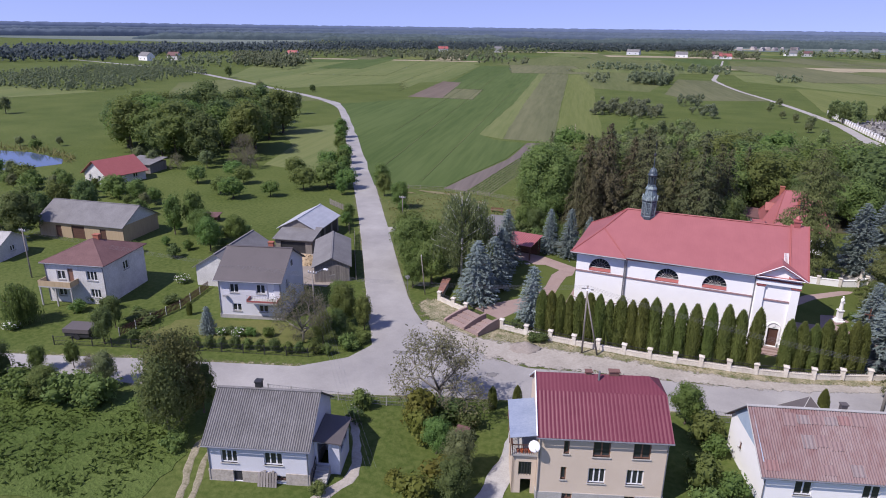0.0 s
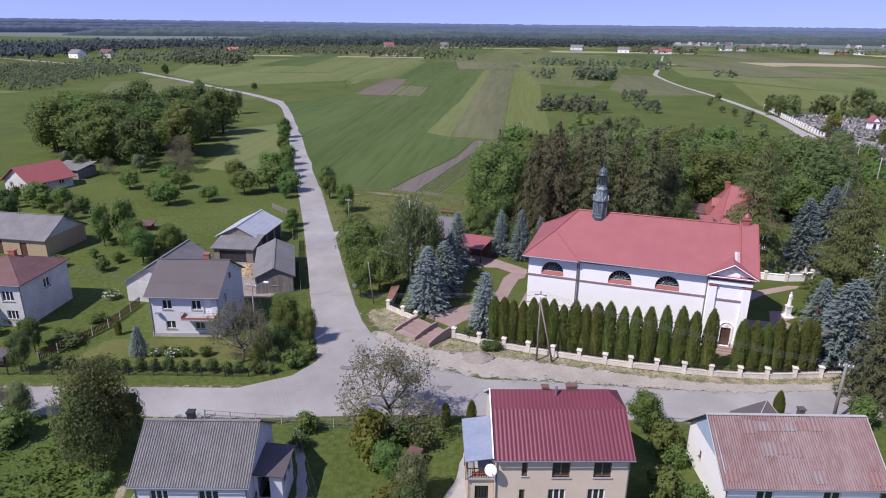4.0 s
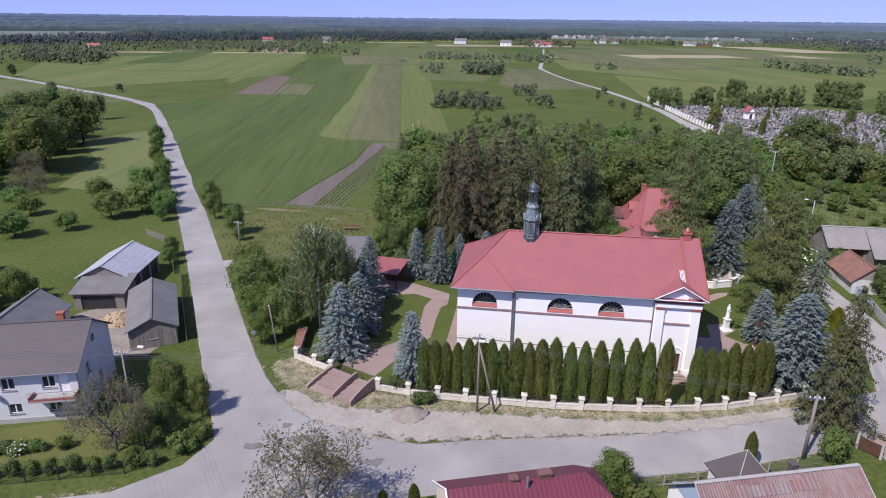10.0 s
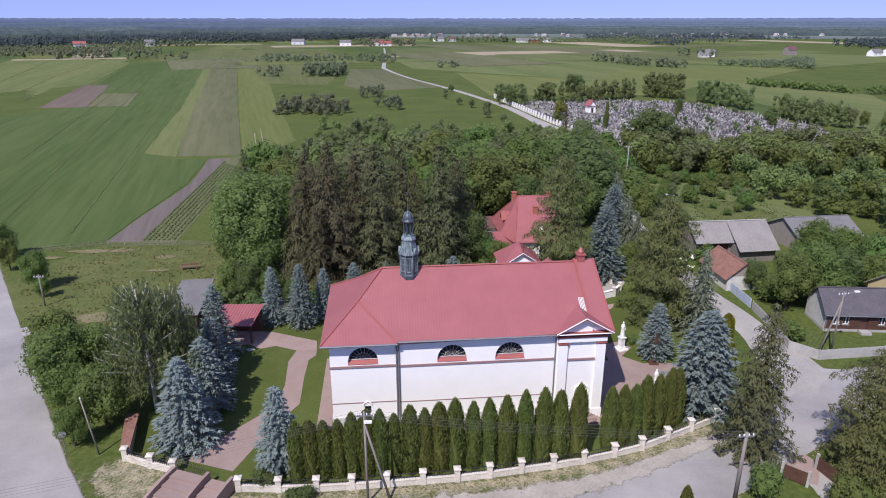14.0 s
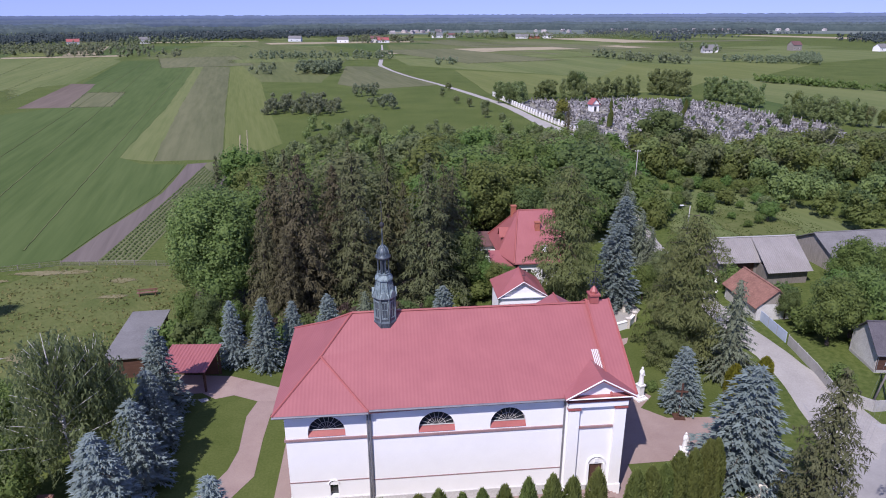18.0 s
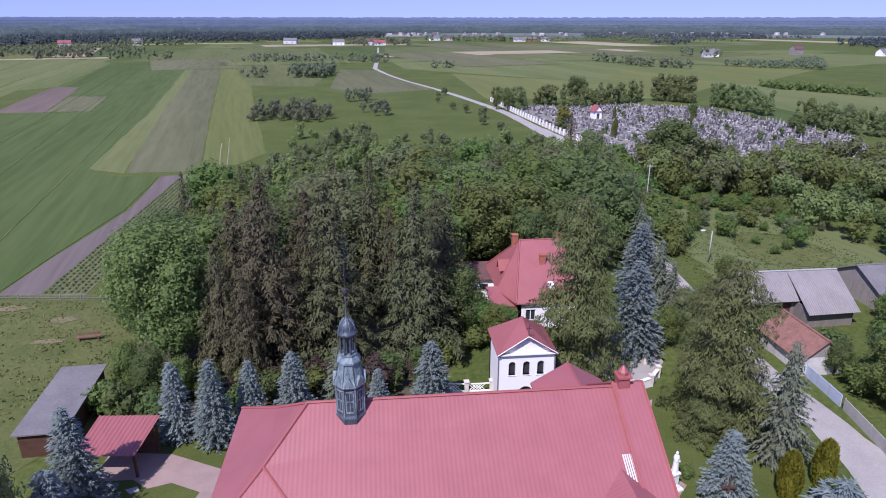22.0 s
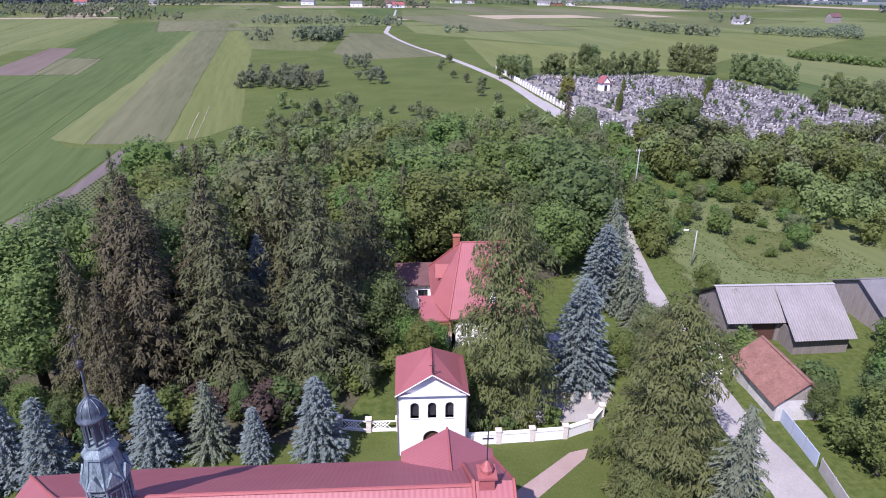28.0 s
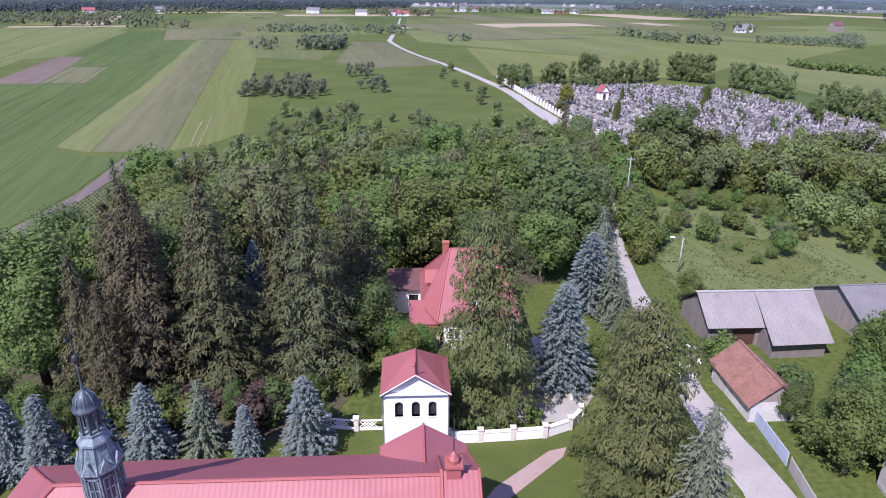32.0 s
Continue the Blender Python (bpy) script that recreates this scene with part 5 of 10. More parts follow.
# The three dark panels paint the shade within the open bays.
bn = house("barn", "timber barn with galvanised sheet roof and open bays", "barn", -44.9, 8.6, 100, 9.4, 6.8, 2.9, 4.6, M_WOOD, M_GALV, [], [("f", 1.8, 0.0, 2.4, 2.5, M_DARK), ("f", 4.8, 0.0, 2.4, 2.5, M_DARK), ("f", 7.8, 0.0, 2.2, 2.5, M_DARK)], gutters=False, over=0.35)
# Open front: one wide dark panel imitates the shade underneath.
house("lean_to", "low timber lean-to with grey felt roof", "shed", -49.6, 3.6, 13, 6.2, 4.2, 2.3, 3.2, M_WOOD, M_FELT, [], [("f", 3.0, 0.0, 4.2, 1.9, M_DARK)], kind_="shed", gutters=False)
gs = house("shed", "grey timber shed with felt roof beside the road", "shed", -32.0, -2.6, 121, 12.4, 5.0, 2.5, 3.7, M_WOOD, M_FELT, [("l", 2.5, 1.1, 0.7, 0.6, 1, M_BROWNF)], [], gutters=False, over=0.35)
for k in range(26):
    m_ = face_matrix("l", 12.4, 5.0)
    part("board", MB().box(0.03 + 0.19 * k, -0.035, 0.05, 0.19 + 0.19 * k, -0.004, 2.5, m_), M_WOOD, gs)
for k in range(60):
    m_ = face_matrix("f", 12.4, 5.0)
    part("board", MB().box(0.03 + 0.205 * k, -0.035, 0.05, 0.2 + 0.205 * k, -0.004, 2.45, m_), M_WOOD, gs)
solid("yard_paving", patch([(-42, -7.5), (-34, -6.0), (-33.6, -3), (-40.5, 7.5), (-44, 7.5), (-48.5, 3), (-46, -2)], 0.03, 0.15, 1.0, 2), M_YARD, "trodden grey-brown farmyard between sheds", "yard", "structure")
lg = thing("log_pile", "heap of split pale firewood logs in the yard", "firewood", pose(-42.4, 1.4, 0))
for k in range(150):
    a, rr_ = R.uniform(0, 6.28), 1.9 * math.sqrt(R.random())
    z = max(0.06, 1.35 * (1 - (rr_ / 2.0) ** 1.6) * R.uniform(0.75, 1.0))
    b = R.uniform(0, 6.28)
    ex = Vector((math.cos(b), math.sin(b), R.uniform(-0.35, 0.35))) * 0.22
    c = Vector((rr_ * math.cos(a), rr_ * math.sin(a), z))
    part("log", MB().tube(c - ex, c + ex, 0.1, 0.09, 6), M_TAN, lg)
part("heap_core", MB().lathe(0, 0, [(2.0, 0), (1.6, 0.5), (0.9, 1.0), (0.2, 1.2)], 12), M_TAN, lg)

# Houses further along the road.
h5 = house("house", "two-storey white house with brown hipped roof and balcony", "house", -64.4, -25.1, 14.5, 8.4, 8.8, 5.6, 7.55, M_OLDW, M_BROWNROOF,
    [("f", 6.6, 3.3, 1.5, 1.3, 3), ("f", 6.8, 0.9, 1.4, 1.2, 3), ("f", 2.2, 3.2, 1.2, 1.2, 2), ("f", 2.0, 0.9, 1.2, 1.2, 2), ("r", 4.6, 3.4, 1.2, 1.2, 2)], [("f", 3.6, 2.9, 0.8, 1.9, M_BROWNF)], kind_="hip", over=0.4, chim=[(4.4, 5.0, 0.8, 0.55, 7.9, M_BRICK)])
part("balcony_floor", MB().box(0.0, -1.6, 2.6, 4.6, -0.01, 2.78), M_CONC, h5)
part("balcony_rail", MB().box(0.0, -1.6, 2.78, 4.6, -1.54, 3.5).box(0.0, -1.6, 2.78, 0.06, 0, 3.5).box(4.54, -1.6, 2.78, 4.6, 0, 3.5), M_TAN, h5)
for u in (0.1, 2.3, 4.5):
    part("balcony_post", MB().box(u - 0.08, -1.56, 0, u + 0.08, -1.4, 2.6), M_CONC, h5)
house("barn", "long barn with dark felt roof and yellowish board front", "barn", -92.0, -6.2, 9, 17.0, 9.0, 2.9, 5.4, M_TAN, M_FELT, [], [("f", 4, 0, 1.2, 2.1, M_DARKWOOD), ("f", 8, 0, 2.6, 2.3, M_DARKWOOD), ("f", 13, 0, 1.2, 2.1, M_DARKWOOD)], gable_mat=M_OLDW, gutters=False)
house("house", "white house with bright red sheet roof near a pond", "house", -120.5, 26.0, -8, 9.0, 9.6, 2.4, 2.45, M_OLDW, M_REDP, [("f", 2.5, 0.9, 1.2, 1.1, 2), ("f", 6.0, 0.9, 1.2, 1.1, 2), ("r", 3, 0.9, 1.2, 1.1, 2), ("r", 7, 0.9, 1.2, 1.1, 2)], kind_="none", gutters=False)
rh = thing("gable_roof", "bright red sheet gable roof", "roof", pose(-120.5, 26.0, 2.4, 0, 0, -8))
part("slope", MB().slab([(-0.6, -0.6, -0.3), (4.5, -0.6, 3.0), (4.5, 10.2, 3.0), (-0.6, 10.2, -0.3)], (0, 0, -0.12)), M_REDP, rh)
part("slope", MB().slab([(4.5, -0.6, 3.0), (9.6, -0.6, -0.3), (9.6, 10.2, -0.3), (4.5, 10.2, 3.0)], (0, 0, -0.12)), M_REDP, rh)
part("gable", MB().slab([(0, 0.02, 0), (9, 0.02, 0), (4.5, 0.02, 2.8)], (0, 0.25, 0)), M_OLDW, rh)
part("gable", MB().slab([(9, 9.58, 0), (0, 9.58, 0), (4.5, 9.58, 2.8)], (0, -0.25, 0)), M_OLDW, rh)
house("shed", "white shed with pale grey roof beside the lawn", "shed", -92.5, -20.6, 16, 8.2, 6.0, 2.4, 4.0, M_OLDW, M_CONC, [("r", 3, 1.0, 1.0, 0.9, 2)], [], gutters=False)
house("shed", "low outbuilding with grey sheet roof behind the red roof", "shed", -121.0, 37.5, 10, 7.5, 6.5, 2.2, 3.0, M_WOOD, M_FELT, kind_="shed", gutters=False)
house("shed", "tiny brown garden shed in the meadow", "shed", -72.5, 12.0, 20, 2.6, 1.8, 1.0, 1.3, M_DARKWOOD, M_BROWNROOF, kind_="shed", gutters=False)

# Belfry.
bf = thing("belfry", "white gate belfry with red hipped roof and arched openings", "belfry")
BX0, BX1, BY0, BY1, BH = 19.95, 25.15, 23.5, 28.4, 5.85
bw = MB()
xs = (21.2, 22.55, 23.9)
wall_panel(bw, (BX0, BY0), (BX1, BY0), 0, BH, 0.5, [(x - BX0 - 0.33, x - BX0 + 0.33, 3.6, 5.0) for x in xs] + [(1.9, 3.3, 0, 2.35)])
for x in xs:
    arch_fill(bw, x, BY0, BY0 + 0.5, 4.67, 0.33, 0.33, 5.0, 8)
arch_fill(bw, 22.55, BY0, BY0 + 0.5, 1.65, 0.7, 0.7, 2.35, 10)
wall_panel(bw, (BX1, BY0 + 0.5), (BX1, BY1), 0, BH, 0.5)
wall_panel(bw, (BX1, BY1), (BX0, BY1), 0, BH, 0.5)
wall_panel(bw, (BX0, BY1), (BX0, BY0 + 0.5), 0, BH, 0.5)
part("wall", bw, M_WHITE, bf)
for x in xs:
    # A flat dark panel closes each arched opening.
    part("opening_shutter", MB().box(x - 0.33, BY0 + 0.3, 3.6, x + 0.33, BY0 + 0.35, 4.95), M_DARK, bf)
    part("sill", MB().box(x - 0.42, BY0 - 0.06, 3.53, x + 0.42, BY0 + 0.3, 3.6), M_WHITE, bf)
part("door", MB().box(21.85, BY0 + 0.3, 0, 23.25, BY0 + 0.36, 2.3), M_DARKWOOD, bf, "dark arched door")
part("pediment", MB().slab([(BX0, BY0 + 0.02, BH + 0.06), (BX1, BY0 + 0.02, BH + 0.06), (22.55, BY0 + 0.02, BH + 1.7)], (0, 0.3, 0)), M_WHITE, bf)
part("cornice", MB().box(BX0 - 0.16, BY0 - 0.3, BH - 0.06, BX1 + 0.16, BY0 - 0.002, BH + 0.05).box(BX0 - 0.16, BY0, BH - 0.06, BX0 - 0.002, BY1, BH + 0.05).box(BX1 + 0.002, BY0, BH - 0.06, BX1 + 0.16, BY1, BH + 0.05), M_WHITE, bf)
z0, zt = BH + 0.02, BH + 2.45
apx = (22.55, 26.2, zt)
br = []
br.append([(BX0 - 0.22, BY0 - 0.4, z0), (22.55, BY0 - 0.4, z0 + 1.85), apx, (BX0 - 0.22, BY1 + 0.35, z0)])
br.append([(22.55, BY0 - 0.4, z0 + 1.85), (BX1 + 0.22, BY0 - 0.4, z0), (BX1 + 0.22, BY1 + 0.35, z0), apx])
br.append([(BX1 + 0.22, BY1 + 0.35, z0), (BX0 - 0.22, BY1 + 0.35, z0), apx])
for poly in br:
    part("roof_slope", MB().slab(poly, (0, 0, -0.1)), M_REDY, bf)
bt = MB()
for a, b in (((BX0 - 0.22, BY0 - 0.42, z0 + 0.03), (22.55, BY0 - 0.42, z0 + 1.88)), ((22.55, BY0 - 0.42, z0 + 1.88), (BX1 + 0.22, BY0 - 0.42, z0 + 0.03))):
    bt.tube(a, b, 0.045)
part("pediment_trim", bt, M_WHITE, bf)
part("ridge_cap", MB().tube((22.55, BY0 - 0.4, z0 + 1.9), apx, 0.07), M_REDP, bf)
part("cross", MB().tube((22.55, BY0 - 0.3, z0 + 1.9), (22.55, BY0 - 0.3, z0 + 3.0), 0.03).tube((22.3, BY0 - 0.3, z0 + 2.65), (22.8, BY0 - 0.3, z0 + 2.65), 0.03), M_DARK, bf)
part("downpipe", MB().tube((BX0 - 0.06, BY0 - 0.06, 0), (BX0 - 0.06, BY0 - 0.06, BH), 0.05).tube((BX1 + 0.06, BY0 - 0.06, 0), (BX1 + 0.06, BY0 - 0.06, BH), 0.05), M_ZINC, bf)

# Rectory.
rc = thing("rectory", "large white rectory with steep red hipped roof and veranda", "house")
rw = MB()
wall_panel(rw, (25.3, 39.7), (33.5, 39.7), 0, 3.6, 0.35, [(0.9, 2.1, 1.1, 2.5), (3.6, 4.8, 1.1, 2.5), (6.2, 7.4, 1.1, 2.5)])
wall_panel(rw, (33.5, 39.7), (33.5, 51.5), 0, 3.6, 0.35)
wall_panel(rw, (33.5, 51.5), (23.8, 51.5), 0, 3.6, 0.35)
wall_panel(rw, (23.8, 51.5), (23.8, 43.4), 0, 3.6, 0.35)
wall_panel(rw, (23.8, 43.4), (25.3, 43.4), 0, 3.6, 0.35)
wall_panel(rw, (25.3, 43.4), (25.3, 39.7), 0, 3.6, 0.35)
part("wall", rw, M_WHITE, rc)
for u in (26.8, 29.5, 32.1):
    add_window(rc, Matrix.Translation((0, 39.7, 0)), u, 1.1, 1.2, 1.4, M_FRAME, 2)
rr1 = []
P1, P2 = (26.6, 46.2, 9.0), (31.6, 46.2, 9.0)
rr1.append(([(24.9, 39.2, 3.55), (33.9, 39.2, 3.55), P2, P1]))
rr1.append(([(33.9, 39.2, 3.55), (33.9, 52.0, 3.55), P2]))
rr1.append(([(33.9, 52.0, 3.55), (23.3, 52.0, 3.55), P1, P2]))
rr1.append(([(23.3, 52.0, 3.55), (23.3, 43.2, 3.75), (24.9, 39.2, 3.55), P1]))
for (poly,) in [(q,) for q in rr1]:
    part("roof_slope", MB().slab(poly, dn), M_RED, rc)
rcap = MB()
for a, b in ((P1, P2), (P1, (24.9, 39.2, 3.6)), (P2, (33.9, 39.2, 3.6)), (P1, (23.3, 52, 3.6)), (P2, (33.9, 52, 3.6))):
    rcap.tube(a, b, 0.1, n=6)
part("ridge_cap", rcap, M_REDP, rc)
for x, y, zb_, zt_ in ((26.2, 47.3, 7.0, 9.3), (28.9, 43.6, 6.0, 7.9), (31.8, 47.3, 7.0, 9.2)):
    part("chimney", MB().box(x - 0.35, y - 0.3, zb_, x + 0.35, y + 0.3, zt_).box(x - 0.42, y - 0.37, zt_, x + 0.42, y + 0.37, zt_ + 0.12), M_BRICK, rc)
dmr = part("dormer", MB().slab([(24.0, 45.0, 5.6), (24.0, 46.2, 5.6), (24.0, 45.6, 6.6)], (0.15, 0, 0)), M_FRAME, rc, "small white triangular dormer")
part("dormer_roof", MB().slab([(23.8, 44.8, 5.5), (23.8, 45.6, 6.75), (25.6, 45.6, 6.75), (25.0, 44.8, 5.5)], (0, 0, -0.06)).slab([(23.8, 45.6, 6.75), (23.8, 46.4, 5.5), (25.0, 46.4, 5.5), (25.6, 45.6, 6.75)], (0, 0, -0.06)), M_REDP, dmr)
part("skylight", MB().slab([(29.1, 40.5, 4.62), (29.8, 40.5, 4.62), (29.8, 41.4, 5.32), (29.1, 41.4, 5.32)], (0, 0.03, -0.05)), M_FRAME, rc)
part("veranda_roof", MB().slab([(22.0, 39.9, 3.0), (25.2, 39.9, 3.0), (25.2, 43.6, 4.0), (22.0, 43.6, 4.0)], dn), M_RED, rc)
vl = MB()
for k in range(-6, 17):
    a0, b0 = 22.1 + 0.2 * k, 0.0
    for s in (1, -1):
        p_, q_ = (a0, 0.9), (a0 + s * 1.7, 2.6)
        xa, xb = sorted((p_[0], q_[0]))
        lo, hi = max(xa, 22.15), min(xb, 25.1)
        if hi > lo + 0.1:
            f = lambda x: 0.9 + (x - p_[0]) * s
            vl.tube((lo, 40.05, f(lo)), (hi, 40.05, f(hi)), 0.022, n=4)
vl.box(22.1, 40.0, 0.85, 25.15, 40.1, 0.95).box(22.1, 40.0, 2.6, 25.15, 40.1, 2.7)
for u in (22.12, 23.6, 25.1):
    vl.box(u - 0.06, 39.98, 0, u + 0.06, 40.1, 2.9)
part("veranda_lattice", vl, shade("honey_wood", (0.35, 0.16, 0.07), (0.45, 0.22, 0.10), 0.7, 2, 9, 0.2), rc, "honey-brown wooden lattice")
part("veranda_base", MB().box(22.05, 40.0, 0, 25.28, 43.3, 0.85), M_WHITE, rc)
lw = MB()
wall_panel(lw, (19.8, 48.2), (23.8, 48.2), 0, 3.1, 0.3, [(2.2, 3.3, 1.6, 2.4)])
wall_panel(lw, (23.8, 52.5), (19.8, 52.5), 0, 3.1, 0.3)
wall_panel(lw, (19.8, 52.2), (19.8, 48.5), 0, 3.1, 0.3)
part("wing_wall", lw, M_WHITE, rc)
add_window(rc, Matrix.Translation((0, 48.2, 0)), 22.55, 1.6, 1.1, 0.8, M_DARK, 3)
part("wing_roof", MB().slab([(19.4, 47.8, 3.2), (24.0, 47.8, 3.2), (24.0, 52.8, 3.8), (19.4, 52.8, 3.8)], (0, 0, -0.15)), M_BROWNROOF, rc, "low dull red wing roof")

# Farm buildings east of the lane.
b2 = thing("barn", "long grey-roofed timber barn beside a vegetable plot", "barn")
bw2 = MB()
wall_panel(bw2, (54.2, 39.5), (59.8, 39.5), 0, 2.5, 0.2, [(2.6, 5.2, 0, 2.3)])
wall_panel(bw2, (59.8, 39.5), (59.8, 36.9), 0, 2.3, 0.2)
wall_panel(bw2, (59.8, 36.7), (65.7, 36.9), 0, 2.05, 0.2)
wall_panel(bw2, (65.7, 37.1), (66.6, 46.6), 0, 2.05, 0.2)
wall_panel(bw2, (66.6, 46.6), (54.2, 46.6), 0, 2.1, 0.2)
wall_panel(bw2, (54.2, 46.4), (54.2, 39.7), 0, 2.4, 0.2)
bw2.slab([(54.22, 39.6, 2.4), (54.22, 46.5, 2.1), (54.22, 42.8, 4.7)], (0.1, 0, 0))
bw2.slab([(65.75, 37.2, 2.05), (66.5, 46.5, 2.05), (66.15, 42.8, 4.7)], (0.1, 0, 0))
part("wall", bw2, M_WOOD, b2)
part("barn_door", MB().box(56.8, 39.65, 0, 59.4, 39.72, 2.3), M_DARKWOOD, b2)
part("roof", ribbed((53.7, 38.8, 2.5), (60.3, 38.8, 2.5), (60.3, 42.8, 4.9), (53.8, 42.8, 4.9), 0.28, 0.028), M_GREYCORR, b2)
part("roof", ribbed((59.3, 35.9, 2.0), (66.0, 36.2, 2.0), (67.0, 42.85, 4.93), (60.3, 42.85, 4.93), 0.28, 0.028), M_GREYCORR, b2)
part("roof", ribbed((67.2, 47.2, 2.1), (53.7, 47.2, 2.1), (53.8, 42.8, 4.9), (67.0, 42.8, 4.9), 0.28, 0.028), M_FELT, b2)
part("ridge_cap", MB().slab([(53.7, 42.65, 4.97), (67.05, 42.65, 4.99), (67.05, 43.0, 4.99), (53.7, 43.0, 4.97)], (0, 0, -0.06)), M_CONC, b2)
# The dark panel in the open front stands in for indoor shade.
house("barn", "grey-roofed timber farm building with open front", "barn", 71.6, 40.2, 2, 11.0, 8.5, 2.5, 4.6, M_WOOD, M_FELT, [], [("f", 7, 0, 3.4, 2.0, M_DARK)], gutters=False)
s2 = house("shed", "small whitewashed shed with old red clay tile roof", "shed", 56.8, 26.4, 91, 7.2, 4.6, 2.1, 3.95, M_OLDW, M_TILE, [], [], gutters=False, over=0.45, gover=0.3, gable_mat=M_WOOD)
wdh = house("cottage", "dark brown wooden cottage with grey-brown roof and white windows", "house", 57.8, 13.6, -9, 9.8, 4.8, 2.6, 4.7, M_DARKWOOD, M_SLATED,
    [("f", 1.3, 0.9, 0.75, 1.1, 2), ("f", 2.4, 0.9, 0.75, 1.1, 2), ("f", 6.6, 0.9, 0.75, 1.1, 2), ("f", 7.7, 0.9, 0.75, 1.1, 2)], [("f", 4.5, 0.3, 0.95, 2.0, M_DARKWOOD)], over=0.45, gover=0.4, plinth=0.3, pl_mat=M_CONC, gable_mat=M_OLDW)
for k in range(12):
    for xa, xb in ((0, 0.88), (2.85, 4.0), (5.0, 6.15), (8.15, 9.8)):
        part("log", MB().box(xa, -0.03, 0.32 + 0.19 * k, xb, -0.004, 0.48 + 0.19 * k), M_DARKWOOD, wdh)
part("gable_boarding", MB().slab([(-0.006, 0.0, 0.3), (-0.006, 4.8, 0.3), (-0.006, 4.8, 2.6), (-0.006, 2.4, 4.6), (-0.006, 0.0, 2.6)], (-0.04, 0, 0)), M_OLDW, wdh, "whitewashed gable boards")
part("step", MB().box(3.9, -1.0, 0, 5.1, -0.05, 0.3), M_CONC, wdh)
house("house", "yellow plastered house with pale grey roof beside the cottage", "house", 69.0, 14.0, 3, 9.0, 7.0, 3.0, 5.6, shade("yellow_plaster", (0.55, 0.45, 0.24), (0.63, 0.53, 0.30), 0.9, 0.6, 9, 0.2), M_CONC, [("f", 1.6, 1.0, 1.2, 1.2, 2), ("f", 5.6, 1.0, 1.2, 1.2, 2)], over=0.4)

# Small roofs in the churchyard.
gz = thing("gazebo", "open shelter with red sheet roof on posts", "shelter")
part("roof", ribbed((-15.2, 16.8, 2.45), (-10.3, 16.4, 2.45), (-9.5, 20.6, 3.3), (-14.6, 21.0, 3.3), 0.35, 0.03), M_RED, gz)
for x, y, h in ((-14.8, 17.2, 2.45), (-10.6, 16.9, 2.45), (-9.9, 20.2, 3.15), (-14.3, 20.6, 3.15)):
    part("post", MB().box(x - 0.1, y - 0.1, 0, x + 0.1, y + 0.1, h), M_DARKWOOD, gz)
part("back_panel", MB().slab([(-14.2, 20.5, 0), (-10.1, 20.1, 0), (-10.1, 20.1, 2.7), (-14.2, 20.5, 2.7)], (0, 0.08, 0)), M_DARKWOOD, gz)
house("hut", "low dark timber hut with flat grey felt roof under trees", "hut", -21.1, 20.3, 3, 3.5, 10.2, 2.35, 2.75, M_DARKWOOD, M_FELT, kind_="shed", over=0.3, gutters=False)

# ---- trees ----
def np_mesh(name, V, F, mat):
    """A mesh of equal-sided faces from arrays."""
    me = bpy.data.meshes.new(name)
    n, k = F.shape
    me.vertices.add(len(V))
    me.vertices.foreach_set("co", V.astype(np.float32).ravel())
    me.loops.add(n * k)
    me.loops.foreach_set("vertex_index", F.astype(np.int32).ravel())
    me.polygons.add(n)
    me.polygons.foreach_set("loop_start", np.arange(0, n * k, k, dtype=np.int32))
    me.materials.append(mat)
    me.update(calc_edges=True)
    return me


def unit(a):
    return a / np.maximum(np.linalg.norm(a, axis=-1, keepdims=True), 1e-9)


def cards(C, U, V):
    """Leaf or spray blades: pointed three-sided pieces, centre C, half length U, half width V."""
    P = np.stack([C - 0.8 * U - V, C - 0.8 * U + V, C + 1.1 * U], 1).reshape(-1, 3)
    return P, np.arange(len(P)).reshape(-1, 3)


def halved(F):
    """Four-sided faces as pairs of triangles."""
    return np.concatenate([F[:, [0, 1, 2]], F[:, [0, 2, 3]]])


def leaf_cloud(rg, pts, out, size, spread=0.52):
    """Blades at pts facing about outwards."""
    n = len(pts)
    nrm = unit(out + rg.normal(0, spread, (n, 3)) + np.array([0, 0, 0.25]))
    u = unit(np.cross(nrm, rg.normal(0, 1, (n, 3))))
    v = np.cross(nrm, u)
    s = size * rg.uniform(0.65, 1.35, (n, 1))
    return cards(pts, u * s, v * s * 0.8)


def limbs(mb, top, ends, r0):
    for e in ends:
        mid = (np.array(top) * 0.45 + np.array(e) * 0.55) + np.array([0, 0, -0.05 * np.linalg.norm(np.array(e) - np.array(top))])
        mb.tube(top, mid, r0, r0 * 0.6, 5)
        mb.tube(mid, e, r0 * 0.6, r0 * 0.2, 5)


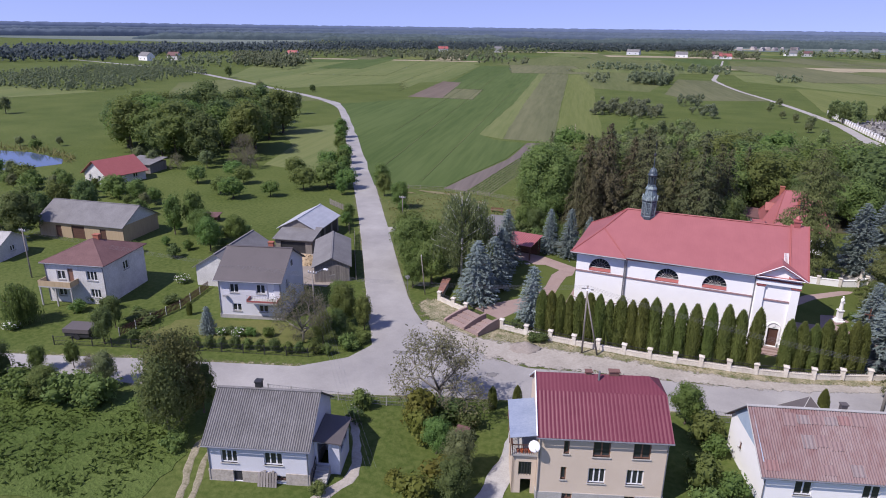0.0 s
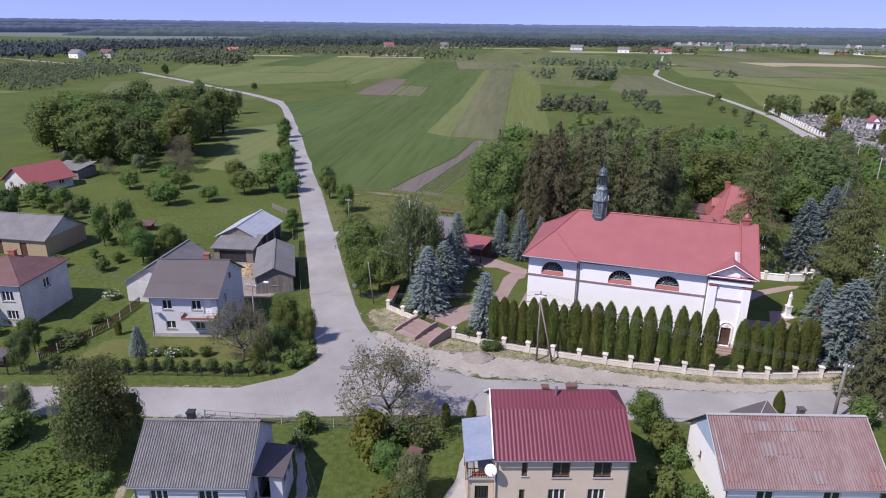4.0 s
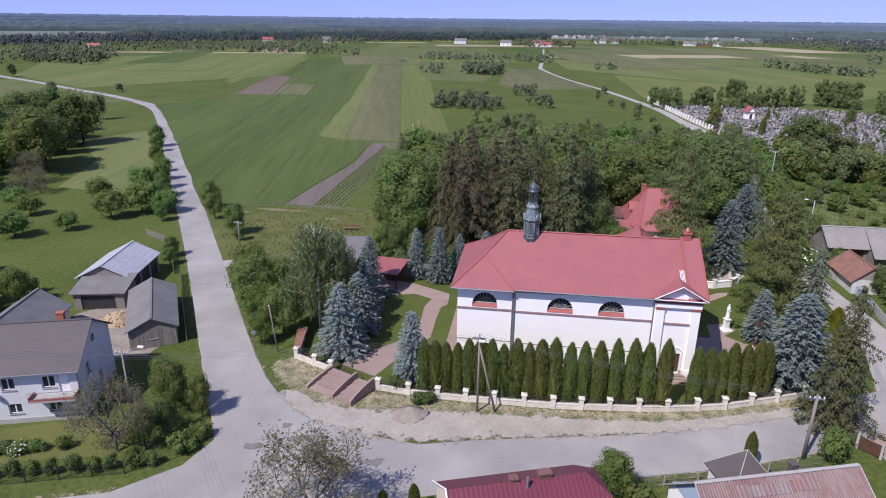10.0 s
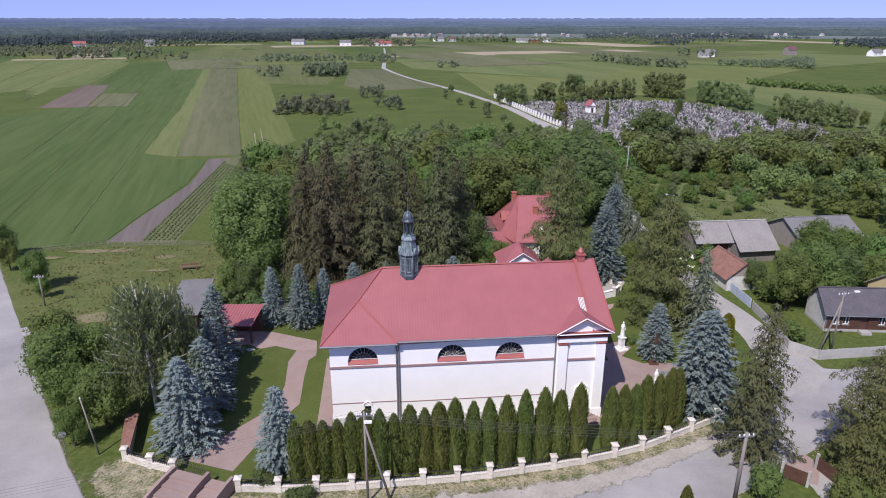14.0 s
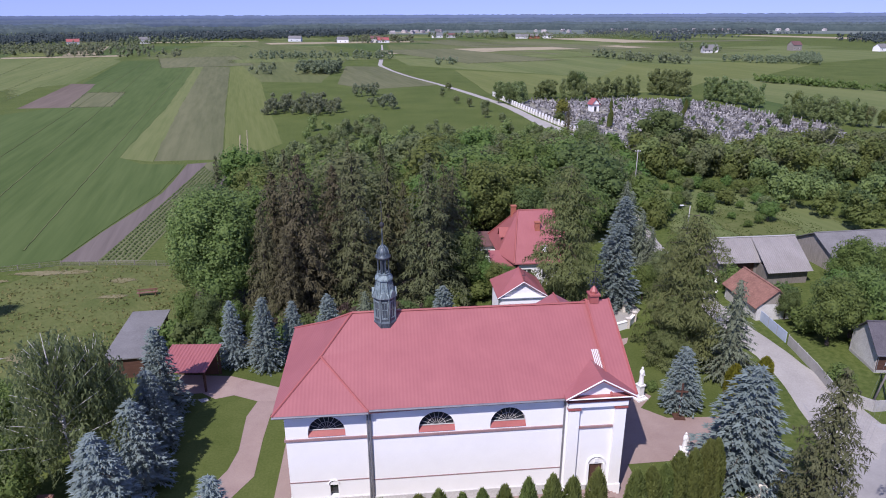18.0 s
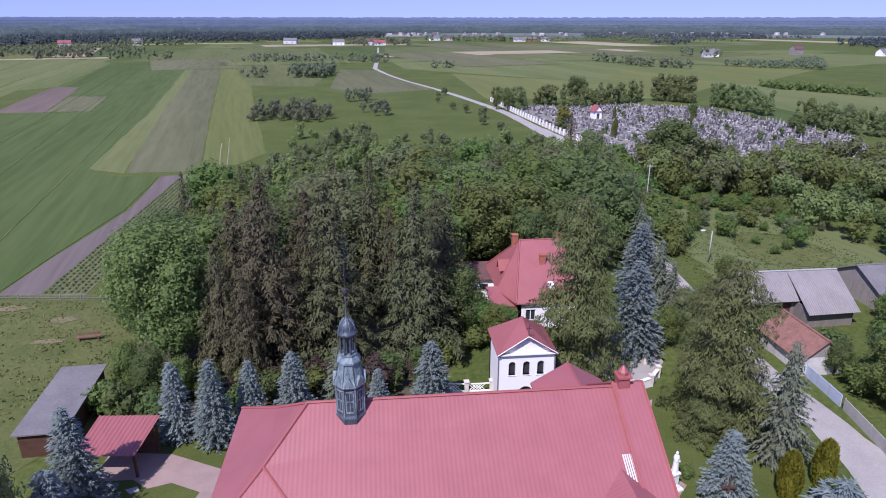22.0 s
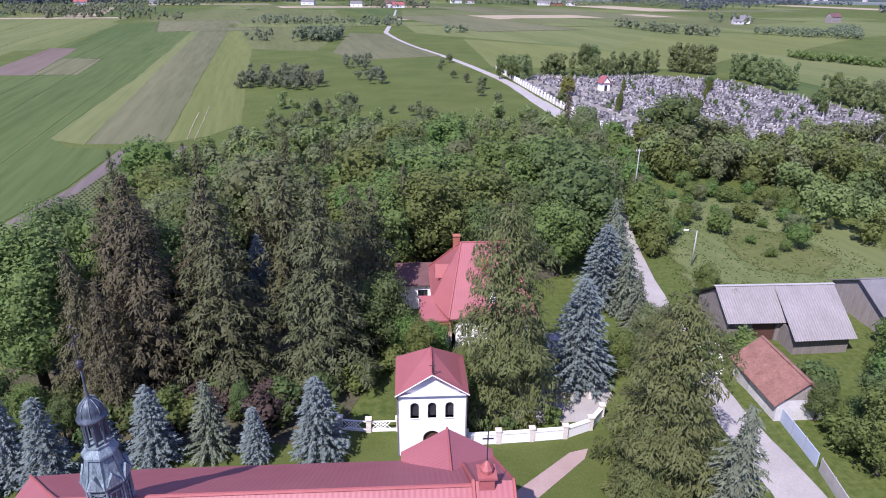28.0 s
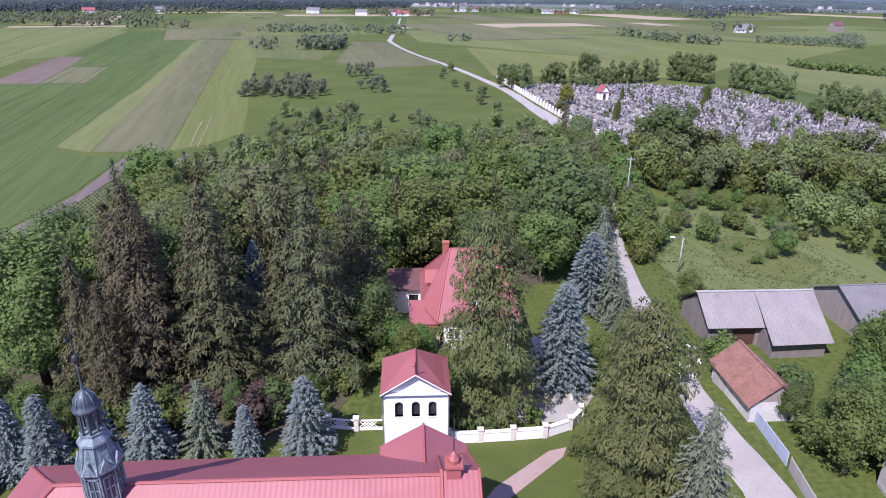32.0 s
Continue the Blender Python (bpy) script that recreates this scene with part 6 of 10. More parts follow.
def cube_ball(rg, c, r, n=3, squat=1.0):
    """A lumpy ball of four-sided faces."""
    vs, fs = [], []
    for ax in range(3):
        for sg in (-1, 1):
            b = len(vs)
            for i in range(n + 1):
                for j in range(n + 1):
                    p = [0.0, 0.0, 0.0]
                    p[ax], p[(ax + 1) % 3], p[(ax + 2) % 3] = sg, 2 * i / n - 1, 2 * j / n - 1
                    vs.append(p)
            for i in range(n):
                for j in range(n):
                    k = b + i * (n + 1) + j
                    fs.append((k, k + n + 1, k + n + 2, k + 1) if sg > 0 else (k, k + 1, k + n + 2, k + n + 1))
    d = unit(np.array(vs))
    lump = 1 + 0.14 * np.sin(4 * d[:, :1] + c[0]) * np.cos(5 * d[:, 1:2] + c[1]) + 0.08 * np.sin(9 * d[:, 2:3] + c[2])
    return np.array(c) + d * r * lump * np.array([1, 1, squat]), halved(np.array(fs))


def broadleaf(seed, h, r, n, mat, size=0.24, base=0.18, bark=None, squat=1.0, lob=11, core=0.62, fine=2):
    """Trunk, limbs and a lobed crown of blades with gaps. Returns trunk builder and crown mesh."""
    rg = np.random.default_rng(seed)
    tk = MB()
    zc = h * (base + 1) / 2
    tk.tube((0, 0, -0.2), (0.05 * r, 0.02 * r, h * base), 0.028 * h, 0.021 * h, 8)
    tk.tube((0.05 * r, 0.02 * r, h * base), (0, 0, h * 0.72), 0.021 * h, 0.007 * h, 7)
    P, O, ends = [], [], []
    rz = h * (1 - base) / 2
    lobes = []
    for i in range(lob):
        a = 2.4 * i + rg.uniform(-0.4, 0.4)
        t = (i + 0.5) / lob
        z = -0.75 + 1.6 * t
        q = math.sqrt(max(0.05, 1 - min(0.95, abs(z)) ** 2)) * rg.uniform(0.45, 0.72)
        lobes.append((np.array([q * r * math.cos(a), q * r * math.sin(a), zc + z * rz * 0.72]), rg.uniform(0.36, 0.52) * r))
    lobes.append((np.array([0, 0, zc + 0.05 * h]), 0.62 * r))
    lobes.append((np.array([0, 0, zc + 0.55 * rz]), 0.45 * r))
    tot = sum(l[1] ** 2 for l in lobes)
    for c, lr_ in lobes:
        k = int(n * lr_**2 / tot)
        d = unit(rg.normal(0, 1, (k, 3)))
        rad = lr_ * (0.70 + 0.42 * rg.uniform(0, 1, (k, 1)) ** 0.6)
        bump_ = 1 + 0.13 * np.sin(5 * d[:, :1] + seed) * np.cos(6 * d[:, 1:2] + c[2])
        p = c + d * rad * bump_ * np.array([1, 1, squat])
        P.append(p)
        O.append(unit(d * 0.8 + unit(p - np.array([0, 0, zc])) * 0.5))
        ends.append(c)
    tk.limbs = MB()
    limbs(tk.limbs, (0, 0, h * max(base, 0.25)), ends[:9], 0.011 * h)
    P, O = np.concatenate(P), np.concatenate(O)
    keep = P[:, 2] > h * base * 0.6
    V, F = leaf_cloud(rg, P[keep], O[keep], size)
    if core:
        for c, lr_ in lobes:
            v2, f2 = cube_ball(rg, c, lr_ * core, fine, squat)
            v2[:, 2] = np.maximum(v2[:, 2], h * base * 0.7)
            F = np.concatenate([F, f2 + len(V)])
            V = np.concatenate([V, v2])
    return tk, np_mesh("crown", V, F, mat)


def conifer(seed, h, r, mat, whorl=0.42, per=10, droop=0.25, puff=0.34, p=0.85, base=0.05, ragged=0.15, width=0.42, hang=0.0, belly=1.0, step=0.42, inner=0.36):
    """A trunk with whorls of branches made of needle sprays."""
    rg = np.random.default_rng(seed)
    tk = MB().tube((0, 0, -0.2), (0, 0, h * 0.55), 0.022 * h + 0.03, 0.012 * h, 7).tube((0, 0, h * 0.55), (0, 0, h * 0.985), 0.012 * h, 0.015, 5)
    tk.limbs = MB()
    C, U, W = [], [], []
    z = h * base + 0.3
    while z < h * 0.985:
        f = (z - h * base) / (h * (1 - base))
        rad = r * (1 - f) ** p * (0.75 + 0.25 * min(1, f * 8)) + 0.06
        rad *= min(1.0, belly + (1 - belly) * f / 0.38)
        rad *= 1 + ragged * 0.7 * math.sin(z * 1.7 + seed) * math.sin(z * 0.6 + 2 * seed)
        nb = max(4, int(per * (0.45 + 0.55 * (1 - f))))
        ph = rg.uniform(0, 6.3)
        for b in range(nb):
            a = ph + 6.2832 * b / nb + rg.uniform(-0.25, 0.25)
            L = rad * rg.uniform(1 - ragged * 1.6, 1 + ragged)
            zb = z + rg.uniform(-0.25 - ragged, 0.25 + ragged) * whorl
            tilt = rg.normal(0, ragged * 0.35)
            L *= 1 + 0.7 * max(0.0, ragged - 0.3) * math.sin(2 * a + 1.3 * z + seed) + 0.5 * max(0.0, ragged - 0.3) * math.sin(3 * a - 0.9 * z)
            d = np.array([math.cos(a), math.sin(a), 0])
            side = np.array([-d[1], d[0], 0])
            if L > 1.0 and b % 2 == 0:
                tk.limbs.tube((0, 0, zb), tuple(d * L * 0.8 + np.array([0, 0, zb - droop * L * 0.5])), 0.035, 0.012, 4)
            k = max(1, int(L / step))
            for j in range(k):
                t = (j + 0.9) / k
                if t < 0.22:
                    continue
                sag = (tilt - droop) * L * t**1.6 + 0.10 * L * max(0, t - 0.75)
                c = d * L * t + np.array([0, 0, zb + sag]) + rg.normal(0, 0.05, 3)
                al = unit(d + np.array([0, 0, -droop * 1.2 * t + rg.uniform(-0.15, 0.2)]) + side * rg.uniform(-0.35, 0.35))
                wv = (0.55 + 0.45 * (1 - abs(t - 0.55))) * width * (0.7 + 0.3 * min(1.0, L))
                lift = np.array([0, 0, rg.uniform(-0.25, 0.25)])
                C.append(c); U.append(al * puff * rg.uniform(0.85, 1.3)); W.append((side + lift) * wv * 0.5)
                if hang:
                    C.append(c + np.array([rg.normal(0, 0.12), rg.normal(0, 0.12), -0.55 * puff])); U.append(unit(np.array([rg.normal(0, 0.25), rg.normal(0, 0.25), -1.0])) * puff * hang * rg.uniform(0.7, 1.4)); W.append(unit(side + rg.normal(0, 0.5, 3) * np.array([1, 1, 0])) * wv * 0.32)
                for s in (-1, 1):
                    al2 = unit(al + side * s * rg.uniform(0.7, 1.1) + np.array([0, 0, -0.25 * droop - 0.1]))
                    C.append(c + side * s * wv * 0.42 + np.array([0, 0, rg.uniform(-0.1, 0.05)])); U.append(al2 * puff * rg.uniform(0.6, 1.0))
                    W.append(unit(np.cross(al2, np.array([0, 0, 1.0])) + np.array([0, 0, s * 0.5])) * wv * 0.3)
        z += whorl * (0.75 + 0.5 * (1 - f)) * rg.uniform(0.85, 1.15)
    V, F = cards(np.array(C), np.array(U), np.array(W))
    m, rings = 11, 16
    cv = []
    for i in range(rings):
        f = i / (rings - 1) * 0.97
        rad = inner * r * (1 - f) ** p * min(1.0, belly + (1 - belly) * f / 0.38) + 0.03
        cv += [(rad * (1 + 0.3 * rg.uniform(-1, 1)) * math.cos(6.2832 * j / m), rad * (1 + 0.3 * rg.uniform(-1, 1)) * math.sin(6.2832 * j / m), h * base + 0.2 + f * h * (1 - base) - droop * rad) for j in range(m)]
    cf = np.array([(i * m + j, i * m + (j + 1) % m, (i + 1) * m + (j + 1) % m, (i + 1) * m + j) for i in range(rings - 1) for j in range(m)])
    F = np.concatenate([F, halved(cf) + len(V)])
    return tk, np_mesh("crown", np.concatenate([V, np.array(cv)]), F, mat)


def tasselled(seed, h, r, mat, whorl=0.5, per=13, droop=0.3, p=0.6, base=0.06, ragged=0.3, size=0.13, dense=9.0, pad=0.34, fringe=0.45, belly=0.7):
    """A conifer of layered boughs: each one a flat pad of fine sprays with a hanging fringe."""
    rg = np.random.default_rng(seed)
    tk = MB().tube((0, 0, -0.2), (0, 0, h * 0.55), 0.02 * h + 0.03, 0.011 * h, 7).tube((0, 0, h * 0.55), (0, 0, h * 0.985), 0.011 * h, 0.015, 5)
    tk.limbs = MB()
    C, U, W = [], [], []
    z = h * base + 0.3
    while z < h * 0.985:
        f = (z - h * base) / (h * (1 - base))
        rad = (r * (1 - f) ** p + 0.08) * min(1.0, belly + (1 - belly) * f / 0.3)
        rad *= 1 + 0.5 * ragged * math.sin(z * 1.3 + seed)
        nb = max(5, int(per * (0.5 + 0.5 * (1 - f))))
        ph = rg.uniform(0, 6.3)
        for b in range(nb):
            a = ph + 6.2832 * b / nb + rg.uniform(-0.25, 0.25)
            L = max(0.15, rad * rg.uniform(1 - ragged, 1 + 0.5 * ragged) * (1 + 0.35 * ragged * math.sin(2 * a + 0.5 * z + seed)))
            zb = z + rg.uniform(-0.4, 0.4) * whorl
            d, side = np.array([math.cos(a), math.sin(a), 0]), np.array([-math.sin(a), math.cos(a), 0])
            if L > 1.2 and b % 2 == 0:
                tk.limbs.tube((0, 0, zb), tuple(d * L * 0.8 + np.array([0, 0, zb - droop * L * 0.45])), 0.035, 0.012, 4)
            n = int(dense * (0.6 + L * (0.7 + 0.3 * L)))
            t = 1 - (1 - 0.15) * rg.uniform(0, 1, n) ** 1.35
            wide = pad * (0.35 + 0.65 * np.sin(np.clip(t, 0, 1) * 2.6)) * (0.5 + 0.5 * min(1.5, L))
            v = rg.uniform(-1, 1, n)
            low = rg.uniform(0, 1, n) ** 1.5
            c = d * (L * t)[:, None] + side * (v * wide)[:, None]
            c[:, 2] += zb - droop * L * t ** 1.7 - 0.25 * wide * np.abs(v) - fringe * low * (0.4 + 0.6 * t) + rg.normal(0, 0.04, n)
            down = unit(d * rg.uniform(0.2, 1.0, (n, 1)) * (1 - low[:, None]) + side * (0.7 * v)[:, None] + np.stack([0 * t, 0 * t, -0.35 - 1.2 * low], 1) + rg.normal(0, 0.3, (n, 3)))
            sz = size * rg.uniform(0.7, 1.35, (n, 1))
            C.append(c)
            U.append(down * sz)
            W.append(unit(np.cross(down, np.array([0, 0, 1.0]) + 0.8 * d + 0.5 * side * v[:, None] + rg.normal(0, 0.22, (n, 3)))) * sz * 0.33)
        z += whorl * (0.7 + 0.5 * (1 - f)) * rg.uniform(0.85, 1.15)
    V, F = cards(np.concatenate(C), np.concatenate(U), np.concatenate(W))
    return tk, np_mesh("crown", V, F, mat)


def twiggy(seed, h, r, mat):
    """A bare tree: branches forking to fine twigs, with a few small leaves."""
    rg = np.random.default_rng(seed)
    tk = MB()
    tk.limbs = MB()
    tips = []

    def grow(p, d, L, rad, level):
        q = p + d * L
        (tk if level == 0 else tk.limbs).tube(tuple(p), tuple(q), rad, rad * 0.62, 6 if level < 2 else 3)
        if level >= 4:
            tips.append(q)
        if level == 5:
            return
        for c_ in range(6 if level < 1 else 3 if level < 3 else 4):
            if level == 0:
                az, up = 1.047 * c_ + rg.uniform(-0.3, 0.3), (0.35, 1.0, 0.55, 1.6, 0.4, 0.9)[c_]
                grow(p + d * L * (0.6 + 0.08 * c_), unit(np.array([math.cos(az), math.sin(az), up])), L * rg.uniform(1.0, 1.25), rad * 0.6, 1)
                continue
            nd = unit(d * 0.8 + rg.normal(0, 0.62, 3) + np.array([0, 0, 0.10]))
            grow(p + d * L * rg.uniform(0.75, 1.0), nd, L * rg.uniform(0.62, 0.82), rad * 0.58, level + 1)

    grow(np.array([0, 0, -0.1]), np.array([0, 0, 1.0]), h * 0.2, 0.014 * h + 0.04, 0)
    T = np.array(tips)
    sc = np.array([r / np.abs(T[:, :2]).max(), r / np.abs(T[:, :2]).max(), h / T[:, 2].max()])
    for b in (tk, tk.limbs):
        b.v = [tuple(np.array(v) * sc) for v in b.v]
    T = np.repeat(T * sc, 4, 0) + rg.normal(0, 0.25, (len(T) * 4, 3))
    V, F = leaf_cloud(rg, T, unit(rg.normal(0, 1, T.shape)), 0.08, 0.6)
    return tk, np_mesh("crown", V, F, mat)


def weeping(seed, h, r, mat):
    """A birch: upright limbs with long hanging strands of leaves."""
    rg = np.random.default_rng(seed)
    tk = MB().tube((0, 0, -0.2), (0.1, 0, h * 0.5), 0.16, 0.11, 7).tube((0.1, 0, h * 0.5), (0, 0.1, h * 0.95), 0.11, 0.02, 6)
    tk.limbs = MB()
    C, U, W = [], [], []
    for i in range(46):
        a, f = 2.4 * i + rg.uniform(-0.4, 0.4), 0.3 + 0.68 * (i / 45)
        L = r * (1.05 - 0.75 * max(0, f - 0.45) / 0.55) * rg.uniform(0.55, 1.05)
        d = np.array([math.cos(a), math.sin(a), 0.0])
        top = d * L + np.array([0, 0, min(h * 0.98, h * f + 0.35 * L)])
        tk.limbs.tube((0, 0, h * f * 0.82), tuple(top), 0.05, 0.012, 4)
        for j in range(24):
            t = rg.uniform(0.35, 1.05)
            p0 = d * L * t + np.array([0, 0, h * f * 0.82 + (top[2] - h * f * 0.82) * t]) + rg.normal(0, 0.28, 3)
            drop = rg.uniform(0.8, 2.6) * (0.5 + 0.5 * (1 - f) + 0.2)
            k = int(drop / 0.24) + 1
            for m in range(k):
                c = p0 + np.array([rg.normal(0, 0.07), rg.normal(0, 0.07), -drop * m / k])
                C.append(c)
                U.append(unit(np.array([rg.normal(0, 0.35), rg.normal(0, 0.35), -1.0])) * rg.uniform(0.14, 0.24))
                W.append(unit(rg.normal(0, 1, 3) * np.array([1, 1, 0.2])) * rg.uniform(0.05, 0.1))
    V, F = cards(np.array(C), np.array(U), np.array(W))
    return tk, np_mesh("crown", V, F, mat)


def thuja_mesh(seed, h, r, mat, n=3200):
    rg = np.random.default_rng(seed)
    f = rg.uniform(0, 1, n) ** 0.85
    prof = np.where(f < 0.35, 0.78 + 0.22 * f / 0.35, 1 - 0.95 * (np.maximum(f - 0.35, 0) / 0.65) ** 3.4) ** 0.85
    a = rg.uniform(0, 6.2832, n)
    rad = r * prof * (0.86 + 0.16 * rg.uniform(0, 1, n)) * (1 + 0.13 * np.sin(3 * a + 5 * f + seed) + 0.07 * np.sin(7 * a + 11 * f))
    Cc = np.stack([rad * np.cos(a), rad * np.sin(a), 0.05 + f * h], 1)
    o = np.stack([np.cos(a), np.sin(a), 0.3 + 0 * a], 1)
    up = unit(np.stack([0.35 * np.cos(a), 0.35 * np.sin(a), 1 + 0 * a], 1) + rg.normal(0, 0.22, (n, 3)))
    sd = unit(np.cross(up, o) + rg.normal(0, 0.5, (n, 3)))
    V, F = cards(Cc, up * rg.uniform(0.11, 0.22, (n, 1)), sd * rg.uniform(0.05, 0.09, (n, 1)))
    k, rings = 10, 9
    cv = []
    for i in range(rings):
        ff = i / (rings - 1)
        pr = (0.78 + 0.22 * ff / 0.35 if ff < 0.35 else max(0.02, 1 - 0.98 * ((ff - 0.35) / 0.65) ** 2.1)) ** 0.85
        cv += [(0.84 * r * pr * math.cos(6.2832 * j / k), 0.84 * r * pr * math.sin(6.2832 * j / k), 0.02 + ff * h * 0.97) for j in range(k)]
    cf = [(i * k + j, i * k + (j + 1) % k, (i + 1) * k + (j + 1) % k, (i + 1) * k + j) for i in range(rings - 1) for j in range(k)]
    V2 = np.concatenate([V, np.array(cv)])
    return np_mesh("crown", V2, np.concatenate([F, halved(np.array(cf)) + len(V)]), mat)


M_TWIG = shade("grey_twig_bark", (0.13, 0.115, 0.095), (0.22, 0.20, 0.17), 0.95, 2.0, 9.0, 0.3)
LIB = {}


def kind_of(key, name, label, category, tk, crown, bark, h, group=""):
    LIB.setdefault(key, []).append((name, label, category, tk.mesh("trunk", bark, True) if tk else None, crown, h, group, tk.limbs.mesh("branching", bark, True) if tk else None))


def plant(key, x, y, h, wide=1.0, label="", var=None, z=0.0):
    """One tree of a kind at its place and height; simpler ones far off."""
    if (y > (62 if key[:6] != "spruce" else 44.5) or x < -66 or x > 80) and key + "_far" in LIB:
        key += "_far"
    name, lab, cat, tkm, crown, h0, group, limbm = LIB[key][R.randrange(len(LIB[key])) if var is None else var]
    s = h / h0
    ob = thing(name, label or lab, cat, Matrix.Translation((x, y, z)) @ Matrix.Rotation(R.uniform(0, 6.28), 4, "Z") @ Matrix.Diagonal((s * wide, s * wide, s, 1)), group)
    if tkm:
        part("trunk", tkm, None, ob)
        if not key.endswith("_far") and key[:4] != "bush":
            tagged(part("branching", limbm, None, ob), "", "", "", "stuff")
    part("crown", crown, None, ob)
    if key == "bushw":
        part("blossom", BLOSSOM, None, ob, "white flower heads")
    return ob


for i in range(3):
    kind_of("blue", "blue_spruce", "dense silver-blue spruce with layered branches", "spruce tree", *conifer(20 + i, 9, 2.3, M_BLUE, 0.27, 21, 0.14, 0.21, 0.62, 0.02, 0.16, 0.30, step=0.34), M_BARK, 9, "blue spruces")
for i in range(3):
    kind_of("spruce", "spruce", "tall dark spruce with drooping branches", "spruce tree", *tasselled(40 + i, 19, 4.0, M_NEEDLE, 0.86, 12, 0.44, 0.66, 0.04, 0.28, 0.21, 14.0, 0.42, 0.50, 0.95), M_BARK, 19, "dark spruces")
for i in range(2):
    kind_of("spruceb", "spruce", "tall brownish spruce with thin drooping branches", "spruce tree", *tasselled(50 + i, 19, 3.8, M_NEEDLEB, 0.86, 12, 0.50, 0.62, 0.04, 0.32, 0.21, 13.0, 0.40, 0.6, 0.95), M_BARK, 19, "dark spruces")
kind_of("sprucel", "spruce", "grey-green spruce with open layered branches", "spruce tree", *conifer(58, 11, 2.6, M_SPRL, 0.38, 14, 0.30, 0.27, 0.75, 0.03, 0.25, 0.28, 1.0, step=0.32), M_BARK, 11)
for k, (mt, sd) in enumerate(((M_NEEDLE, 45), (M_NEEDLEB, 55))):
    kind_of(("spruce_far", "spruceb_far")[k], "spruce", "tall dark spruce with drooping branches", "spruce tree", *tasselled(sd, 19, 3.7, mt, 1.05, 9, 0.45, 0.78, 0.04, 0.3, 0.34, 6.5, 0.5, 0.6, 0.9), M_BARK, 19, "dark spruces")
for i in range(2):
    kind_of("larch", "larch", "large yellow-green larch with drooping sprays", "larch tree", *tasselled(60 + i, 16, 4.4, M_LARCH, 0.85, 13, 0.24, 0.36, 0.07, 0.34, 0.175, 23.0, 0.74, 0.5, 0.65), M_BARK, 16, "larches")
for i in range(3):
    kind_of("leaf", "tree", "broadleaf tree with a full green crown", "tree", *broadleaf(70 + i, 12, 4.2, 6200, M_LEAF, 0.16, 0.07), M_BARK, 12, "broadleaf trees")
for i in range(2):
    kind_of("leafl", "tree", "light green broadleaf tree with a loose crown", "tree", *broadleaf(80 + i, 10, 3.6, 6600, M_LEAFL, 0.14, 0.07), M_BARK, 10, "broadleaf trees")
for i in range(2):
    kind_of("leafd", "tree", "dark green broadleaf tree with a dense crown", "tree", *broadleaf(90 + i, 13, 4.4, 6200, M_LEAFD, 0.16, 0.06), M_BARK, 13, "broadleaf trees")
for i in range(2):
    kind_of("grey", "tree", "grey-green willow-like tree with a loose crown", "tree", *broadleaf(96 + i, 10, 3.8, 6200, M_LEAFG, 0.13, 0.10), M_BARK, 10, "broadleaf trees")
for i in range(2):
    kind_of("leaf_far", "tree", "broadleaf tree with a full green crown", "tree", *broadleaf(70 + i, 12, 4.2, 2700, M_LEAF, 0.217, 0.07, fine=2), M_BARK, 12, "broadleaf trees")
    kind_of("leafd_far", "tree", "dark green broadleaf tree with a dense crown", "tree", *broadleaf(90 + i, 13, 4.4, 2700, M_LEAFD, 0.221, 0.06, fine=2), M_BARK, 13, "broadleaf trees")
    kind_of("leafl_far", "tree", "light green broadleaf tree with a loose crown", "tree", *broadleaf(80 + i, 10, 3.6, 2700, M_LEAFL, 0.186, 0.07, fine=2), M_BARK, 10, "broadleaf trees")
    kind_of("grey_far", "tree", "grey-green willow-like tree with a loose crown", "tree", *broadleaf(96 + i, 10, 3.8, 2700, M_LEAFG, 0.177, 0.10, fine=2), M_BARK, 10, "broadleaf trees")
for i in range(2):
    kind_of("bush", "shrub", "rounded green garden shrub", "shrub", *broadleaf(100 + i, 2.2, 1.4, 680, M_LEAF, 0.12, 0.03, lob=6, fine=2), M_BARK, 2.2, "shrubs")
kind_of("linden", "linden_tree", "tall linden with bright green dense crown to the ground", "tree", *broadleaf(75, 18, 4.1, 24000, M_LINDEN, 0.14, 0.03, lob=26), M_BARK, 18)
kind_of("bushd", "shrub", "dark green dense garden shrub", "shrub", *broadleaf(110, 2.2, 1.4, 680, M_LEAFD, 0.12, 0.03, lob=6, fine=2), M_BARK, 2.2, "shrubs")
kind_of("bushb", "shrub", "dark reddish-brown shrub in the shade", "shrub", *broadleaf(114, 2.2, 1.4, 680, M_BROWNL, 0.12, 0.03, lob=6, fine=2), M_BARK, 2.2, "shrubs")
kind_of("bushl", "shrub", "light green loose garden shrub", "shrub", *broadleaf(111, 2.2, 1.4, 680, M_LEAFL, 0.12, 0.03, lob=6, fine=2), M_BARK, 2.2, "shrubs")
kind_of("olive", "tree", "olive-brown tree with thin young leaves", "tree", *broadleaf(115, 9, 3.2, 10000, M_OLIVE, 0.12, 0.02, core=0.0, lob=18), M_TWIG, 9)
kind_of("willow", "willow_tree", "small weeping willow with light green strands", "tree", *weeping(142, 5, 2.4, M_LEAFL), M_BARK, 5)
kind_of("bushy", "shrub", "yellow-green shrub beside a path", "shrub", *broadleaf(112, 2.4, 1.2, 680, M_LEAFY, 0.12, 0.03, lob=6, fine=2), M_BARK, 2.4, "shrubs")
for i in range(2):
    kind_of("bare", "walnut_tree", "sparse walnut tree with bare twigs and young brown leaves", "tree", *twiggy(120 + i, 8, 4.2, M_LEAFB), M_TWIG, 8)
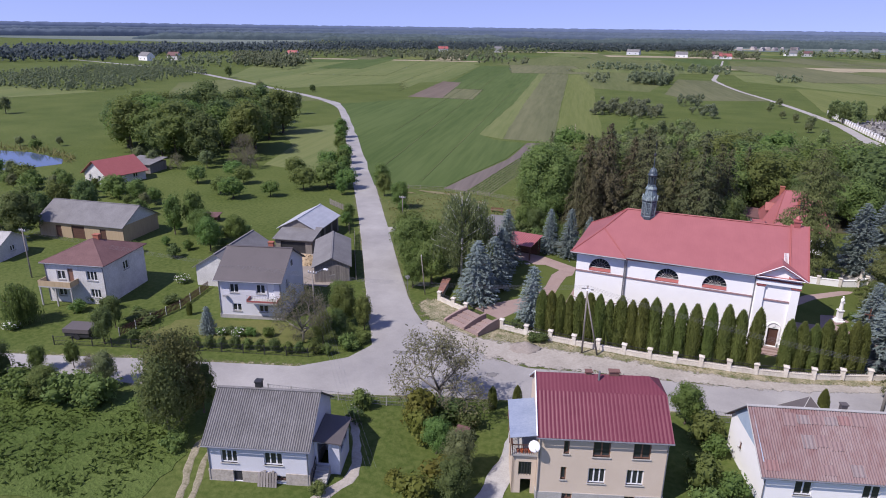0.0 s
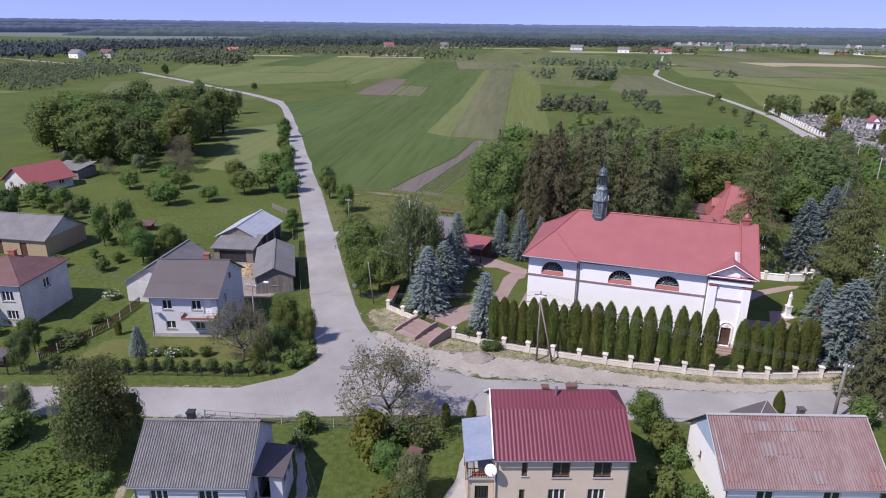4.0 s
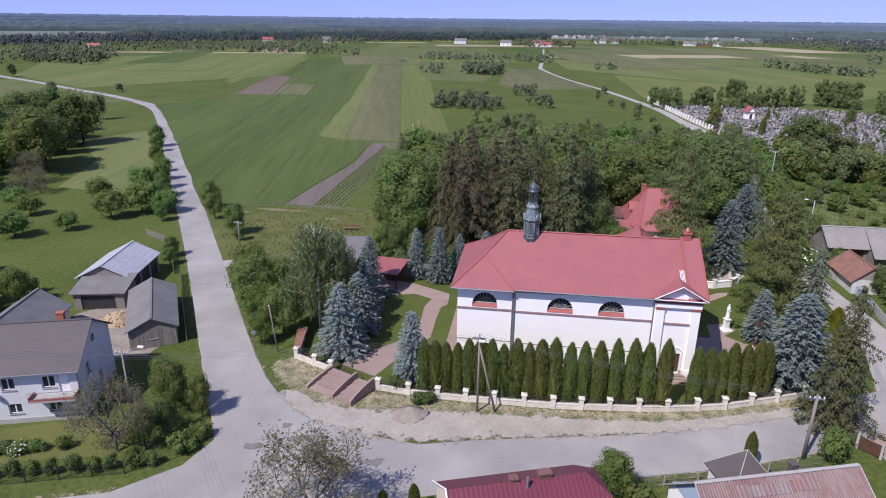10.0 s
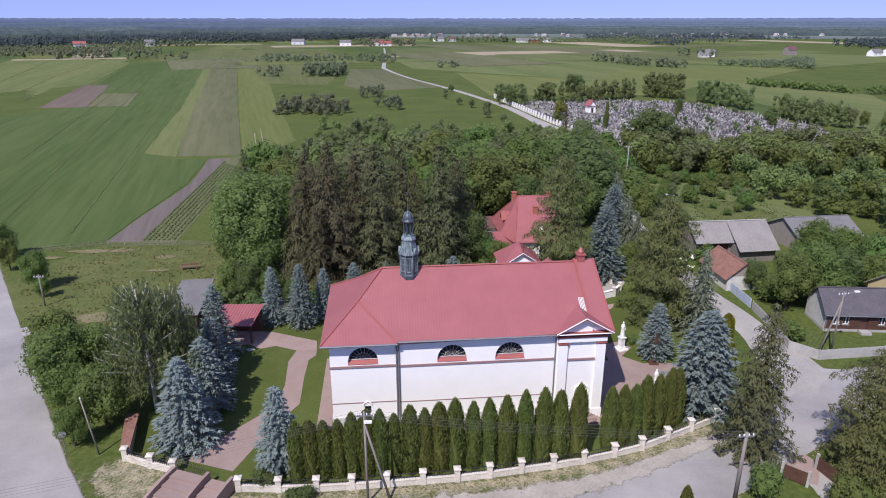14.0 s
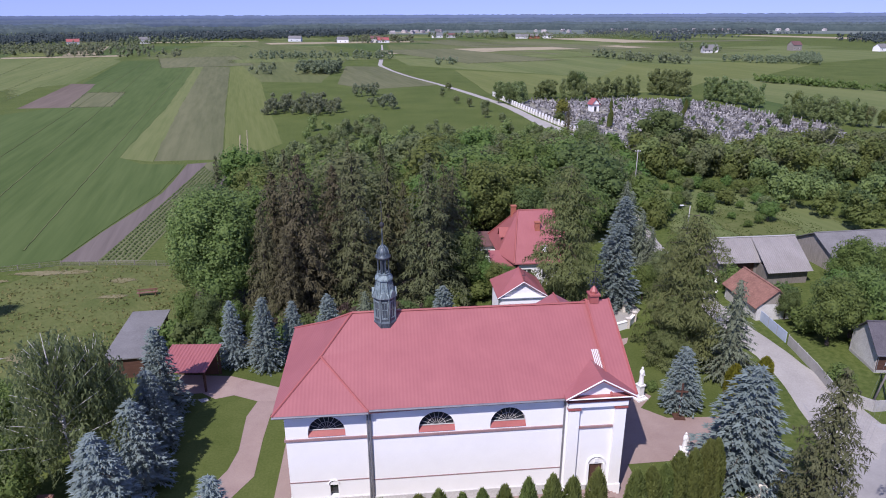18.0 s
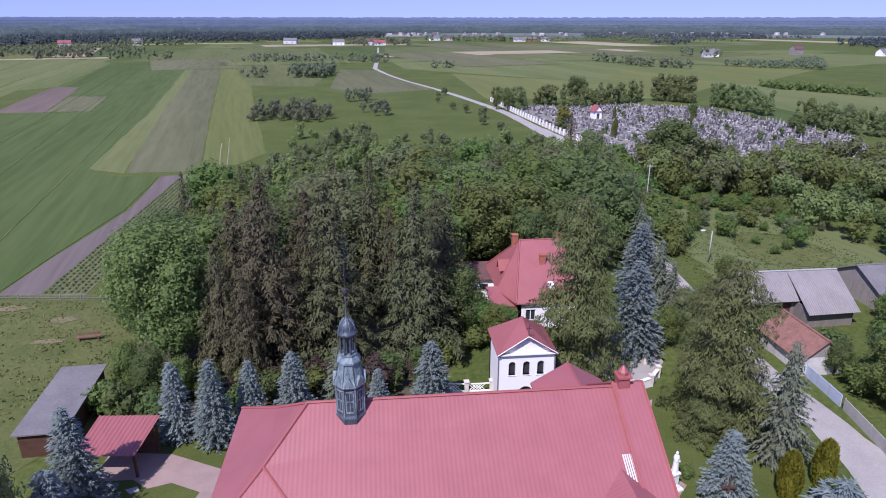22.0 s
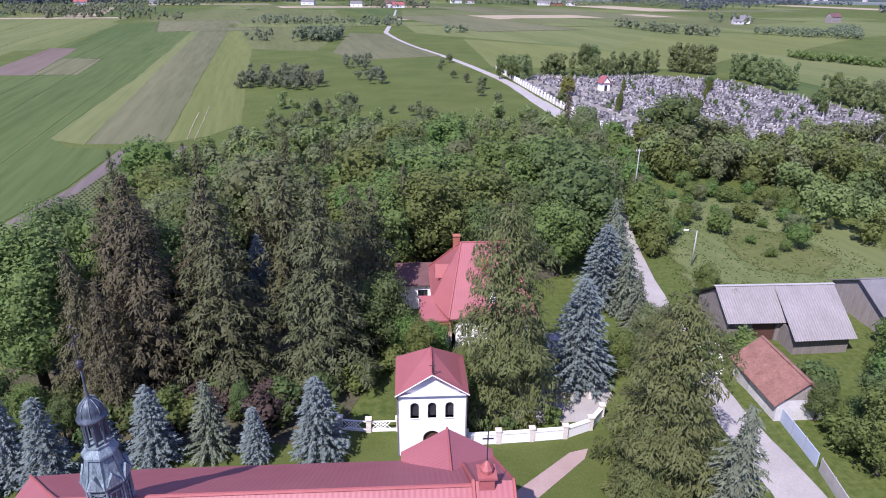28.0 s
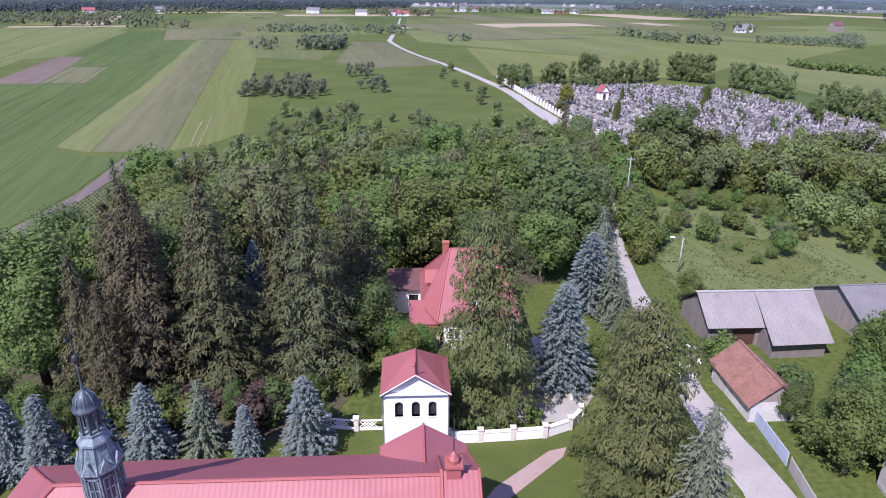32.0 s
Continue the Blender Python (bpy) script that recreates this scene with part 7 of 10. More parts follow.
kind_of("apple", "fruit_tree", "small spreading orchard fruit tree", "tree", *broadleaf(130, 4.5, 2.5, 1700, M_LEAFL, 0.135, 0.22, fine=2), M_BARK, 4.5, "orchard trees")
kind_of("apple", "fruit_tree", "small spreading orchard fruit tree", "tree", *broadleaf(131, 4.5, 2.4, 1700, M_LEAF, 0.135, 0.22, fine=2), M_BARK, 4.5, "orchard trees")
for i in range(2):
    kind_of("birch", "birch_tree", "weeping birch with thin grey-green crown", "birch tree", *weeping(140 + i, 13, 3.6, M_BIRCHL), M_BIRCHB, 13)
for i in range(4):
    kind_of("thuja", "thuja", "tall clipped-looking green thuja column behind the wall", "thuja", None, thuja_mesh(150 + i, 6, 0.75, M_THUJA), None, 6, "thuja row")
kind_of("tgold", "thuja", "golden-green thuja column beside the path", "thuja", None, thuja_mesh(160, 4, 0.8, M_TGOLD), None, 4, "golden thujas")

kind_of("bushw", "flower_bush", "garden shrub covered with white blossom", "shrub", *broadleaf(113, 2.2, 1.4, 680, M_LEAFL, 0.12, 0.03, lob=6, fine=2), M_BARK, 2.2, "blossoming shrubs")
rgb_ = np.random.default_rng(9)
db_ = unit(rgb_.normal(0, 1, (90, 3)))
vb_, fb_ = leaf_cloud(rgb_, np.array([0, 0, 1.15]) + db_ * np.array([1.42, 1.42, 1.08]), db_, 0.11, 0.3)
M_BLOSSOM = shade("white_petals", (0.62, 0.60, 0.52), (0.78, 0.77, 0.72), 0.8, 3.0, 12.0, 0.0)
BLOSSOM = np_mesh("blossom", vb_, fb_, M_BLOSSOM)

# Thuja row behind the churchyard wall.
TH_X = [-2.4, -1.3, -0.2, 0.95, 2.1, 3.25, 4.35, 5.5, 6.8, 8.0, 9.2, 10.5, 12.0, 13.3, 14.75, 16.3, 17.9, 19.3, 20.9]
for i, x in enumerate(TH_X):
    plant("thuja", x, -7.35 + R.uniform(-0.1, 0.1) + 0.02 * max(0, x - 12), 5.5 + 0.085 * x + R.uniform(-0.4, 0.35), R.uniform(1.0, 1.22) * 5.6 / (5.5 + 0.085 * x))
for x, y in ((24.1, -6.0), (25.4, -5.55), (26.6, -5.1), (27.8, -4.6), (29.2, -4.0), (30.6, -3.4), (31.5, -2.9)):
    plant("thuja", x, y, 6.0 + R.uniform(-0.4, 0.3), 0.98)
# Blue spruces in the churchyard.
for x, y, h, w in ((-12.7, -1.8, 8.7, 1.3), (-12.2, 3.6, 7.8, 1.3), (-12.6, 8.4, 7.6, 1.2), (-13.4, 13.4, 9.1, 1.0), (-4.0, -5.9, 7.9, 1.1), (-8.7, 22.0, 7.6, 0.9), (-5.2, 20.8, 8.3, 0.95), (34.8, 9.4, 6.6, 1.25), (35.2, -0.6, 10.4, 1.45), (1.2, 23.6, 7.2, 1.05), (-2.6, 23.4, 6.6, 1.0), (8.8, 23.6, 5.0, 1.05), (13.7, 23.6, 7.6, 1.15), (43.4, 48.6, 10.0, 1.25), (36.4, 32.4, 11.2, 1.15), (4.6, 48.0, 9.6, 0.8)):
    plant("blue", x, y, h, w)
plant("sprucel", 5.2, 24.4, 7.0, 1.15)
for x, y, h, w in ((48.0, 60.0, 9.4, 1.2), (46.2, 53.0, 9.6, 1.35), (45.4, 46.4, 8.4, 1.2)):
    plant("sprucel", x, y, h, w)
# Dark spruces behind the church.
for x, y, h, k in ((-6.4, 31.2, 15.0, "spruceb"), (-6.0, 38.0, 17.5, "spruceb"), (-2.2, 34.0, 20.4, "spruceb"), (4.0, 34.6, 20.2, "spruce"), (13.0, 35.2, 19.8, "spruce"), (-3.8, 29.6, 13.0, "spruceb"), (1.0, 43.0, 17.0, "spruceb"), (15.6, 42.0, 17.0, "spruce"), (8.2, 46.0, 17.0, "spruce"), (-5.4, 43, 16.0, "spruceb"), (17.2, 46, 16.0, "spruce"), (20.5, 58.0, 15.0, "spruce"), (42.0, 14.2, 11.0, "sprucel"), (44.6, 33.5, 8.0, "larch"), (45.4, 42.6, 7.0, "sprucel"), (36.4, -7.5, 14.2, "spruce"), (44.3, -10.6, 11.6, "larch"), (45.4, -18.4, 9.0, "spruce"), (50.4, -13.0, 9.0, "larch")):
    plant(k, x, y, h, 1.32 if h > 15 else 1.2 if x < 37 and y < 0 else 1.2 if x > 44 and -12 < y < 0 else 1.05)
for x, y, h, w in ((29.0, 29.4, 19.6, 1.0), (39.2, 18.8, 16.6, 1.1), (37.0, 17.0, 8.5, 1.0), (41.4, 26.0, 11.0, 1.0)):
    plant("larch", x, y, h, w)
for x, y, h in ((46.0, 97.0, 9.0), (33.0, 99.0, 9.5), (24.0, 102.0, 8.5), (40.0, 88.0, 9.0), (16.0, 92.0, 9.0)):
    plant("birch", x, y, h, 0.9)
plant("willow", 29.8, 60.0, 9.0, 0.75)
plant("willow", 27.6, 62.5, 8.0, 0.7)
for x, y, h, w in ((40.6, 60.4, 3.6, 0.9), (18.6, 57.0, 5.4, 0.8), (20.6, 55.4, 4.2, 0.9)):
    plant("bushy", x, y, h, w)
for k in range(15):
    y_ = 70 + 4.0 * k
    x_ = 52.6 + (y_ - 62) * 0.205
    plant(("leaf", "leafd", "grey", "leaf", "leafl")[k % 5], x_ - 4.2, y_, 8.0 + 2.6 * ((k * 7) % 5) / 4, 0.95)
    plant(("bush", "grey", "bushl")[k % 3], x_ + 3.2, y_ + 1.5, 3.4 + (k % 3), 1.0)
plant("linden", -12.6, 34.0, 18.2, 1.16)
plant("linden", -15.6, 38.6, 15.0, 1.1)
plant("birch", -17.0, 3.4, 13.6, 1.2)
plant("birch", -18.8, 7.0, 11.6, 1.2)
plant("birch", -15.6, 6.2, 12.0, 1.1)
for x, y, h in ((-26.3, 5.4, 9.0), (-23.5, 8.0, 8.0), (-20.8, 1.5, 7.0)):
    plant("leaf", x, y, h)

# ---- churchyard wall, gate, paths, statues ----
WALL_PTS = [(-17.4, -3.6), (-14.9, -4.8), (-12.8, -5.7)]
WALL2 = [(-7.0, -8.4), (-3.8, -8.8), (-0.8, -9.0), (2.0, -9.05), (4.8, -9.0), (7.7, -8.95), (10.5, -8.9), (13.2, -8.7), (15.9, -8.4), (18.7, -8.1), (21.4, -7.7), (24.3, -7.1), (27.0, -6.4), (29.8, -5.3), (32.5, -4.2), (35.6, -2.9), (38.2, -1.5)]
yard_wall = thing("churchyard_wall", "low white churchyard wall with capped pillars and iron railing", "wall")


def wall_run(pts):
    for (x0, y0), (x1, y1) in zip(pts, pts[1:]):
        d = Vector((x1 - x0, y1 - y0, 0))
        L = d.length
        m = Matrix.Translation((x0, y0, 0)) @ Matrix.Rotation(math.atan2(d.y, d.x), 4, "Z")
        part("wall_panel", MB().box(0.2, -0.15, 0, L - 0.2, 0.15, 0.55, m).box(0.2, -0.19, 0.55, L - 0.2, 0.19, 0.62, m), M_STONEW, yard_wall)
        ir = MB().box(0.2, -0.02, 0.74, L - 0.2, 0.02, 0.78, m).box(0.2, -0.02, 1.08, L - 0.2, 0.02, 1.12, m)
        for k in range(int((L - 0.4) / 0.22)):
            ir.box(0.28 + 0.22 * k, -0.012, 0.62, 0.305 + 0.22 * k, 0.012, 1.15, m)
        part("railing", ir, M_DARK, yard_wall)


def pillars(pts):
    for x, y in pts:
        part("pillar", MB().box(x - 0.22, y - 0.22, 0, x + 0.22, y + 0.22, 1.2).box(x - 0.3, y - 0.3, 1.2, x + 0.3, y + 0.3, 1.3).add([(x - 0.3, y - 0.3, 1.3), (x + 0.3, y - 0.3, 1.3), (x + 0.3, y + 0.3, 1.3), (x - 0.3, y + 0.3, 1.3), (x, y, 1.42)], [(0, 1, 4), (1, 2, 4), (2, 3, 4), (3, 0, 4)]), M_STONEW, yard_wall)


M_STONEW = shade("whitewashed_wall_stone", (0.48, 0.43, 0.36), (0.74, 0.70, 0.63), 0.9, 0.9, 6.0, 0.4, dist=0.03)
wall_run(WALL_PTS)
wall_run(WALL2)
wall_run([(-17.4, -3.6), (-18.2, -1.2), (-18.9, 1.2)])
pillars(WALL_PTS + WALL2)
part("tiled_coping", MB().slab([(-17.75, -3.5, 1.25), (-16.95, -3.5, 1.25), (-17.9, 1.6, 1.25), (-19.1, 1.6, 1.25)], (0, 0, -0.2)), M_TILE, yard_wall, "red-brown tiled coping on the side wall")
part("side_wall_core", MB().prism([(-17.6, -3.3), (-17.1, -3.3), (-18.2, 1.4), (-18.9, 1.4)], 0, 1.05), M_STONEW, yard_wall)
# Entrance: paved ramp between stepped cheek walls.
gate = thing("entrance_steps", "paved entrance ramp with curved cheek walls at the gate", "steps")
ga_, gb2 = Vector((-12.6, -5.9, 0)), Vector((-7.2, -8.3, 0))
gd_ = (gb2 - ga_).normalized()
go = Vector((gd_.y, -gd_.x, 0))
for k in range(4):
    p0 = ga_ + gd_ * 0.2 + go * (0.95 * k)
    p1 = ga_ + gd_ * 3.2 + go * (0.95 * k)
    part("step", MB().slab([tuple(p0 + Vector((0, 0, 0.56 - 0.14 * k))), tuple(p0 + go * 0.95 + Vector((0, 0, 0.56 - 0.14 * k))), tuple(p1 + go * 0.95 + Vector((0, 0, 0.56 - 0.14 * k))), tuple(p1 + Vector((0, 0, 0.56 - 0.14 * k)))], (0, 0, -0.56 + 0.14 * k)), M_PAVER, gate)
    q0, q1 = ga_ + gd_ * 3.5 + go * (0.95 * k), ga_ + gd_ * 5.5 + go * (0.95 * k)
    part("step", MB().slab([tuple(q0 + Vector((0, 0, 0.5 - 0.12 * k))), tuple(q0 + go * 0.95 + Vector((0, 0, 0.5 - 0.12 * k))), tuple(q1 + go * 0.95 + Vector((0, 0, 0.5 - 0.12 * k))), tuple(q1 + Vector((0, 0, 0.5 - 0.12 * k)))], (0, 0, -0.5 + 0.12 * k)), M_PAVER, gate)
for u, h0 in ((0.0, 0.75), (3.35, 1.0), (5.65, 1.15)):
    ck = MB()
    rows_c = []
    for k in range(9):
        t = k / 8
        p = ga_ + gd_ * u + go * (3.9 * t)
        z = h0 * math.cos(t * 1.35) ** 0.7 + 0.12
        rows_c.append([p - gd_ * 0.14, p + gd_ * 0.14, p + gd_ * 0.14 + Vector((0, 0, z)), p - gd_ * 0.14 + Vector((0, 0, z))])
    vs = [v for r in rows_c for v in r]
    fs = [(4 * i + a, 4 * i + (a + 1) % 4, 4 * i + 4 + (a + 1) % 4, 4 * i + 4 + a) for i in range(8) for a in range(4)]
    ck.add(vs, fs + [(3, 2, 1, 0), (32, 33, 34, 35)])
    part("cheek_wall", ck, M_PAVER, gate)
ig = MB()
for k in range(14):
    p = ga_ + gd_ * (0.25 + 0.21 * k)
    ig.tube(p + Vector((0, 0, 0.55)), p + Vector((0, 0, 1.5 + 0.15 * math.sin(k / 13 * 3.14))), 0.015, n=4)
for z in (0.65, 1.35):
    ig.tube(ga_ + gd_ * 0.2 + Vector((0, 0, z)), ga_ + gd_ * 3.15 + Vector((0, 0, z)), 0.02, n=4)
part("iron_gate", ig, M_DARK, gate)

M_PATH = M_PAVER
solid("lawn_churchyard", patch([(-17.2, -3.4), (-12.8, -5.5), (-7.0, -8.1), (0, -8.8), (10, -8.7), (20, -7.7), (30, -5), (37.8, -1.4), (43, 10), (44, 24), (36, 26), (25, 24.6), (14, 26.8), (-10, 24), (-17, 14), (-18.6, 1.2)], 0.02), M_LAWN, "mown green lawn of the churchyard", "lawn", "structure")
solid("path_gate", patch([(-12.2, -4.2), (-8.0, -6.0), (-6.4, -2.0), (-5.4, 0.4), (-3.6, 3.6), (-3.7, 8.5), (-3.6, 12.2), (-2.9, 13.2), (-2.9, 14.4), (-5.2, 14.6), (-5.8, 12.1), (-5.5, 7.1), (-5.9, 4.6), (-7.1, 2.1), (-9.5, -0.6), (-10.9, -2.1)], 0.034), M_PATH, "pinkish paved path from the gate", "path", "structure")
solid("path_chancel", patch([(-2.9, 14.4), (-3.1, 16.7), (-8.7, 19.6), (-14, 20.4), (-14, 16.6), (-10.9, 16.6), (-9.4, 15.4), (-7.7, 15.9), (-5.2, 14.6)], 0.037), M_PATH, "pinkish paved path to the shelter", "path", "structure")
solid("path_ring", patch([(-1.6, -1.8), (25.6, -2.6), (27, -2.4), (27, 8.5), (25.2, 8.5), (25.2, -0.6), (-0.2, -0.4), (-0.2, 12.4), (-1.6, 12.4)], 0.030), M_PATH, "paved strip round the church walls", "path", "structure")
solid("path_front", patch([(25.1, 2.0), (38.8, 2.2), (41.8, 5.2), (38.8, 7.6), (33, 8.0), (31.2, 9.8), (33, 11.6), (32, 13.2), (29.8, 12.6), (29.4, 9.0), (25.1, 8.6)], 0.040), M_PATH, "wide paved forecourt before the church front", "path", "structure")
solid("path_back", patch([(26.0, 12.8), (29.6, 18.0), (34.6, 22.4), (35.2, 23.6), (33.6, 23.2), (28.6, 19.2), (25.2, 14.4)], 0.033), M_PATH, "paved path towards the rectory gate", "path", "structure")
solid("path_rectory", patch([(26.5, 27.0), (36.6, 27.0), (39.4, 30.6), (38, 42), (35.4, 42), (35, 33), (27.4, 32.6)], 0.031), M_GRAVEL, "paved rectory drive", "path", "structure")
bw_ = thing("garden_wall", "low white garden wall with square pillars", "wall")
for pts in ([(25.3, 24.6), (28.0, 24.65), (30.8, 24.8), (33.6, 25.0), (36.0, 26.0), (37.4, 27.6)], [(15.0, 27.0), (17.4, 26.6), (19.9, 26.6)], [(37.2, 30.4), (38.6, 33.6), (39.4, 37.0)]):
    for (x0, y0), (x1, y1) in zip(pts, pts[1:]):
        d = Vector((x1 - x0, y1 - y0, 0))
        m = Matrix.Translation((x0, y0, 0)) @ Matrix.Rotation(math.atan2(d.y, d.x), 4, "Z")
        if x1 < 20:
            lat = MB().box(0.2, -0.06, 0, d.length - 0.2, 0.06, 0.25, m).box(0.2, -0.05, 0.93, d.length - 0.2, 0.05, 1.03, m)
            for k in range(int((d.length - 1.1) / 0.3)):
                for sg_ in (0.0, 0.7):
                    u_ = 0.25 + 0.3 * k
                    lat.tube(tuple(m @ Vector((u_ + sg_, 0, 0.25))), tuple(m @ Vector((u_ + 0.7 - sg_, 0, 0.93))), 0.04, n=4)
            part("lattice_panel", lat, M_WHITE, bw_, "white lattice balustrade panel")
            continue
        part("wall_panel", MB().box(0.2, -0.14, 0, d.length - 0.2, 0.14, 0.95, m).box(0.2, -0.19, 0.95, d.length - 0.2, 0.19, 1.03, m), M_WHITE, bw_)
    for x, y in pts:
        part("pillar", MB().box(x - 0.2, y - 0.2, 0, x + 0.2, y + 0.2, 1.25).box(x - 0.27, y - 0.27, 1.25, x + 0.27, y + 0.27, 1.35), M_STONEW, bw_)


def statue(x, y, h, label, turn=0.0):
    """A robed white statue on a stepped pedestal, as one plain mesh."""
    mb = MB().box(-0.75, -0.75, 0, 0.75, 0.75, 0.18).box(-0.45, -0.45, 0.18, 0.45, 0.45, 0.42).box(-0.34, -0.34, 0.42, 0.34, 0.34, h * 0.42).box(-0.44, -0.44, h * 0.42, 0.44, 0.44, h * 0.42 + 0.14)
    b = h * 0.42 + 0.14
    s = (h - b) / 1.7
    mb.lathe(0, 0, [(0.26 * s, b), (0.30 * s, b + 0.1 * s), (0.24 * s, b + 0.6 * s), (0.22 * s, b + 0.95 * s), (0.27 * s, b + 1.2 * s), (0.2 * s, b + 1.38 * s), (0.08 * s, b + 1.44 * s), (0.12 * s, b + 1.52 * s), (0.125 * s, b + 1.6 * s), (0.06 * s, b + 1.7 * s)], 12)
    mb.tube((0.2 * s, 0, b + 1.22 * s), (0.24 * s, -0.2 * s, b + 0.85 * s), 0.075 * s, 0.06 * s).tube((-0.2 * s, 0, b + 1.22 * s), (-0.2 * s, -0.25 * s, b + 1.0 * s), 0.075 * s, 0.06 * s)
    mb.v = [(0.8 * x_, 0.8 * y_, z_) for x_, y_, z_ in mb.v]
    solid("statue", mb, M_PLASTER, label, "statue", m=pose(x, y, 0, 0, 0, turn))


statue(31.7, 11.4, 3.5, "white robed statue on a pedestal on the lawn", 20)
statue(31.6, 1.8, 3.0, "white robed statue on a pedestal beside thujas", -20)
solid("wooden_cross", MB().box(-0.5, -0.5, 0, 0.5, 0.5, 0.15).box(-0.07, -0.07, 0.15, 0.07, 0.07, 3.6).box(-0.55, -0.06, 2.7, 0.55, 0.06, 2.83), M_DARKWOOD, "tall dark wooden cross on a concrete base", "cross", m=pose(34.1, 8.0, 0, 0, 0, -10))
solid("flower_bed", patch([(-11.0, 15.3), (-10.4, 14.8), (-9.8, 15.3), (-10.4, 15.8)], 0.05, 0.15, 0.4, 8), M_CONC, "small round concrete manhole slab in lawn", "slab")

# ---- poles and wires ----
M_POLE = shade("weathered_pole", (0.17, 0.15, 0.135), (0.27, 0.245, 0.225), 0.9, 0.8, 7.0, 0.3, stretch=(4, 4, 0.5))


def pole(name, label, x, y, h, mat, lean=None, lamp=None, r=0.11):
    p = thing(name, label, "utility pole", pose(x, y, 0), "utility poles")
    part("shaft", MB().tube((0, 0, 0), (0, 0, h), r, r * 0.7, 8), mat, p, smooth=True)
    if lean:
        part("brace", MB().tube((lean[0], lean[1], 0), (0, 0, h * 0.86), r * 0.95, r * 0.7, 8), mat, p, smooth=True)
    if name == "street_lamp":
        part("lamp_arm", MB().tube((0, 0, h - 0.1), (lamp[0] * 0.9, lamp[1] * 0.9, h + 0.15), 0.035), M_ZINC, p)
        part("lamp_head", MB().box(lamp[0] - 0.3, lamp[1] - 0.13, h + 0.08, lamp[0] + 0.3, lamp[1] + 0.13, h + 0.22), M_FRAME, p)
        return p
    part("crossarm", MB().box(-0.65, -0.05, h - 0.45, 0.65, 0.05, h - 0.35), M_ZINC, p)
    for u in (-0.55, -0.2, 0.2, 0.55):
        part("insulator", MB().lathe(u, 0, [(0.03, h - 0.35), (0.06, h - 0.28), (0.05, h - 0.2), (0.03, h - 0.15)], 8), M_FRAME, p)
    if lamp:
        part("lamp_arm", MB().tube((0, 0, h - 0.6), (lamp[0] * 0.8, lamp[1] * 0.8, h + 0.1), 0.03), M_ZINC, p)
        part("lamp_head", MB().box(lamp[0] - 0.25, lamp[1] - 0.12, h + 0.02, lamp[0] + 0.3, lamp[1] + 0.12, h + 0.16), M_FRAME, p)
    return p


pole("utility_pole", "grey wooden braced utility pole below the church wall", 3.3, -10.7, 8.3, M_POLE, (1.7, 0.2), (0.3, -1.5))
pole("utility_pole", "grey braced utility pole beside the cottage fence", 54.9, 8.2, 7.6, M_WOOD, (-1.5, 0.0), (1.2, -0.3))
pole("utility_pole", "dark wooden pole with lamp in front of the grey house", -28.2, -17.2, 7.4, M_WOOD, None, (1.5, 0.6))
pole("utility_pole", "weathered grey-brown pole beside the road", 31.8, -13.3, 6.4, M_POLE, None, None, 0.17)
thin = thing("sign_pole", "thin leaning wooden pole by the shrubs", "pole", pose(-20.0, -2.6, 0, 0, -6, 0))
part("shaft", MB().tube((0, 0, 0), (0, 0, 5.6), 0.08, 0.05, 8), M_WOOD, thin, smooth=True)
part("insulator", MB().lathe(0, 0, [(0.03, 5.6), (0.07, 5.66), (0.05, 5.74), (0.03, 5.8)], 8), M_FRAME, thin)
pole("street_lamp", "grey concrete street lamp pole by the lane", 58.8, 58.9, 5.0, M_CONC, None, (-1.5, 0.0))
pole("utility_pole", "pale concrete pole at the lane", 60.4, 87.0, 9.0, M_CONC)
pole("utility_pole", "weathered wooden pole between farmyards", -74.5, -20.5, 7.5, M_WOOD)
pole("utility_pole", "weathered wooden pole in the meadow by the road", -39.6, 30.0, 4.5, M_WOOD)


def wires(a, b, ha, hb, n=4, sag=0.5):
    ws = thing("overhead_wires", "thin sagging overhead wires between poles", "wires")
    a, b = Vector(a), Vector(b)
    d = (b - a).normalized()
    nn = Vector((-d.y, d.x, 0))
    for k in range(n):
        o = nn * (0.5 - 1.0 * k / max(1, n - 1))
        pts = []
        for i in range(9):
            t = i / 8
            p = a.lerp(b, t) + o
            p.z = ha + (hb - ha) * t - sag * 4 * t * (1 - t) - (0.0 if n > 1 else 0.2)
            pts.append(p)
        mb = MB()
        vs = [p + Vector((0, 0.009 * math.cos(2.1 * j), 0.009 * math.sin(2.1 * j))) for p in pts for j in range(3)]
        mb.add(vs, [(3 * i + j, 3 * i + (j + 1) % 3, 3 * i + 3 + (j + 1) % 3, 3 * i + 3 + j) for i in range(8) for j in range(3)])
        part("wire", mb, M_ZINC, ws)


wires((3.3, -10.7, 0), (-28.2, -17.2, 0), 8.1, 6.7)
wires((-28.2, -17.2, 0), (-74.5, -20.5, 0), 6.7, 7.2)
wires((3.3, -10.7, 0), (31.8, -13.3, 0), 8.1, 6.1)
wires((31.8, -13.3, 0), (54.9, 8.2, 0), 6.1, 7.4)
wires((-28.2, -17.2, 0), (-5, -45, 0), 6.7, 6.0, 4, 0.8)
wires((54.9, 8.2, 0), (90, 10, 0), 7.4, 7.4)

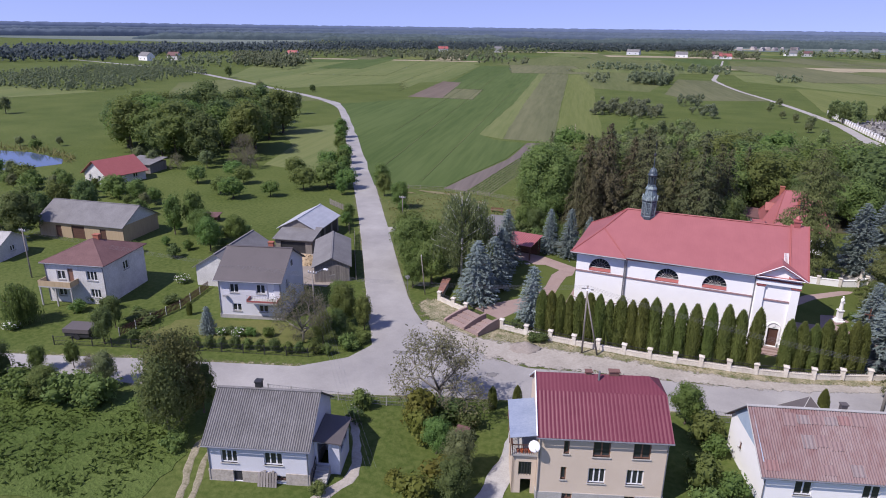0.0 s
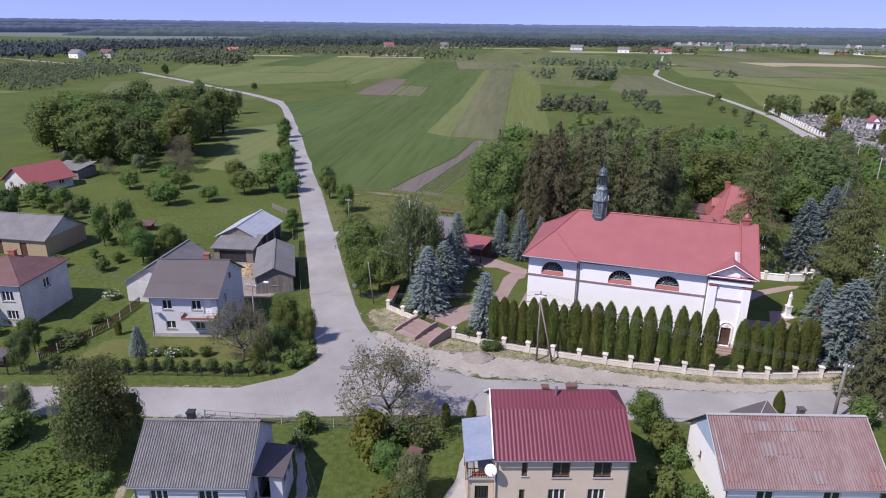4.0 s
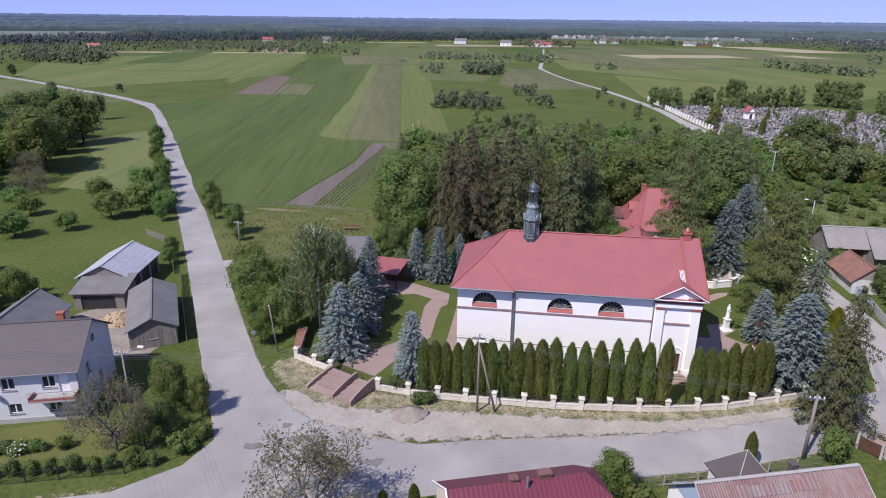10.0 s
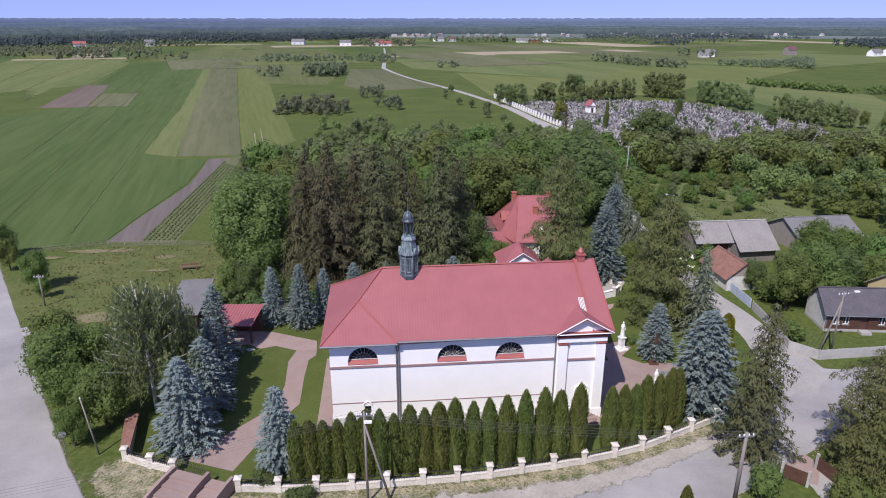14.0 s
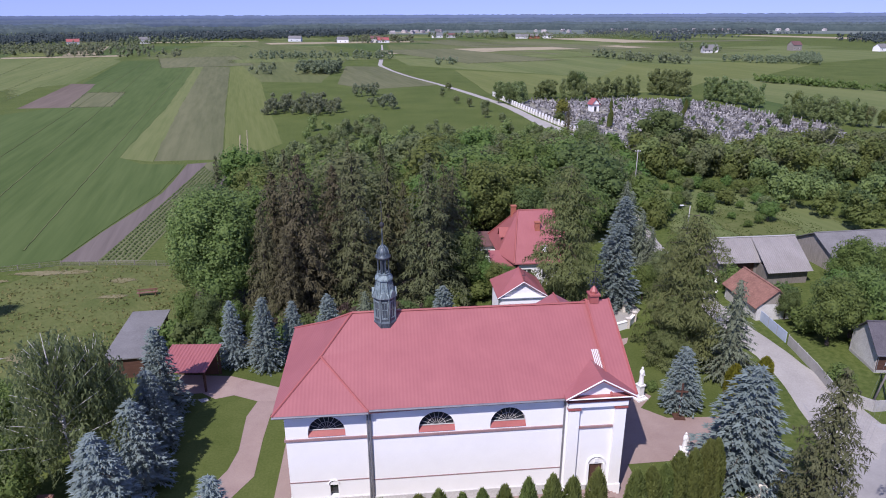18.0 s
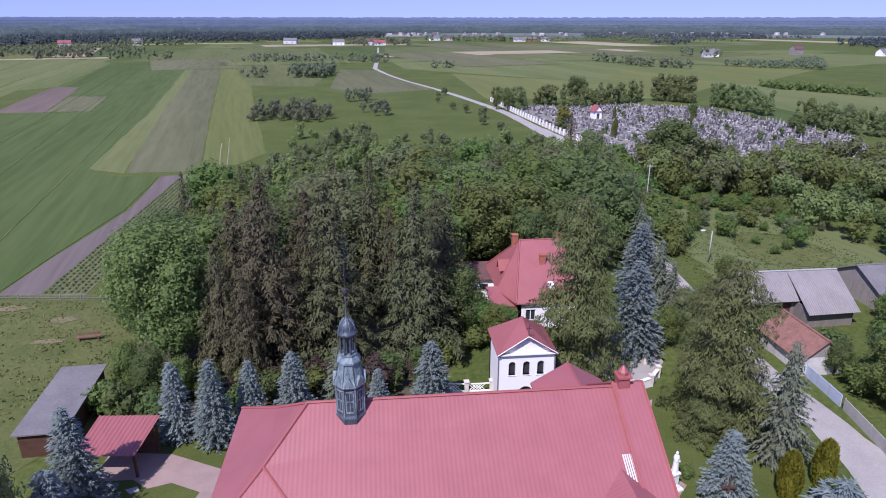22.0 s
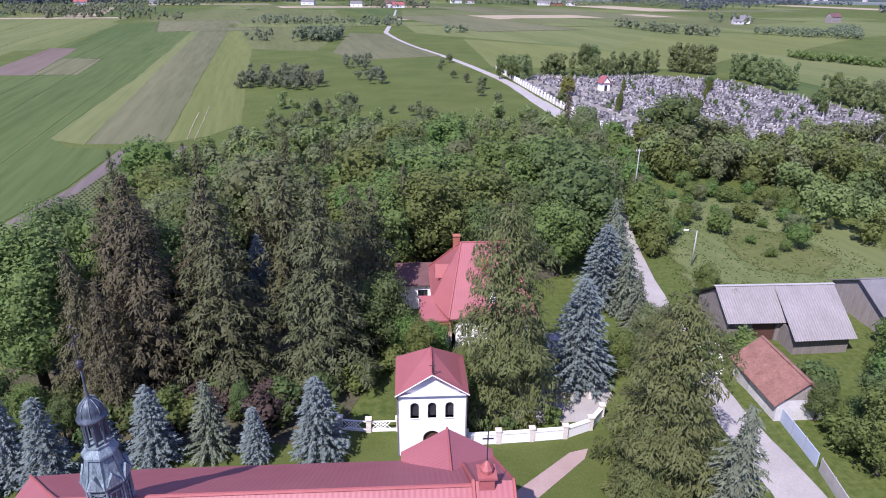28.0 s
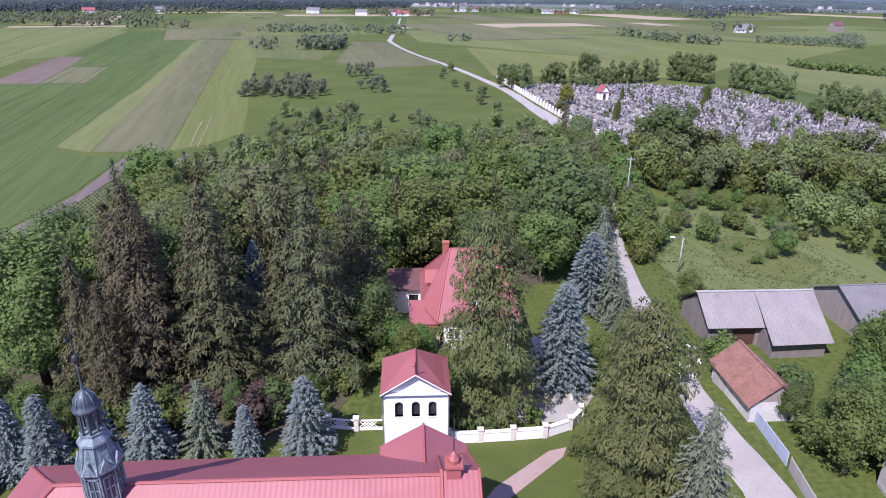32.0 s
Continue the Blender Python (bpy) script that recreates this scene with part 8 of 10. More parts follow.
# ---- fences ----
def fence(name, label, pts, h, mat, step=2.5, mode="mesh", pmat=None):
    f = thing(name, label, "fence")
    for (x0, y0), (x1, y1) in zip(pts, pts[1:]):
        d = Vector((x1 - x0, y1 - y0, 0))
        m = Matrix.Translation((x0, y0, 0)) @ Matrix.Rotation(math.atan2(d.y, d.x), 4, "Z")
        n = max(1, round(d.length / step))
        s = d.length / n
        for k in range(n):
            part("post", MB().box(k * s - 0.04, -0.04, 0, k * s + 0.04, 0.04, h + 0.08, m), pmat or M_CONC, f)
            mb = MB()
            if mode == "mesh":
                for z in (0.08, h * 0.5, h - 0.03):
                    mb.box(k * s + 0.04, -0.012, z, k * s + s - 0.04, 0.012, z + 0.025, m)
                for j in range(int(s / 0.16)):
                    mb.box(k * s + 0.1 + 0.16 * j, -0.006, 0.06, k * s + 0.112 + 0.16 * j, 0.006, h, m)
            elif mode == "slab":
                mb.box(k * s + 0.05, -0.035, 0.0, k * s + s - 0.05, 0.035, h, m)
            else:
                for e in (0.25, 0.75):
                    part("rail", MB().box(k * s + 0.04, -0.02, h * e, k * s + s - 0.04, 0.0, h * e + 0.07, m), mat, f)
                for j in range(int(s / 0.19)):
                    part("slat", MB().box(k * s + 0.08 + 0.19 * j, 0.004, 0.04, k * s + 0.18 + 0.19 * j, 0.026, h + R.uniform(-0.03, 0.03), m), mat, f)
                continue
            part("panel", mb, mat, f)
    return f


M_BLUEF = shade("blue_grey_fence_slab", (0.34, 0.40, 0.52), (0.46, 0.52, 0.64), 0.85, 0.8, 8.0, 0.2)
fence("fence", "dark wire fence along the front garden", [(-52.6, -33.6), (-44, -30.6), (-34, -27.2), (-24.5, -24.2), (-21.6, -22.0)], 1.1, M_DARK, 2.6, "mesh", M_DARK)
fence("fence", "dark timber fence between two gardens", [(-47.6, -29.0), (-47.0, -20), (-48.6, -13)], 1.1, M_DARKWOOD, 2.4, "board")
fence("fence", "pale concrete slab fence along the lane", [(51.9, 32.8), (52.6, 27.2)], 1.3, M_CONC, 2.3, "slab")
fence("fence", "blue-grey concrete slab fence along the lane", [(52.8, 26.4), (52.5, 20.6)], 1.3, M_BLUEF, 2.0, "slab")
fence("fence", "grey concrete slab fence round the cottage garden", [(52.5, 20.2), (51.6, 14.0), (50.6, 9.4), (52.6, 7.0), (58, 7.1), (70, 7.4)], 1.2, M_CONC, 2.3, "slab")
fence("fence", "thin wire fence along the road verge", [(-24, -31.9), (-12, -29.3), (-6, -26.8)], 0.9, M_ZINC, 2.6, "mesh")
fence("fence", "grey mesh fence in front of the rust-roofed house", [(16.4, -19.6), (22, -18.0), (28, -16.1), (33, -14.4)], 1.2, M_ZINC, 2.5, "mesh")
fence("fence", "weathered timber fence behind the barn", [(-43.8, 17.0), (-51, 29), (-58, 33)], 1.2, M_WOOD, 2.4, "board", M_WOOD)
fence("fence", "weathered board fence along the farmyard roadside", [(-31.4, -1.8), (-36.4, 6.4), (-40.2, 12.8), (-42.6, 16.8)], 1.3, M_WOOD, 2.4, "board", M_WOOD)
fence("fence", "old post and wire fence at the field edge", [(-52, 52), (-41, 54.6), (-30, 53.6), (-20, 52.0)], 0.8, M_WOOD, 3.0, "mesh", M_WOOD)
gt2 = thing("metal_gate", "brown sheet metal drive gate", "gate", pose(37.2, -11.0, 0, 0, 0, -46))
part("leaf", MB().box(0, -0.03, 0.1, 1.7, 0.03, 1.3), M_DARKWOOD, gt2)
for x in (-0.12, 1.82):
    part("gate_post", MB().box(x - 0.1, -0.1, 0, x + 0.1, 0.1, 1.5), M_CONC, gt2)
gt3 = thing("metal_gate", "brown sheet metal drive gate standing open", "gate", pose(40.6, -10.4, 0, 0, 0, -80))
part("leaf", MB().box(0, -0.03, 0.1, 1.9, 0.03, 1.3), M_DARKWOOD, gt3)
part("gate_post", MB().box(-0.22, -0.1, 0, -0.02, 0.1, 1.5), M_CONC, gt3)
solid("drive_apron", patch([(38.0, -8.4), (40.4, -7.0), (41.4, -10.0), (39.4, -12.2), (37.2, -10.8)], 0.046, 0.1, 0.8, 4), M_PATH, "small pinkish paved apron before the gate", "drive", "structure")
solid("drive", patch([(38.6, -11.6), (40.8, -10.6), (41.4, -14), (41.6, -19.0), (44, -24), (41.0, -25), (39.6, -20), (39.4, -16)], 0.04, 0.2, 0.8, 6), M_GRAVEL, "short pale gravel drive off the road", "drive", "structure")
# Yield sign.
sg = thing("road_sign", "triangular yield sign on a grey post seen from behind", "road sign", pose(-22.2, -14.5, 0, 0, 0, 60))
part("post", MB().tube((0, 0, 0), (0, 0, 2.5), 0.035, n=8), M_ZINC, sg)
part("sign_plate", MB().slab([(-0.45, -0.04, 2.5), (0.45, -0.04, 2.5), (0, -0.04, 1.75)], (0, 0.02, 0)), M_ZINC, sg)

rs = thing("road_sign", "small round grey road sign on a post", "road sign", pose(-22.8, -2.4, 0, 0, 0, 30))
part("post", MB().tube((0, 0, 0), (0, 0, 2.4), 0.03, n=8), M_ZINC, rs)
part("sign_plate", MB().tube((0, -0.05, 2.1), (0, -0.03, 2.1), 0.32, n=18), M_CONC, rs)

# ---- car ----
car = thing("car", "dark blue-black saloon car on the road", "car", pose(62.2, 3.4, 0.06, 0, 0, 192))
M_CARP = shade("dark_blue_car_paint", (0.010, 0.012, 0.022), (0.014, 0.017, 0.03), 0.18, 1, 8, 0, spec=0.6)
prof_ = [(-2.2, 0.35), (-2.2, 0.72), (-2.05, 0.86), (-1.45, 0.93), (-0.75, 1.36), (0.55, 1.40), (1.25, 0.98), (1.95, 0.84), (2.2, 0.66), (2.2, 0.35)]
cb_ = MB()
n_ = len(prof_)
vs_ = []
for yy, sc_ in ((-0.85, 0), (-0.72, 1), (0.72, 1), (0.85, 0)):
    for px_, pz_ in prof_:
        vs_.append((px_, yy if pz_ <= 0.95 else math.copysign(min(abs(yy), 0.66), yy), pz_ if sc_ or pz_ < 0.9 else pz_ - 0.02))
for k in range(3):
    for i in range(n_):
        cb_.f.append((k * n_ + i, k * n_ + (i + 1) % n_, (k + 1) * n_ + (i + 1) % n_, (k + 1) * n_ + i))
cb_.f += [tuple(range(n_ - 1, -1, -1)), tuple(range(3 * n_, 4 * n_))]
cb_.v = vs_
part("body", cb_, M_CARP, car)
part("windscreen", MB().slab([(0.62, -0.6, 1.385), (0.62, 0.6, 1.385), (1.2, 0.66, 1.03), (1.2, -0.66, 1.03)], (0.02, 0, 0.02)), M_GLASS, car)
part("rear_window", MB().slab([(-0.8, 0.6, 1.36), (-0.8, -0.6, 1.36), (-1.38, -0.66, 0.99), (-1.38, 0.66, 0.99)], (-0.02, 0, 0.02)), M_GLASS, car)
for s in (-1, 1):
    part("side_window", MB().box(-0.95, s * 0.73 - 0.012, 0.98, 0.85, s * 0.73 + 0.012, 1.28), M_GLASS, car)
    part("headlight", MB().box(2.12, s * 0.6 - 0.16, 0.6, 2.215, s * 0.6 + 0.16, 0.74), M_FRAME, car)
    part("tail_light", MB().box(-2.215, s * 0.62 - 0.14, 0.62, -2.14, s * 0.62 + 0.14, 0.76), M_REDP, car)
    for xw in (-1.35, 1.35):
        wh = part("wheel", MB().tube((xw, s * 0.86, 0.31), (xw, s * 0.66, 0.31), 0.31, n=16), M_DARK, car)
        part("rim", MB().tube((xw, s * 0.872, 0.31), (xw, s * 0.84, 0.31), 0.2, n=12), M_ZINC, wh)

# ---- pond ----
M_WATER = shade("pond_water", (0.06, 0.09, 0.16), (0.08, 0.12, 0.20), 0.08, 0.2, 2.0, 0.05, spec=0.8)
solid("pond_water", patch([(-165, 24), (-149.7, 25.4), (-145.5, 31.3), (-143.7, 37.9), (-148.2, 41.7), (-165, 45.5), (-178, 43), (-186, 33)], 0.03, 0.5, 3, 4), M_WATER, "still blue pond in the meadow", "pond", "structure")

# ---- cemetery ----
CEM = [(66.4, 198), (69, 172), (72, 149), (77, 129), (132, 121), (150, 142), (158, 160), (152, 200), (148, 226), (134, 238), (112, 244), (90, 238), (73, 244), (64, 232)]


def inside(p, poly):
    c = False
    for (x0, y0), (x1, y1) in zip(poly, poly[1:] + poly[:1]):
        if (y0 > p[1]) != (y1 > p[1]) and p[0] < (x1 - x0) * (p[1] - y0) / (y1 - y0) + x0:
            c = not c
    return c


solid("cemetery_ground", patch(CEM, 0.03, 0.4, 4, 5), shade("trodden_cemetery_ground", (0.14, 0.14, 0.10), (0.30, 0.28, 0.24), 0.95, 0.4, 3.0, 0.4), "trodden grey-green cemetery ground", "ground", "structure")
stones = {k: MB() for k in range(3)}
gx = 60.0
rowi = 0
while gx < 160:
    gy = 127.0 + R.uniform(0, 1)
    while gy < 250:
        if inside((gx, gy), CEM) and R.random() < 0.9 and rowi % 9 != 8 and not (87 < gx < 95 and 198 < gy < 214) and abs((gx - 73.1) + 0.171 * (gy - 208)) > 1.5:
            k = R.choice((0, 0, 1, 2, 2))
            m = Matrix.Translation((gx + R.uniform(-0.25, 0.25), gy + R.uniform(-0.25, 0.25), 0)) @ Matrix.Rotation(0.35 + R.uniform(-0.06, 0.06), 4, "Z")
            w = R.uniform(0.32, 0.6)
            stones[k].box(-w, -0.8, 0, w, 0.8, R.uniform(0.15, 0.45), m)
            hh = R.uniform(0.6, 1.3)
            stones[R.choice((0, 1, 2))].box(-w * R.uniform(0.4, 0.9), 0.7, 0.25, w * R.uniform(0.4, 0.9), 0.88, hh, m)
            if R.random() < 0.35:
                stones[R.choice((0, 1))].box(-0.06, 0.74, hh - 0.1, 0.06, 0.84, hh + 0.6, m).box(-0.25, 0.74, hh + 0.2, 0.25, 0.84, hh + 0.33, m)
        gy += R.uniform(1.9, 2.5)
    gx += 1.42
    rowi += 1
for k, (mt, lb) in enumerate(((shade("grey_terrazzo", (0.17, 0.165, 0.16), (0.28, 0.27, 0.262), 0.6, 1, 8, 0.2, island=0.35), "many grey terrazzo gravestones in rows"), (shade("pale_gravestone", (0.33, 0.31, 0.30), (0.50, 0.48, 0.455), 0.7, 1, 8, 0.2, island=0.3), "many pale gravestones in rows"), (shade("dark_granite", (0.06, 0.057, 0.055), (0.15, 0.14, 0.135), 0.3, 1, 8, 0.1, island=0.35), "many dark granite gravestones in rows"))):
    solid("gravestones", stones[k], mt, lb, "gravestones", "stuff")
house("chapel", "tiny white cemetery chapel with red roof", "chapel", 89.4, 206.0, 8, 3.0, 3.4, 2.7, 2.75, M_WHITE, M_REDP, [], [("f", 1.5, 0, 1.1, 2.0, M_DARK)], kind_="hip", over=0.3, gutters=False)
cr_ = thing("chapel_roof", "steep red chapel roof with white gable", "roof", pose(89.4, 206.0, 2.8, 0, 0, 8))
part("slope", MB().slab([(-0.4, -0.5, -0.1), (1.5, -0.5, 2.2), (1.5, 3.8, 2.2), (-0.4, 3.8, -0.1)], (0, 0, -0.1)), M_REDP, cr_)
part("slope", MB().slab([(1.5, -0.5, 2.2), (3.4, -0.5, -0.1), (3.4, 3.8, -0.1), (1.5, 3.8, 2.2)], (0, 0, -0.1)), M_REDP, cr_)
part("gable", MB().slab([(0, -0.1, 0), (3.0, -0.1, 0), (1.5, -0.1, 1.8)], (0, 0.2, 0)), M_WHITE, cr_)
cw = thing("cemetery_wall", "white cemetery fence wall of posts and panels along the lane", "wall")
cpts = smooth_line([(60.3, 263), (62.8, 230), (65.6, 198), (68.2, 172), (71.0, 149), (73.6, 132)], 3.0)
for p, q in zip(cpts, cpts[1:]):
    d = Vector((q[0] - p[0], q[1] - p[1], 0))
    m = Matrix.Translation((p[0], p[1], 0)) @ Matrix.Rotation(math.atan2(d.y, d.x), 4, "Z")
    part("panel", MB().box(0.25, -0.1, 0, d.length - 0.25, 0.1, 1.1, m), M_STONEW, cw)
    part("post", MB().box(-0.25, -0.25, 0, 0.25, 0.25, 1.8, m).box(-0.32, -0.32, 1.8, 0.32, 0.32, 1.95, m), M_WHITE, cw)
solid("cemetery_drive", patch([(60.6, 226), (63.6, 200), (65.8, 182), (68.6, 158), (67, 146), (63.5, 165), (60.5, 195), (58, 226)], 0.05, 0.3, 3, 3), M_GRAVEL, "wide pale gravel parking strip along the cemetery", "road", "structure")

# ---- woods, orchards, gardens ----
KEEP_OUT = [(18, 22, 27, 30), (18.6, 37.5, 35.5, 54), (53, 34, 82, 51), (51.6, 24, 58, 35)]


def clear_of(x, y):
    if any(a <= x <= c and b <= y <= d for a, b, c, d in KEEP_OUT):
        return False
    for (x0, y0, w0), (x1, y1, w1) in zip(EAST, EAST[1:]):
        dx, dy = x1 - x0, y1 - y0
        t = max(0, min(1, ((x - x0) * dx + (y - y0) * dy) / (dx * dx + dy * dy)))
        if math.hypot(x - x0 - t * dx, y - y0 - t * dy) < w0 / 2 + 1.2:
            return False
    return True


def scatter(poly, n, kinds, h0, h1, gap, wide=(0.85, 1.15)):
    """Trees of the given kinds at random places in an area, no nearer than gap."""
    xs_, ys_ = [p[0] for p in poly], [p[1] for p in poly]
    done, tries = [], 0
    while len(done) < n and tries < n * 40:
        tries += 1
        x, y = R.uniform(min(xs_), max(xs_)), R.uniform(min(ys_), max(ys_))
        if inside((x, y), poly) and clear_of(x, y) and all((x - a) ** 2 + (y - b) ** 2 > gap * gap for a, b in done):
            done.append((x, y))
            plant(R.choice(kinds), x, y, R.uniform(h0, h1), R.uniform(*wide))


# ---- far woods ----
GOLD = (1 + math.sqrt(5)) / 2
ICO = (unit(np.array([(-1, GOLD, 0), (1, GOLD, 0), (-1, -GOLD, 0), (1, -GOLD, 0), (0, -1, GOLD), (0, 1, GOLD), (0, -1, -GOLD), (0, 1, -GOLD), (GOLD, 0, -1), (GOLD, 0, 1), (-GOLD, 0, -1), (-GOLD, 0, 1)], float)),
       np.array([(0, 11, 5), (0, 5, 1), (0, 1, 7), (0, 7, 10), (0, 10, 11), (1, 5, 9), (5, 11, 4), (11, 10, 2), (10, 7, 6), (7, 1, 8), (3, 9, 4), (3, 4, 2), (3, 2, 6), (3, 6, 8), (3, 8, 9), (4, 9, 5), (2, 4, 11), (6, 2, 10), (8, 6, 7), (9, 8, 1)]))


def far_wood(name, label, poly, n, h0, h1, mat, seed, size=0.40, blades=72, spread=0.17, fat=1.0):
    """Many distant trees in one mesh of blades."""
    rg = np.random.default_rng(seed)
    xs_, ys_ = [p[0] for p in poly], [p[1] for p in poly]
    pts = []
    while len(pts) < n:
        p = (rg.uniform(min(xs_), max(xs_)), rg.uniform(min(ys_), max(ys_)))
        if inside(p, poly):
            pts.append(p)
    pts = np.array(pts)
    hh = rg.uniform(h0, h1, n)
    lobes = 5
    off = rg.normal(0, spread, (n, lobes, 3)) * np.array([1, 1, 0])
    off[:, :, 2] = rg.uniform(0.28 * fat, 0.80 + 0.06 * (1 - fat), (n, lobes))
    lr_ = fat * rg.uniform(0.16, 0.26, (n, lobes)) * (1.25 - 0.6 * off[:, :, 2])
    pick = rg.integers(0, lobes, (n, blades))
    row = np.arange(n)[:, None]
    O = unit(rg.normal(0, 1, (n, blades, 3)))
    C = off[row, pick] + O * (lr_[row, pick] * rg.uniform(0.75, 1.1, (n, blades)))[..., None] * np.array([1, 1, 1.15])
    C = C * hh[:, None, None] + np.concatenate([pts, np.zeros((n, 1))], 1)[:, None, :]
    C[..., 2] = np.maximum(C[..., 2], 0.15)
    C, O = C.reshape(-1, 3), O.reshape(-1, 3)
    V, F = leaf_cloud(rg, C, O, size * hh.repeat(blades)[:, None] / 6.0, 0.38)
    solid_lobes = lobes if blades >= 100 else 2 if blades > 16 else 1
    ball, tri = ICO
    cc = np.repeat((off * hh[:, None, None])[:, :solid_lobes].reshape(-1, 3), 1, 0) + np.repeat(np.concatenate([pts, np.zeros((n, 1))], 1), solid_lobes, 0)
    rr_ = (lr_ * hh[:, None])[:, :solid_lobes].reshape(-1, 1, 1) * (0.64 if blades >= 100 else 1.0)
    lump = rg.uniform(0.68, 1.2, (len(cc), len(ball), 1))
    B = cc[:, None, :] + ball[None] * rr_ * lump * np.array([1, 1, 1.2])
    B[..., 2] = np.maximum(B[..., 2], 0.0)
    T = tri[None] + (np.arange(len(cc)) * len(ball))[:, None, None] + len(V)
    ob = new(name, np_mesh(name, np.concatenate([V, B.reshape(-1, 3)]), np.concatenate([F, T.reshape(-1, 3)]), mat))
    return tagged(ob, label, "woods", kind="stuff")


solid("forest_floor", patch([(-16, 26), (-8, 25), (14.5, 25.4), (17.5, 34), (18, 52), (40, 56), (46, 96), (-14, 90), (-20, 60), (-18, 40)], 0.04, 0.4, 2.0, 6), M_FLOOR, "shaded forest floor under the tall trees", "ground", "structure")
for k in range(30):
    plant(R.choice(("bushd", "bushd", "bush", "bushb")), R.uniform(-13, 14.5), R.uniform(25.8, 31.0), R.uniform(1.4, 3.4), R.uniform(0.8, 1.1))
# Park behind the church.
scatter([(-13, 40), (0, 48), (18, 54), (20, 66), (-6, 66), (-18, 52)], 17, ["spruceb", "leaf", "leafd", "spruce", "grey"], 10, 15, 4.8, (0.95, 1.25))
scatter([(19, 54), (38, 54), (46, 64), (44, 80), (16, 78), (14, 62)], 22, ["leafd", "leafl", "leaf", "spruce", "leafd", "leaf"], 10, 15.5, 5.4, (1.1, 1.4))
scatter([(-20, 60), (14, 66), (44, 80), (52, 96), (30, 104), (-14, 92), (-24, 76)], 50, ["leaf", "leafd", "leafl", "leafl", "grey", "spruce"], 7.5, 13, 4.9, (1.05, 1.35))
for k, (mt, n) in enumerate(((M_LEAFG, 34), (M_LEAF, 24), (M_THICK, 16))):
    far_wood("thicket", "mixed green thicket of young trees at the wood edge", [(-22, 92), (28, 104), (54, 100), (56, 124), (30, 130), (-10, 120), (-22, 108)], n, 5, 8.5, mt, 30 + k, 0.22, 760)
for k, (mt, n) in enumerate(((M_LEAFG, 44), (M_THICK, 36))):
    far_wood("thicket", "loose grey-green shrubs in rough grass", [(-18, 118), (58, 118), (57, 150), (36, 152), (14, 172), (-14, 186), (-17, 140)], n, 3.0, 7.0, mt, 34 + k, 0.22, 660)
scatter([(41, 30), (45.6, 28), (46, 38), (44, 40), (40, 38)], 5, ["leaf", "larch", "grey"], 3.4, 5.4, 2.6)
for x, y, k, h in ((22.0, 36.4, "leaf", 5.2), (23.4, 37.6, "leafl", 4.4), (27.0, 26.4, "bushl", 1.2), (29.0, 26.3, "bushd", 1.4), (31.0, 26.6, "bushy", 1.3), (33.0, 27.0, "bush", 1.5), (20.6, 38.2, "leafl", 5.4), (19.4, 35.4, "bush", 2.6), (18.1, 39.2, "leafd", 9.4), (39.8, 64.6, "bushy", 4.4), (8.6, 27.2, "bushb", 3.6), (47.8, 33.2, "bushw", 4.2)):
    plant(k, x, y, h)
for x, y in ((33.4, 12.6), (36.6, 14.8), (38.2, 17.2), (40.6, 4.2)):
    plant("bush", x, y, 1.1)
for x, y, h in ((40.0, 9.6, 4.2), (43.6, 10.6, 4.2), (40.8, 5.0, 4.0), (39.2, 3.4, 3.2), (41.6, 8.0, 3.4)):
    plant("tgold", x, y, h)
for x, y in ((-2.5, -10.2), (-1.6, -9.9), (-5.4, -7.6), (-4.6, -8.2)):
    plant("bushd", x, y, 1.2, 1.2)
# Farmyard behind the grey house.
soft_patch("farmyard", [(-48.5, 2.0), (-46.5, 6.0), (-41.4, 2.2), (-34.6, -1.4), (-35.6, -4.8), (-41.1, -3.6), (-45.6, -2.4)], 0.05, M_YARD, "trodden earth yard between house and barns", 0.2, "yard", 0.8, 0.8)
# Lane side and gardens to the east.
soft_patch("meadow", [(55.5, 47), (70, 46), (88, 52), (90, 72), (80, 86), (66, 88), (60, 74)], 0.05, FM["light"], "light green orchard meadow beside the lane", 0.3, "meadow", 0.8, 0.25)
soft_patch("meadow", [(67, 58), (74, 55), (80, 60), (79, 69), (72, 72), (67, 66)], 0.06, M_ROUGH, "dry yellowish patch of orchard grass", 0.4, "meadow", 0.9, 0.4)
scatter([(58, 62), (70, 58), (86, 70), (84, 92), (62, 96)], 44, ["bush", "bushl", "apple", "apple", "bushl", "grey"], 1.2, 4.0, 2.6)
for k, (mt, n) in enumerate(((M_THICK, 50), (M_LEAF, 26), (M_LEAFG, 46))):
    far_wood("thicket", "dense bright green thicket before the cemetery", [(68, 98), (130, 84), (150, 110), (132, 119), (84, 124), (72, 116)], n, 5.5, 10.0, mt, 36 + k, 0.22, 760)
for k, (mt, n) in enumerate(((M_LEAF, 40), (M_THICK, 30), (M_LEAFD, 18))):
    far_wood("thicket", "dense green orchard thicket behind the barns", [(84, 56), (130, 40), (150, 84), (128, 92), (86, 92)], n, 4.0, 8.0, mt, 40 + k, 0.22, 760)
scatter([(60, 18), (84, 20), (100, 30), (84, 36), (66, 32), (59, 24)], 14, ["leaf", "leafd", "apple"], 4.5, 8.0, 4.6)
far_wood("thicket", "dense dark green trees behind the farmyard", [(86, 20), (140, 10), (140, 50), (90, 50)], 34, 6, 10, M_LEAFD, 44, 0.22, 760)
